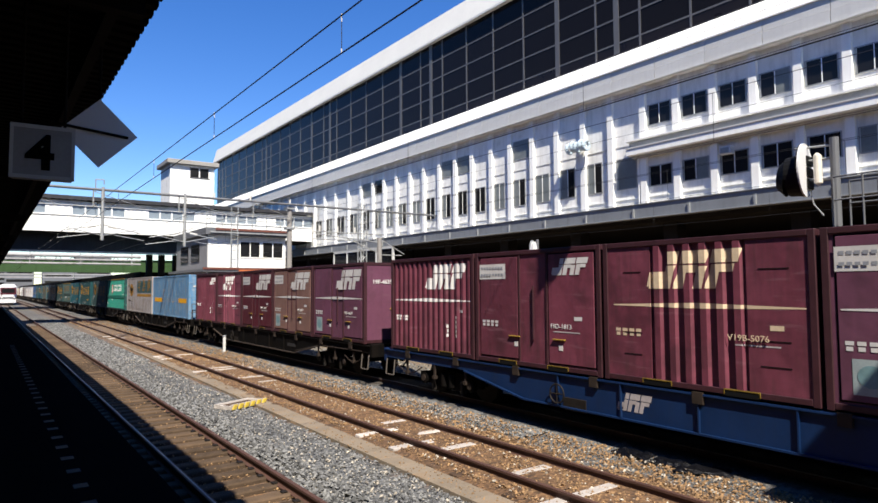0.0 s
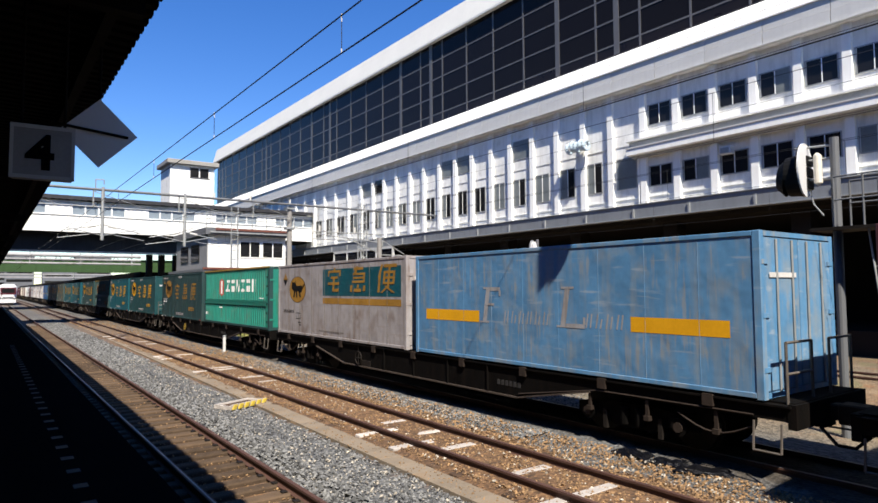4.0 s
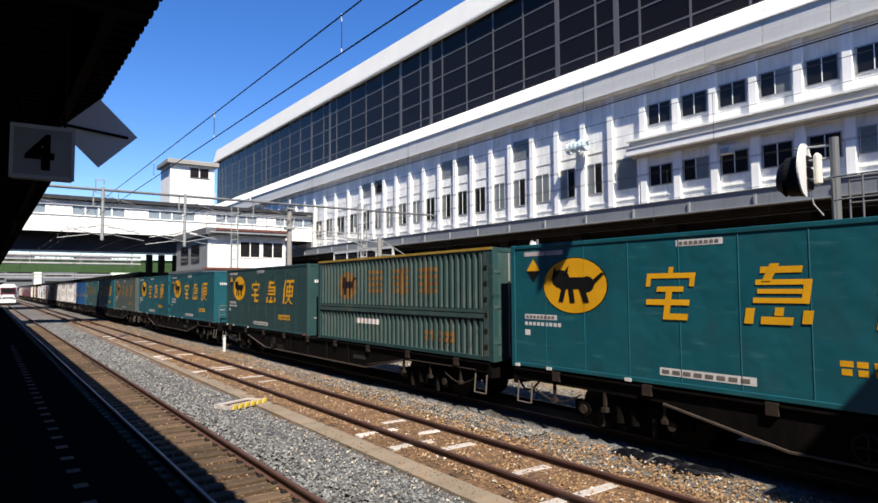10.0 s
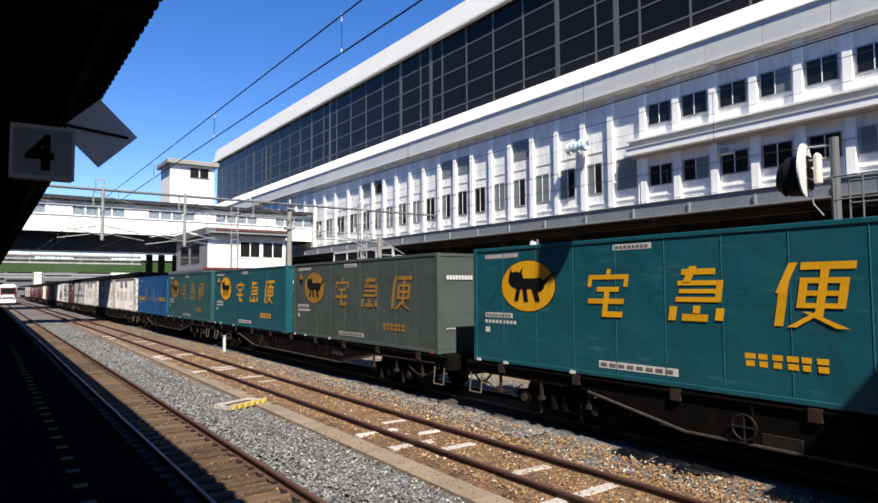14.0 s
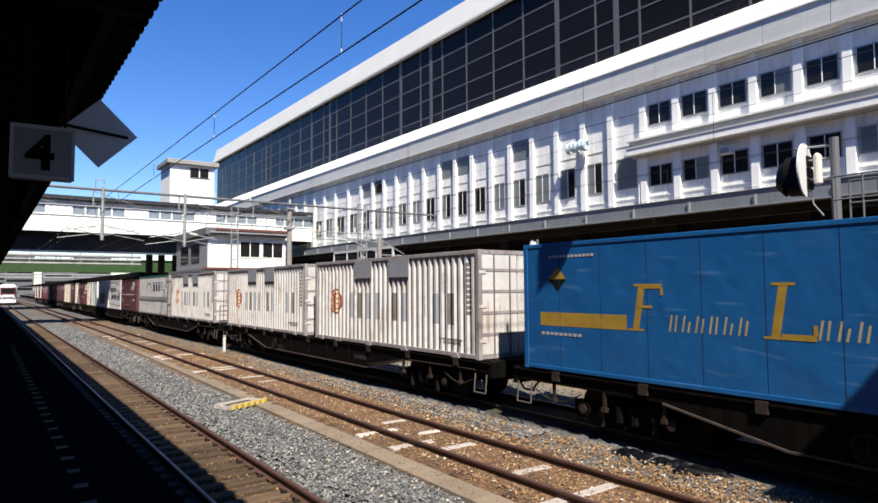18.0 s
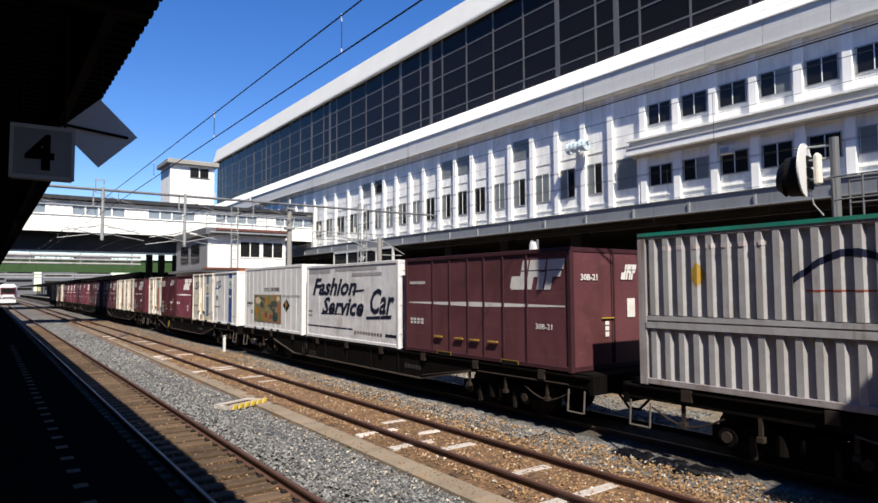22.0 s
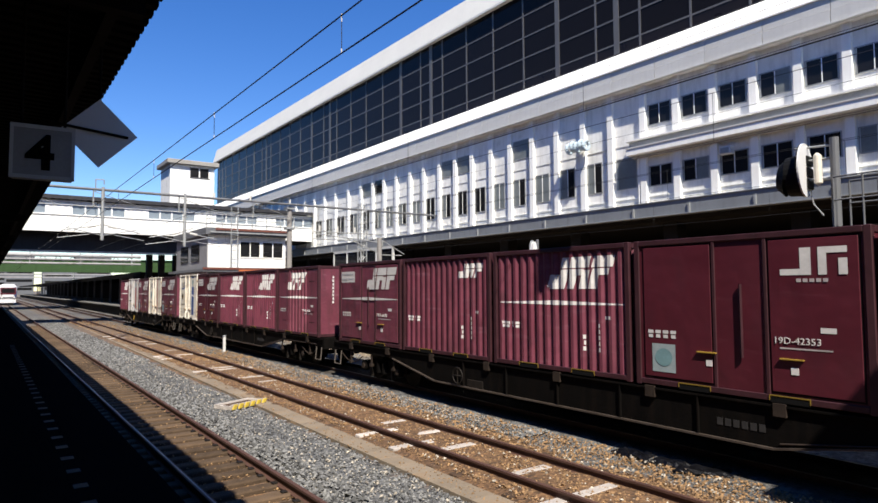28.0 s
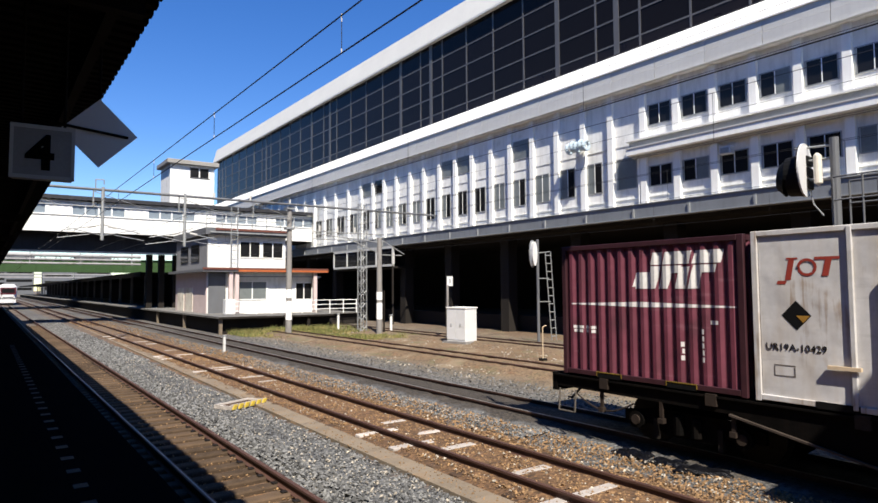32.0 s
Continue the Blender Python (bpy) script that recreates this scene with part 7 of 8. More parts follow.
        c.paint("number", bars(0.40 * L, 0.09 * H, 0.2 * L, 0.015 * H, 14), M["grime"])
        for k in range(3):
            c.paint("data_box", [rect((0.185 + 0.022 * k) * L, (0.185 + 0.022 * k) * L + 0.022, 0.225 * H, 0.315 * H)], M["black"])
        for h in (0.225, 0.307):
            c.paint("data_box_line", [rect(0.185 * L, 0.231 * L, h * H, (h + 0.008) * H)], M["black"])
        c.paint("data_mark", [rect(0.205 * L, 0.232 * L, 0.17 * H, 0.185 * H), rect(0.215 * L, 0.232 * L, 0.135 * H, 0.155 * H)], M["black"])
    if hazard:
        hz = [(0.0 * L + 0.18, 0.80 * H), (0.0 * L + 0.43, 0.80 * H), (0.305, 0.68 * H)]
        c.paint("hazard_lower", [[(0.47, 0.785 * H), (0.67, 0.69 * H), (0.87, 0.785 * H)]], M["black"])
        c.paint("hazard_upper", [[(0.47, 0.785 * H), (0.87, 0.785 * H), (0.67, 0.88 * H)]], am)
    c.end_plate("end_label", bars(0.28, 0.735 * H, 0.86, 0.042 * H, 9), M["mark"])
    c.end_plate("base_label", bars(0.27, 0.24 * H, 0.30, 0.015 * H, 4), M["dim_mark"])
    c.end_plate("end_oval", [disc(1.85, 0.66 * H, 0.34, 0.22, 20)], am)
    blob = c.end_plate("oval_blob", [rect(1.72, 1.96, 0.645 * H, 0.69 * H), disc(1.72, 0.69 * H, 0.09, 0.075, 10), rect(1.74, 1.79, 0.605 * H, 0.65 * H), rect(1.90, 1.95, 0.605 * H, 0.65 * H),
                                     [(1.94, 0.665 * H), (1.98, 0.655 * H), (2.10, 0.71 * H), (2.07, 0.72 * H)]], M["black"], "dark plain shape in the oval")
    blob.location.y = -0.004
    return c


def wing30(colour, label, art):
    """Long container with corrugated opening wings: tall upper and low lower panels, thick posts."""
    c = Box("long_container", label, L30, H30 + 0.02, M[colour])
    L, H = c.length, c.height
    pitch = 0.262 if colour == "grey" else 0.228
    c.profile = rib_profile(0.16, L - 0.34, pitch, 0.055, 0.5)
    base_frame(c, post=0.16, rail=0.10, frame_mat={"emerald": M["dark_green"], "olive": M["dark_green"], "grey": M["dirty_frame"]}[colour], pockets=False)
    skin(c, c.profile, 0.46 * H, H - 0.09, "upper_wing")
    low = rib_profile(0.16, L - 0.34, pitch, 0.05, 0.5)
    skin(c, low, 0.10, 0.37 * H, "lower_wing")
    x = -c.width / 2
    mid = cached(("mid_beam", colour), lambda: boxes((x - 0.01, x + 0.06, -L / 2 + 0.3, L / 2 - 0.15, 0.375 * H, 0.415 * H), (x + 0.005, x + 0.06, -L / 2 + 0.3, L / 2 - 0.15, 0.425 * H, 0.455 * H)), M[colour])
    part("mid_beam", mid, None, c.ob)
    part("mid_beam", mid, None, c.ob, at=pose(0, 0, 0, 0, 0, 180))
    topm = {"emerald": M["yellow"], "olive": M["yellow"], "grey": M["emerald"]}[colour]
    part("roof_edge", cached(("roof_edge", colour), lambda: boxes((x - 0.012, x + 0.02, -L / 2 + 0.02, L / 2 - 0.02, H - 0.05, H + 0.01)), topm), None, c.ob, "coloured roof edge")
    part("door_post", cached(("door_post", colour), lambda: boxes((x, x + 0.08, -L / 2 + 0.16, -L / 2 + 0.34, 0.1, H - 0.09)), M[colour]), None, c.ob)
    for k in range(6):
        part("latch", cached(("latch", colour, k), lambda: boxes((x - 0.015, x, -L / 2 + 0.2, -L / 2 + 0.3, 0.3 + 0.36 * k, 0.38 + 0.36 * k)), M["iron"]), None, c.ob)
    door_end(c)
    h0 = 0.60 * H
    if art == "letters":
        c.paint("red_disc", [disc(0.31 * L, 0.68 * H, 0.045 * L, 0.16 * H)], M["red"], "round red device")
        d = c.paint("disc_bar", [rect(0.29 * L, 0.33 * L, 0.56 * H, 0.80 * H)], M["mark"])
        d.location.x = -0.004
        # company device: slanted plain blocks, some of them notched
        for k in range(6):
            a, s = (0.388 + 0.076 * k) * L, 0.055 * L
            lean = 0.06
            st = {0: [rect(a, a + s, h0 + 0.165 * H, h0 + 0.21 * H, 0.02), rect(a + 0.30 * s, a + 0.62 * s, h0 + 0.045 * H, h0 + 0.165 * H, lean), rect(a - 0.1 * s, a + 0.9 * s, h0, h0 + 0.045 * H, 0.01)],
                  1: [rect(a, a + 0.28 * s, h0, h0 + 0.21 * H, lean), rect(a + 0.72 * s, a + s, h0, h0 + 0.21 * H, lean)],
                  2: [rect(a, a + 0.9 * s, h0 + 0.15 * H, h0 + 0.21 * H, 0.02), rect(a - 0.05 * s, a + 0.85 * s, h0, h0 + 0.10 * H, 0.02)]}[(0, 2, 1, 0, 2, 1)[k]]
            for n, poly in enumerate(st):
                c.paint("stroke", [poly], M["mark"], "broad white slanted stroke").location.x = -0.0006 * n
        for a0, a1, h0, h1 in ((0.27, 0.32, 0.30, 0.325), (0.84, 0.93, 0.375, 0.395), (0.86, 0.93, 0.49, 0.505)):
            c.paint("scuff_mark", [rect(a0 * L, a1 * L, h0 * H, h1 * H)], M["mark"])
        c.paint("door_mark", bars(0.03 * L, 0.16 * H, 0.05 * L, 0.05 * H, 3), M["mark"])
    elif art == "oval":
        c.paint("oval", [disc(0.23 * L, 0.68 * H, 0.07 * L, 0.17 * H)], M["ghost_amber"], "faded amber oval")
        c.paint("oval_blob", [rect(0.205 * L, 0.262 * L, 0.65 * H, 0.73 * H), disc(0.207 * L, 0.72 * H, 0.02 * L, 0.065 * H, 10), rect(0.208 * L, 0.219 * L, 0.57 * H, 0.66 * H), rect(0.247 * L, 0.258 * L, 0.57 * H, 0.66 * H),
                                [(0.256 * L, 0.69 * H), (0.265 * L, 0.67 * H), (0.29 * L, 0.77 * H), (0.283 * L, 0.78 * H)]], M["gasket"], "dark plain shape in the oval").location.x = -0.004
        for a in (0.375, 0.53, 0.67):
            c.paint("stroke_block", [rect(a * L, (a + 0.09) * L, (0.60 + 0.07 * k) * H, (0.64 + 0.07 * k) * H) for k in range(4)] + [rect((a + 0.035) * L, (a + 0.055) * L, 0.58 * H, 0.86 * H)],
                    M["ghost_amber"], "faded amber strokes")
        c.paint("low_label", [rect(0.30 * L, 0.45 * L, 0.24 * H, 0.30 * H)], M["dim_mark"])
        c.paint("low_mark", glyphs(0.70 * L, 0.13 * H, 0.15 * L, 0.10 * H, 5), M["ghost_amber"])
    else:
        c.paint("bird_mark", [[((0.285 + 0.023 * k) * L, (0.66 + 0.14 * math.sin(k * 0.449)) * H), ((0.308 + 0.023 * k) * L, (0.66 + 0.14 * math.sin((k + 1) * 0.449)) * H),
                               ((0.308 + 0.023 * k) * L, (0.70 + 0.14 * math.sin((k + 1) * 0.449)) * H), ((0.285 + 0.023 * k) * L, (0.70 + 0.14 * math.sin(k * 0.449)) * H)] for k in range(7)], M["navy"], "dark blue arched line")
        c.paint("red_line", [rect(0.30 * L, 0.43 * L, 0.615 * H, 0.625 * H)], M["dull_red"])
        for a in (0.50, 0.59, 0.68, 0.77):
            c.paint("stroke_block", [rect(a * L, (a + 0.06) * L, (0.63 + 0.06 * k) * H, (0.65 + 0.06 * k) * H) for k in range(4)] + [rect((a + 0.015) * L, (a + 0.027) * L, 0.60 * H, 0.84 * H), rect((a + 0.045) * L, (a + 0.055) * L, 0.60 * H, 0.76 * H)], M["navy"], "block of plain dark strokes")
        c.paint("hazard_mark", [disc(0.122 * L, 0.72 * H, 0.014 * L, 0.08 * H, 4)], M["yellow"])
        c.paint("top_note", bars(0.05 * L, 0.88 * H, 0.2 * L, 0.03 * H, 12), M["dim_mark"])
    return c


def white30(label, length):
    """Long white corrugated container with grey cover patches over old markings."""
    c = Box("long_container", label, length, H30, M["white"])
    L, H = c.length, c.height
    c.inset = 0.10
    c.profile = rib_profile(0.12, L - 0.12, 0.25, 0.075, 0.52, 0.20)
    base_frame(c, post=0.12, rail=0.10, frame_mat=M["dirty_frame"], pockets=False)
    skin(c, c.profile, 0.10, H - 0.08)
    x = -c.width / 2
    for a in (0.325, 0.552):
        part("cover_patch", cached(("cover_patch", a, length), lambda: boxes((x - 0.012, x + 0.002, c.y((a + 0.115) * L), c.y(a * L), 0.77 * H, 0.965 * H)), M["patch"]), None, c.ob, "grey painted cover plate")
    c.paint("round_seal", [disc(0.169 * L, 0.49 * H, 0.044 * L, 0.165 * H)], M["dull_red"], "faded round red seal")
    c.paint("seal_field", [disc(0.169 * L, 0.49 * H, 0.036 * L, 0.138 * H)], M["tan_mark"], "pale field of the seal").location.x = -0.004
    for k, (a0, a1, h0, h1) in enumerate(((0.140, 0.160, 0.56, 0.575), (0.138, 0.164, 0.50, 0.515), (0.140, 0.160, 0.43, 0.445), (0.148, 0.153, 0.38, 0.60), (0.168, 0.172, 0.37, 0.61), (0.172, 0.196, 0.58, 0.595),
                                          (0.174, 0.198, 0.52, 0.535), (0.176, 0.194, 0.455, 0.47), (0.190, 0.194, 0.40, 0.58), (0.172, 0.192, 0.39, 0.405))):
        c.paint("seal_stroke", [rect(a0 * L, a1 * L, h0 * H, h1 * H)], M["dull_red"]).location.x = -0.007 - 0.0004 * k
    for k, a in enumerate((0.28, 0.34, 0.40, 0.46, 0.56, 0.62, 0.78, 0.86)):
        c.paint("faded_stroke", [rect(a * L, (a + 0.03) * L, 0.30 * H, 0.60 * H)], M["grime"] if k % 3 == 1 else M["patch"], "grey patch of worn-off marking")
    c.paint("base_mark", glyphs(0.81 * L, 0.115 * H, 0.12 * L, 0.055 * H, 5), M["grime"])
    c.paint("upright_number", [rect(0.945 * L, 0.956 * L, (0.40 + 0.05 * k) * H, (0.435 + 0.05 * k) * H) for k in range(10)], M["grime"])
    for f in (0.06, 0.2, 0.42, 0.64, 0.9):
        part("foot_plate", cached(("foot_plate", f, length), lambda: prism(bmesh.new(), [(c.y(f * L) - 0.17, 0.0), (c.y(f * L) + 0.17, 0.0), (c.y(f * L) + 0.06, 0.11), (c.y(f * L) - 0.06, 0.11)], "x", x - 0.02, x),
                                          M["dirty_frame"]), None, c.ob)
    W = c.width
    bm = bmesh.new()
    for h in (0.55, 1.05, 1.55, 2.05):
        box(bm, -W / 2 + 0.1, W / 2 - 0.1, -L / 2, -L / 2 + 0.05, h, h + 0.07)
    part("end_bar", bm, M["dirty_frame"], c.ob)
    door_end(c, bars_mat=M["grime"])
    return c


def liner30(colour, label, art):
    """Long blue container with yellow band."""
    c = Box("long_container", label, L30, H30 - (0.06 if art == "faded" else 0), M[colour])
    L, H = c.length, c.height
    c.profile = [(0.1, 0.045), (L - 0.1, 0.045)]
    base_frame(c, post=0.12, rail=0.08, pockets=False)
    skin(c, c.profile, 0.09, H - 0.08)
    posts(c, [L * (k + 1) / 9 for k in range(8)], M["blue_seam"] if art != "faded" else M[colour], 0.016, 0.049, 0.1)
    door_end(c)
    faded = art == "faded"
    y = M["amber"] if faded else M["yellow"]
    w = M["grey"] if faded else M["sand_mark"]
    for f0, f1 in ((0.052, 0.286), (0.745 if faded else 0.755, 0.945)):
        c.paint("yellow_band", [rect(f0 * L, f1 * L, 0.352 * H, 0.457 * H)], y, "yellow band")
    for a in (0.300, 0.562):
        ink = w if faded else M["yellow"]
        up = a < 0.4
        c.paint("tall_stroke", [rect(a * L, a * L + 0.13, 0.364 * H, 0.659 * H, 0.13), rect(a * L - 0.10, a * L + 0.22, 0.352 * H, 0.368 * H), rect(a * L + 0.03, a * L + 0.36, 0.655 * H, 0.672 * H)]
                + ([rect(a * L + 0.22, a * L + 0.60, 0.639 * H, 0.672 * H), rect(a * L + 0.10, a * L + 0.40, 0.508 * H, 0.528 * H), rect(a * L + 0.56, a * L + 0.62, 0.594 * H, 0.643 * H)] if up
                   else [rect(a * L + 0.15, a * L + 0.62, 0.352 * H, 0.385 * H), rect(a * L + 0.58, a * L + 0.64, 0.381 * H, 0.438 * H)]), ink, "tall amber slanted stroke with feet")
    for a0, n in ((0.378, 6), (0.632, 4)):
        for k in range(n):
            x = (a0 + 0.026 * k) * L
            c.paint("small_stroke", [rect(x, x + 0.035, 0.360 * H, 0.467 * H, 0.05), rect(x + 0.10, x + 0.135, 0.360 * H, (0.467, 0.43, 0.45)[k % 3] * H, 0.04)],
                    w, "small pale strokes")
    if not faded:
        c.paint("hazard_lower", [[(0.71, 0.715 * H), (0.95, 0.62 * H), (1.19, 0.715 * H)]], M["black"])
        c.paint("hazard_upper", [[(0.71, 0.715 * H), (1.19, 0.715 * H), (0.95, 0.81 * H)]], M["yellow"])
        c.paint("number", bars(0.055 * L, 0.28 * H, 0.12 * L, 0.022 * H, 9) + bars(0.08 * L, 0.88 * H, 0.13 * L, 0.02 * H, 12), M["dim_mark"])
    c.end_plate("end_label", [rect(0.25, 1.1, 0.72 * H, 0.75 * H)], M["mark"])
    return c


L20 = 5.98


def service20():
    c = Box("freight_container", "dirty white freight container lettered in blue script", L20 + 0.06, 2.46, M["pale_white"])
    L, H = c.length, c.height
    c.profile = [(0.1, 0.04), (L - 0.1, 0.04)]
    base_frame(c, post=0.10, rail=0.09, pockets=False)
    skin(c, c.profile, 0.1, H - 0.09)
    posts(c, [L * (k + 1) / 6 for k in range(5)], M["white"], 0.02, 0.046, 0.1)
    for txt, a, h, s, q in (("Fashion", 0.075, 0.60, 0.76, 1.34), ("Service", 0.20, 0.345, 0.76, 1.26), ("Car", 0.72, 0.385, 1.0, 0.86)):
        c.text(txt, a * L, h * H, s, M["navy"], q, shear=0.36, label="dark blue script lettering", bold=0.022)
    c.paint("underline", [[(0.555 * L, 0.625 * H), (0.68 * L, 0.64 * H), (0.68 * L, 0.67 * H), (0.555 * L, 0.65 * H)], [(0.70 * L, 0.30 * H), (0.93 * L, 0.325 * H), (0.94 * L, 0.37 * H), (0.70 * L, 0.335 * H)],
                            [(0.19 * L, 0.33 * H), (0.46 * L, 0.345 * H), (0.46 * L, 0.355 * H), (0.19 * L, 0.35 * H)]], M["navy"])
    c.paint("base_stripe", [rect(0.01 * L, 0.56 * L, 0.155 * H, 0.175 * H), rect(0.88 * L, 0.985 * L, 0.115 * H, 0.15 * H)], M["navy"])
    c.paint("notes", bars(0.02 * L, 0.35 * H, 0.06 * L, 0.03 * H, 5) + bars(0.02 * L, 0.30 * H, 0.06 * L, 0.02 * H, 6) + bars(0.58 * L, 0.12 * H, 0.28 * L, 0.03 * H, 10), M["grime"])
    c.paint("scuff", [rect(0.03 * L, 0.30 * L, 0.88 * H, 0.94 * H), rect(0.36 * L, 0.8 * L, 0.90 * H, 0.945 * H), rect(0.55 * L, 0.85 * L, 0.83 * H, 0.87 * H)], M["grey"], "grey worn patch")
    door_end(c, bars_mat=M["cream"])
    c.end_plate("end_beam_paint", [rect(0.15, 2.3, 0.88 * H, 0.93 * H)], M["cream"])
    return c


def cool20():
    c = Box("freight_container", "white cooled freight container with a faded vegetable picture panel", L20 + 0.06, 2.56, M["clean_white"])
    L, H = c.length, c.height
    c.profile = [(0.1, 0.045), (L - 0.1, 0.045)]
    base_frame(c, post=0.11, rail=0.10, pockets=False)
    skin(c, c.profile, 0.1, H - 0.1)
    posts(c, [L * (k + 1) / 12 for k in range(11)], M["clean_white"], 0.018, 0.052, 0.11)
    c.text("UF28A-5011", 0.04 * L, 0.40 * H, 0.15, M["iron"], 0.95)
    c.text("COOL CONTAINER", 0.375 * L, 0.615 * H, 0.215, M["navy"], 0.86, shear=0.15)
    c.paint("picture_panel", [rect(0.19 * L, 0.68 * L, 0.13 * H, 0.56 * H)], M["picture"], "faded printed picture of vegetables").location.x = -0.008
    for n, (a, h, r, s, m) in enumerate(((0.27, 0.47, 0.05, 0.06, "tan_mark"), (0.34, 0.40, 0.04, 0.05, "olive"), (0.42, 0.25, 0.025, 0.05, "dull_red"), (0.50, 0.22, 0.025, 0.04, "dull_red"), (0.36, 0.20, 0.04, 0.05, "dull_amber"),
                                         (0.56, 0.42, 0.06, 0.05, "drab"), (0.58, 0.22, 0.05, 0.07, "dark_green"), (0.25, 0.30, 0.05, 0.06, "dull_amber"), (0.44, 0.45, 0.04, 0.06, "dull_amber"), (0.63, 0.50, 0.03, 0.04, "tan_mark"))):
        p = c.paint("picture_blot", [disc(a * L, h * H, r * L, s * H, 12)], M[m])
        p.location.x = -0.010 - 0.0004 * n
    p = c.paint("picture_sweep", [[((0.20 + 0.047 * k) * L, (0.52 - 0.012 * k * k * 0.35) * H), ((0.247 + 0.047 * k) * L, (0.52 - 0.012 * (k + 1) ** 2 * 0.35) * H), ((0.247 + 0.047 * k) * L, (0.545 - 0.004 * k * k) * H),
                                   ((0.20 + 0.047 * k) * L, (0.55 - 0.004 * k * k) * H)] for k in range(9)], M["drab"])
    p.location.x = -0.009
    c.paint("hazard_diamond", [[(0.705 * L, 0.405 * H), (0.76 * L, 0.30 * H), (0.815 * L, 0.405 * H), (0.76 * L, 0.51 * H)]], M["black"], "dark hazard diamond")
    c.paint("hazard_mark", [disc(0.76 * L, 0.42 * H, 0.02 * L, 0.03 * H, 8)], M["dull_amber"]).location.x = -0.004
    c.paint("number", bars(0.04 * L, 0.36 * H, 0.07 * L, 0.02 * H, 6) + bars(0.70 * L, 0.53 * H, 0.27 * L, 0.03 * H, 14), M["patch"])
    c.paint("data_plate", [rect(0.125 * L, 0.165 * L, 0.25 * H, 0.31 * H)], M["patch"])
    for f in (0.22, 0.37, 0.52, 0.63):
        part("foot_pocket", cached(("foot_pocket", f), lambda: boxes((-c.width / 2 - 0.004, -c.width / 2 + 0.02, c.y(f * L) - 0.12, c.y(f * L) + 0.12, 0.03, 0.10)), M["black"]), None, c.ob)
    plain_end(c)
    W = c.width
    part("cooling_unit", boxes((-0.55, 0.95, -L / 2 - 0.12, -L / 2 + 0.02, 0.2, 1.55), bevel=0.02), M["patch"], c.ob, "dark cooling unit")
    return c


def maroon20():
    c = Box("freight_container", "dark maroon freight container with many side posts", L20 - 0.06, 2.46, M["rust_maroon"])
    L, H = c.length, c.height
    c.profile = [(0.1, 0.03), (L - 0.1, 0.03)]
    base_frame(c, frame_mat=M["maroon_edge"])
    skin(c, c.profile, 0.1, H - 0.09)
    posts(c, [0.215 * L, 0.335 * L, 0.455 * L, 0.555 * L, 0.665 * L, 0.79 * L], M["maroon_edge"], 0.05, 0.055, 0.08)
    c.paint("emblem", emblem(0.70 * L, 0.66 * H, 0.28 * L, 0.25 * H), M["mark"], "white slanted block emblem")
    c.paint("stripe", [[(0.03 * L, 0.52 * H), (0.5 * L, 0.50 * H), (0.97 * L, 0.52 * H), (0.97 * L, 0.53 * H), (0.5 * L, 0.545 * H), (0.03 * L, 0.53 * H)]], M["mark"])
    c.paint("owner_mark", glyphs(0.04 * L, 0.30 * H, 0.11 * L, 0.06 * H, 4) + bars(0.04 * L, 0.72 * H, 0.12 * L, 0.03 * H, 8), M["mark"])
    c.text("30B-21", 0.83 * L, 0.33 * H, 0.16, M["mark"], 1.1)
    for k, a in enumerate((0.26, 0.40, 0.50, 0.61)):
        part("door_lever", cached(("lever20", k), lambda: boxes((-c.width / 2 - 0.03, -c.width / 2 + 0.01, c.y(a * L) - 0.16, c.y(a * L) + 0.16, 0.45, 0.48)), M["yellow"]), None, c.ob, "worn yellow lever")
    plain_end(c)
    end_doors(c)
    end_marks(c, M["mark"], "30B-21")
    return c


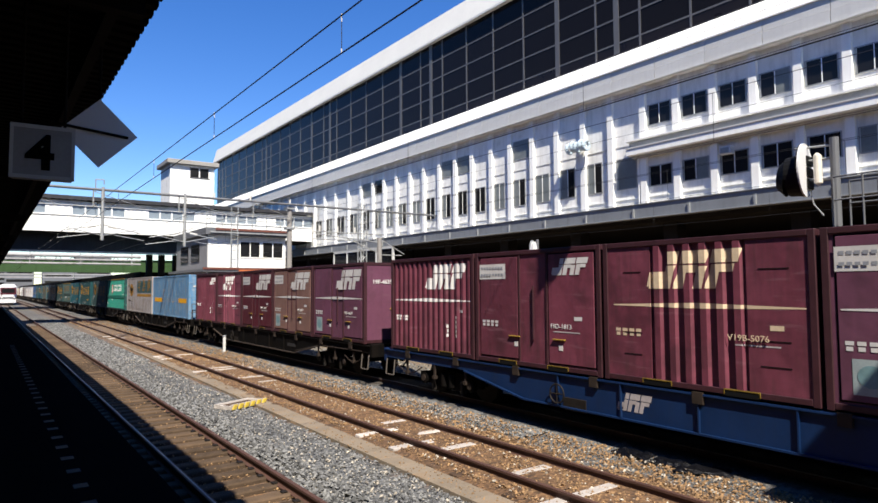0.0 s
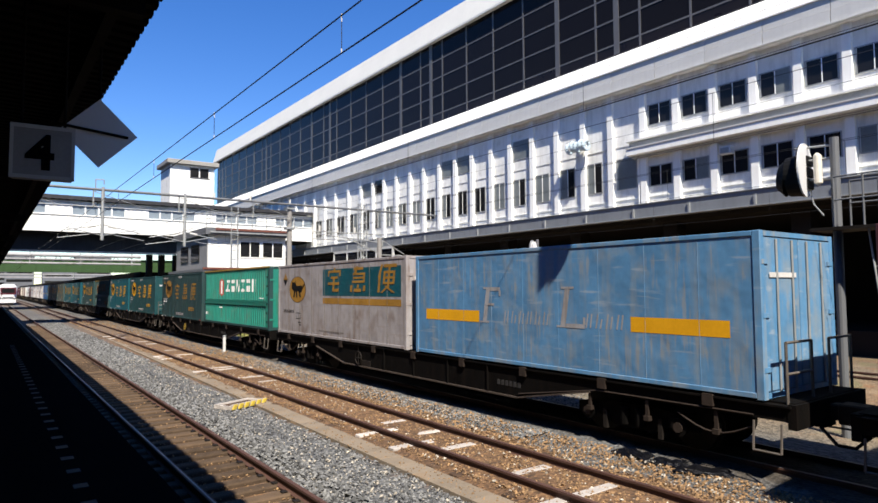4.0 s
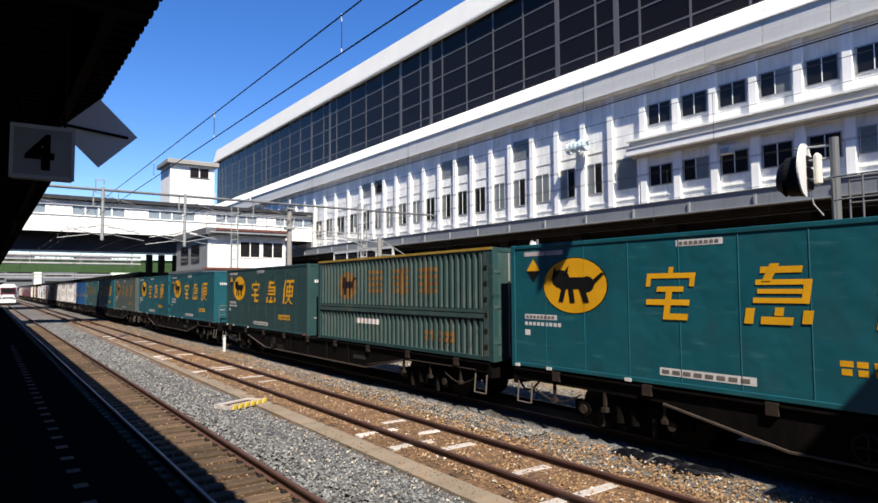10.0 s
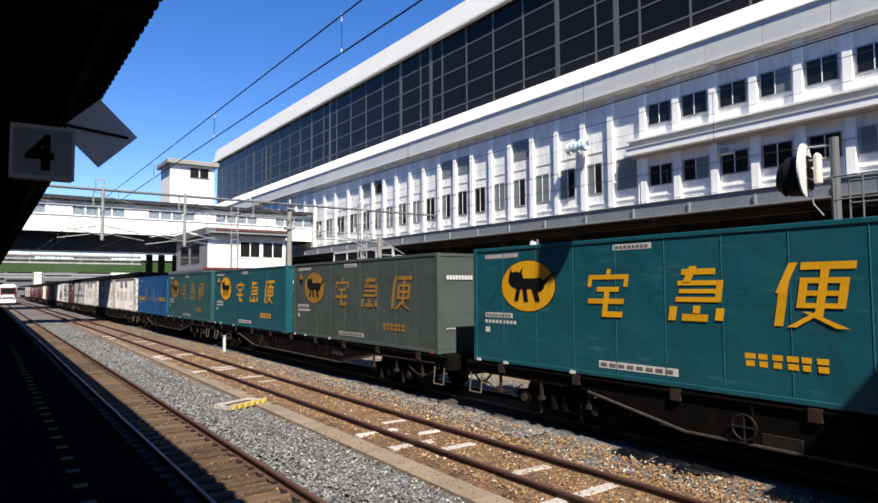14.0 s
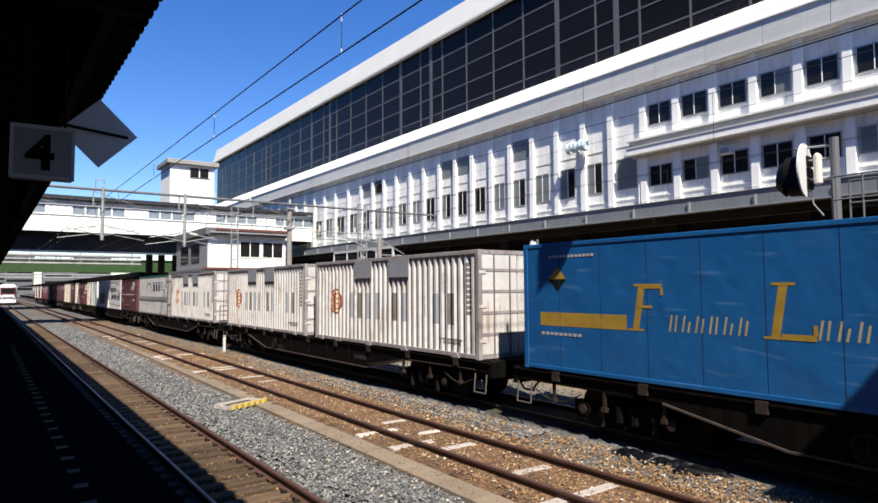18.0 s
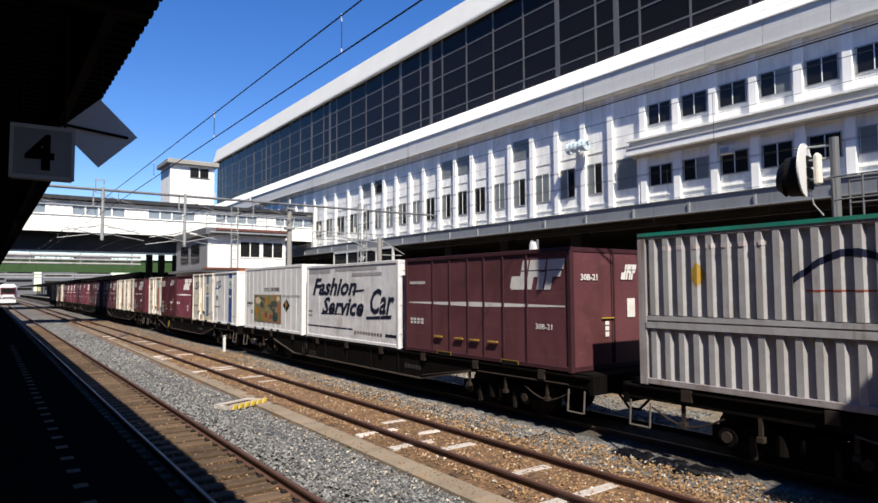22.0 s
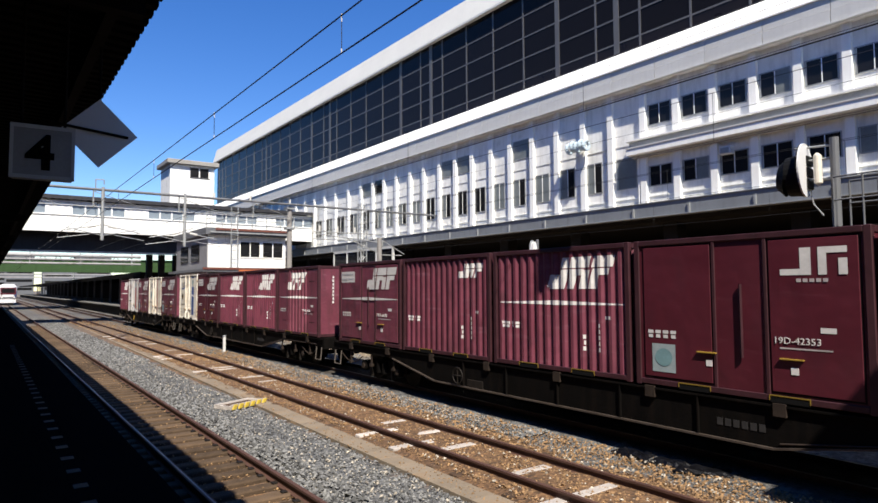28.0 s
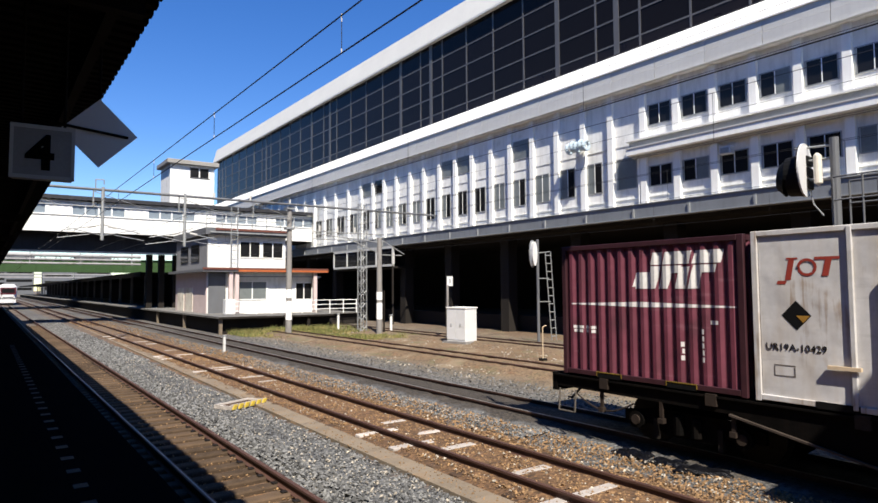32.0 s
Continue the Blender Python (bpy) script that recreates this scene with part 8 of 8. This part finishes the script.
# ---- wagons ----
def wagon(colour, length, label, u, rail=False, mark=False, wheel=False):
    """Flat container wagon: fish-bellied side sills, deck, two bogies, brake gear and couplers."""
    mat = M[colour]
    # black wagons get lighter lower flanges, as if catching the sun
    edge = mat if colour == "frame_blue" else M["flange"]
    w = thing("container_wagon", label, "wagon", group="wagons of the goods train")
    hl = length / 2 - 0.42
    key = (colour, round(length, 1))
    belly = [(-hl, 0.82), (-hl, DECK - 0.06), (hl, DECK - 0.06), (hl, 0.82), (hl - 3.6, 0.80), (hl - 5.6, 0.42), (-hl + 5.6, 0.42), (-hl + 3.6, 0.80)]
    for s in (-1, 1):
        x0, x1 = sorted((s * 1.19, s * 1.13))
        part("side_sill", cached(("side_sill", *key, s), lambda: prism(bmesh.new(), belly, "x", x0, x1), mat), None, w)
        x0, x1 = sorted((s * 1.24, s * 1.10))
        part("sill_flange", cached(("sill_flange", *key, s), lambda: prism(prism(bmesh.new(), [(-hl + 5.6, 0.40), (hl - 5.6, 0.40), (hl - 5.6, 0.43), (-hl + 5.6, 0.43)], "x", x0, x1),
                                   [(hl - 5.6, 0.40), (hl - 3.6, 0.78), (hl - 3.6, 0.81), (hl - 5.6, 0.43)], "x", x0, x1), edge), None, w)
        part("sill_slope", cached(("sill_slope", *key, s), lambda: prism(bmesh.new(), [(-hl + 5.6, 0.43), (-hl + 3.6, 0.81), (-hl + 3.6, 0.78), (-hl + 5.6, 0.40)], "x", x0, x1), edge), None, w)
        part("top_flange", cached(("top_flange", *key, s), lambda: boxes((x0, x1, -hl, hl, DECK - 0.06, DECK - 0.03)), mat), None, w)
        for k in range(9):
            y = -hl + 1.2 + k * (2 * hl - 2.4) / 8
            xx = sorted((s * 1.19, s * 1.25))
            part("deck_lock", cached(("deck_lock", s), lambda: boxes((xx[0], xx[1], -0.09, 0.09, DECK - 0.19, DECK - 0.005)), M["lock_iron"]), None, w, at=pose(0, y, 0))
    part("deck", cached(("deck", *key), lambda: boxes((-1.1, 1.1, -hl, hl, DECK - 0.05, DECK)), mat), None, w)
    part("centre_sill", cached(("centre_sill", *key), lambda: boxes((-0.2, 0.2, -hl, hl, 0.62, DECK - 0.05)), mat), None, w)
    for s in (-1, 1):
        part("end_sill", cached(("end_sill", *key, s), lambda: boxes((-1.2, 1.2, s * hl - 0.06, s * hl + 0.06, 0.72, DECK - 0.01)), mat), None, w)
        cp = part("coupler", cached(("coupler", s), lambda: boxes((-0.12, 0.12, -0.2 if s > 0 else -0.42, 0.42 if s > 0 else 0.2, 0.74, 0.98), (-0.17, 0.17, 0.22 if s > 0 else -0.45, 0.45 if s > 0 else -0.22, 0.70, 1.0), bevel=0.02), M["iron"]),
                  None, w, at=pose(0, s * hl, 0))
        part("air_hose", cached(("air_hose", s), lambda: tubes([((-0.4, 0, 0.75), (-0.42, s * 0.3, 0.45)), ((-0.42, s * 0.3, 0.45), (-0.3, s * 0.5, 0.42))], 0.025, 6), M["black"]), None, w, at=pose(0, s * hl, 0))
        for sx in (-1, 1):
            part("foot_step", cached(("foot_step", sx), lambda: tubes([((sx * 1.2, -0.2, 0.78), (sx * 1.24, -0.2, 0.36)), ((sx * 1.2, 0.2, 0.78), (sx * 1.24, 0.2, 0.36)), ((sx * 1.24, -0.2, 0.36), (sx * 1.24, 0.2, 0.36))], 0.018, 6),
                                         M["grease"]), None, w, at=pose(0, s * (hl - 0.3), 0))
        bog = part("bogie", cached(("bogie",), lambda: boxes((-0.9, 0.9, -0.25, 0.25, 0.5, 0.72), bevel=0.02), M["frame_black"]), None, w, at=pose(0, s * (hl - 2.75), 0))
        for sx in (-1, 1):
            def side():
                bm = bmesh.new()
                prism(bm, [(-1.25, 0.38), (-1.25, 0.56), (-0.55, 0.66), (0.55, 0.66), (1.25, 0.56), (1.25, 0.38), (0.7, 0.38), (0.42, 0.24), (-0.42, 0.24), (-0.7, 0.38)], "x", min(sx * 0.92, sx * 1.02), max(sx * 0.92, sx * 1.02))
                for y in (-0.95, 0.95):
                    tube(bm, (sx * 1.0, y, 0.43), (sx * 1.12, y, 0.43), 0.15, 12)
                for y in (-0.16, 0.16):
                    tube(bm, (sx * 1.04, y, 0.30), (sx * 1.04, y, 0.60), 0.09, 10)
                return bm
            part("side_frame", cached(("side_frame", sx), side, M["frame_black"]), None, bog)
            for y in (-0.95, 0.95):
                part("axle_cap", cached(("axle_cap", sx), lambda: tubes([((sx * 1.12, 0, 0.43), (sx * 1.15, 0, 0.43))], 0.085, 10), M["lock_iron"]), None, bog, "scuffed axle cap", at=pose(0, y, 0))
            part("brake_hanger", cached(("brake_hanger", sx), lambda: boxes((sx * 1.05 - 0.04, sx * 1.05 + 0.04, -0.04, 0.04, 0.16, 0.5)), M["iron"]), None, bog, at=pose(0, -0.58, 0))
            part("brake_hanger", CACHE[("brake_hanger", sx)], None, bog, at=pose(0, 0.58, 0))
        for y in (-0.95, 0.95):
            ws = part("wheelset", cached(("wheelset",), wheelset_bm, M["iron"]), None, bog, at=pose(0, y, 0.43))
            WHEELSETS.append((ws, u, s * (hl - 2.75) + y, y))
    for s in (-1, 1):
        hw = part("brake_wheel", cached(("brake_wheel", s, wheel), lambda: ring(tubes([((s * 1.27, -0.18, 0), (s * 1.27, 0.18, 0)), ((s * 1.27, 0, -0.18), (s * 1.27, 0, 0.18)), ((s * 1.18, 0, 0), (s * 1.30, 0, 0))], 0.013, 6),
                                         (s * 1.27, 0, 0), 0.185, 0.016, "x", 20, 6), M["dull_yellow" if wheel else "iron"]), None, w, "yellow hand-brake wheel" if wheel else "", at=pose(0, hl - 6.6 if s < 0 else -hl + 6.6, 0.66))
        part("air_tank", cached(("air_tank", s), lambda: tubes([((s * 0.85, -0.7, 0.55), (s * 0.85, 0.7, 0.55))], 0.2, 12), M["frame_black"]), None, w, at=pose(0, s * 1.5, 0))
        part("brake_box", cached(("brake_box", s), lambda: boxes((min(s * 1.0, s * 1.2), max(s * 1.0, s * 1.2), -0.3, 0.3, 0.36, 0.62), bevel=0.02), M["iron"]), None, w, at=pose(0, -2.6 * s, 0))
    if rail:
        rows = []
        for x in (-1.1, 1.1):
            rows += [((x, 0, DECK - 0.05), (x, 0, DECK + 0.85))]
        rows += [((-1.1, 0, DECK + 0.85), (-0.3, 0, DECK + 0.85)), ((-1.1, 0, DECK + 0.4), (-0.3, 0, DECK + 0.4)), ((-0.3, 0, DECK + 0.85), (-0.3, 0, DECK)), ((0.3, 0, DECK + 0.85), (1.1, 0, DECK + 0.85)), ((0.3, 0, DECK + 0.85), (0.3, 0, DECK))]
        for k, (p, q) in enumerate(rows):
            part("railing_bar", cached(("railing_bar", k), lambda: tubes([(p, q)], 0.022, 6), M["grease"]), None, w, "rusty end railing", at=pose(0, -hl + 0.05, 0))
    if mark:
        bm = bmesh.new()
        for poly in emblem(0, 0.56, 0.75, 0.32):
            bm.faces.new([bm.verts.new((-1.196, 1.6 - a, h)) for a, h in poly])
        part("emblem", bm, M["dim_mark"], w, "pale block emblem")
    if mark:
        letters("104-153", 0.21, M["dim_mark"], w, Matrix(((0, 0, -1, -1.197), (-1, 0, 0, -2.9), (0, 1, 0, 0.60), (0, 0, 0, 1))), squeeze=1.15)
    for k in range(0 if mark else 6):
        part("number_bar", cached(("number_bar", mark), lambda: boxes((-1.197, -1.19, -0.045, 0.045, 0.62, 0.73)), M["dim_mark" if mark else "faint"]), None, w, at=pose(0, -3.35 - 0.13 * k, 0))
    # air pipe along the sill, hanging hoses and hooks near the ends
    for s in (-1, 1):
        part("air_pipe", cached(("air_pipe", s, round(hl, 2)), lambda: tubes([((s * 1.21, -hl + 0.5, 0.86), (s * 1.21, -hl + 3.4, 0.84)), ((s * 1.21, -hl + 3.4, 0.84), (s * 1.21, -hl + 5.5, 0.50))], 0.016, 5), M["lock_iron"]), None, w)
        for e in (-1, 1):
            def loop():
                pts = [Vector((s * 1.16, e * (hl - 0.5 - 0.16 * k), 0.70 - 0.22 * math.sin(math.pi * k / 8))) for k in range(9)]
                return tubes(list(zip(pts, pts[1:])), 0.016, 5)
            part("cable_loop", cached(("cable_loop", s, e, round(hl, 2)), loop, M["lock_iron"]), None, w)
            for k in range(3):
                part("hanger_hook", cached(("hanger_hook", s), lambda: boxes((s * 1.17 - 0.02, s * 1.17 + 0.02, -0.03, 0.03, 0.50, 0.82), (s * 1.17 - 0.05, s * 1.17 + 0.05, -0.05, 0.05, 0.46, 0.54)), M["lock_iron"]), None, w,
                     at=pose(0, e * (hl - 1.1 - 1.25 * k), 0))
    for k in range(5):
        part("sill_rib", cached(("sill_rib", colour), lambda: boxes((-1.235, -1.19, -0.012, 0.012, 0.44, DECK - 0.07)), mat), None, w, at=pose(0, -3.0 + 1.5 * k, 0))
    RUNNING.append((w, u, 0.0))
    return w


def wheelset_bm():
    bm = bmesh.new()
    for s in (-1, 1):
        x = s * 0.56
        tube(bm, (x - 0.06, 0, 0), (x + 0.06, 0, 0), 0.43, 20)
        tube(bm, (x - s * 0.09, 0, 0), (x - s * 0.05, 0, 0), 0.46, 20)
    tube(bm, (-0.98, 0, 0), (0.98, 0, 0), 0.08, 8)
    return bm


def load(c, u0):
    """Puts a container on its wagon: u0 is the place of its near end along the train."""
    RUNNING.append((c.ob, u0 + c.length / 2, DECK))


def build_train():
    GAP = [-4.35, 15.66, 35.6, 55.45, 75.6, 95.6, 115.9, 136.15, 156.1, 175.55, 195.73, 216.1, 236.25, 256.28, 277.2, 297.55, 317.5, 337.36]
    names = "black flat container wagon, grimy, loaded with containers"
    for k in range(17):
        blue = k == 0
        wagon("frame_blue" if blue else "frame_black", GAP[k + 1] - GAP[k], "blue flat container wagon with fish-bellied sills" if blue else names, (GAP[k] + GAP[k + 1]) / 2,
              rail=k in (2, 4, 6, 8, 10), mark=blue, wheel=k in (3, 12, 16))

    def five(k, start, end, makers):
        step = (end - start) / 5
        for n, c in enumerate(makers):
            load(c, start + n * step + (step - c.length) / 2)

    five(0, -3.6, 14.93, [door12("maroon", "19D-1180"), door12("purple", "19D-2204", panel=True, big=False, sticker=True, label="purplish freight container with white notice panel"),
                          mid12("maroon", "V19B-5076", mark="tan_mark"), door12("maroon", "19D-1813", big=False, line=False, panel=True), ribbed12("maroon", "19F-3402")])
    five(1, 16.39, 34.88, [door12("purple", "19F-4639", sticker=True, label="purplish maroon freight container with side door"),
                           door12("brownish", "19F-6617", panel=True, sticker=True, label="faded brown freight container with white notice panel"),
                           door12("crimson", "V19C-7607", panel=True, seams=(0.37, 0.58)), mid12("maroon", "V19B-5074"), ribbed12("maroon", "19G-16669", big=False, line=False)])
    load(liner30("sky_blue", "faded blue long container with yellow side bands", "faded"), 36.33)
    load(courier30("silver", "panel", dull=True, label="dirty silver long container with teal panel and amber oval", panel=True, number="UV52A-38010"), 45.85)
    load(wing30("emerald", "emerald green corrugated long container with white strokes", "letters"), 55.86)
    load(courier30("dark_green", "strokes", dull=True, label="grimy dark green long container with faded amber strokes", number="UV51A-35073"), 65.45)
    load(courier30("deep_teal", "strokes", label="deep teal long container with amber oval and strokes", hazard=False), 76.56)
    load(courier30("teal", "strokes", label="teal long container with amber oval and strokes"), 86.2)
    load(wing30("olive", "dusty olive corrugated long container with faded amber marks", "oval"), 95.85)
    load(courier30("dark_green", "strokes", label="dark green long container with amber oval and strokes"), 105.8)
    load(courier30("teal", "strokes", label="teal long container with amber oval and strokes"), 116.86)
    load(courier30("teal", "strokes", label="teal long container with amber oval and strokes", hazard=False), 126.42)
    load(courier30("drab", "strokes", dull=True, label="brownish green faded long container with dull amber strokes"), 136.9)
    load(courier30("teal", "strokes", label="bright teal long container with amber oval and strokes"), 146.68)
    load(courier30("dull_teal", "strokes", dull=True, label="worn teal long container with faded amber strokes"), 156.35)
    load(liner30("blue", "blue long container with yellow band and pale strokes", "fresh"), 165.75)
    load(white30("weathered white corrugated long container with grey patches", 8.78), 176.3)
    load(white30("rust-stained white corrugated long container with red seal", 8.76), 185.95)
    load(white30("stained white corrugated long container with barred doors", 8.95), 196.78)
    load(wing30("grey", "grey corrugated long container with dark strokes and green roof edge", "blocks"), 206.3)
    load(maroon20(), 216.9)
    load(service20(), 223.15)
    load(cool20(), 229.6)
    five(12, 236.68, 255.45, [cream12("clean_white", "royal", "swoosh", "clean white freight container with a blue upright stripe", True, True, bands=(0.05, 0.68, 0.775, 0.88)),
                              cream12("cream", "faded_royal", "swoosh", "stained cream freight container with a faded blue upright stripe", bands=(0.12, 0.60, 0.69, 0.78)), ribbed12("maroon", "19G-5808"),
                              door12("crimson", "19G-16768", panel=True, big=False, line=False, sticker=True), cream12("cream", "red", "swoosh", "stained cream freight container with a red upright stripe")])
    five(13, 257.03, 276.3, [door12("crimson", "19D-38628", panel=True, sticker=True), cream12("cream", "red", "plain", "cream freight container with red stripe and hazard diamond", diamond=True),
                             cream12("cream", "red", "swoosh", "cream freight container with red swoosh and stripe"), door12("maroon", "19D-2911", panel=True), door12("maroon", "19D-3077")])
    five(14, 278.06, 296.82, [door12("purple", "19D-12350", panel=True, sticker=True, label="purplish maroon freight container with side door"),
                              door12("crimson", "19D-42353", device=False, line=False, sticker=True, label="fresh dark maroon freight container with small white device"),
                              ribbed12("maroon", "19F-2288"), ribbed12("maroon", "19G-9014", big=False, line=False), door12("maroon", "19D-6630", panel=True)])
    five(15, 298.25, 317.1, [mid12("maroon", "V19B-5870"), ribbed12("maroon", "19G-4410"), ribbed12("maroon", "19G-17641"), door12("crimson", "V19C-1796", panel=True),
                             cream12("cream", "royal", "swoosh", "cream freight container with blue stripe and hazard diamond", diamond=True)])
    five(16, 318.0, 336.78, [door12("maroon", "19D-2140", panel=True, sticker=True), cream12("cream", "red", "narrow", "cream freight container with narrow red stripe"),
                            door12("maroon", "19G-7841", panel=True, sticker=True), cream12("white", "red", "plain", "grey-white freight container with red device and hazard diamond", diamond=True, number="UR19A-10429"),
                            ribbed12("maroon", "19G-5319")])


build_train()


def motions():
    times = [float(t) for t in range(33)]
    for ob, u, z in RUNNING:
        walk(ob, [(t, pose(XC, u - travelled(t), z)) for t in times])
    # wheels roll while their wagon passes the camera
    for ws, u, off, y in WHEELSETS:
        steps = [k / 30 for k in range(0, 961) if 0.0 < u + off - travelled(k / 30) < 34.0]
        s0 = travelled(steps[0]) if steps else 0.0
        rows = [(0.0, pose(0, y, 0.43))]
        last = 0.0
        for t in steps:
            last = math.degrees((travelled(t) - s0) / 0.43)
            if t > 0:
                rows.append((t, pose(0, y, 0.43, last, 0, 0)))
        if rows[-1][0] < 32.0:
            rows.append((32.0, pose(0, y, 0.43, last, 0, 0)))
        walk(ws, rows)


motions()
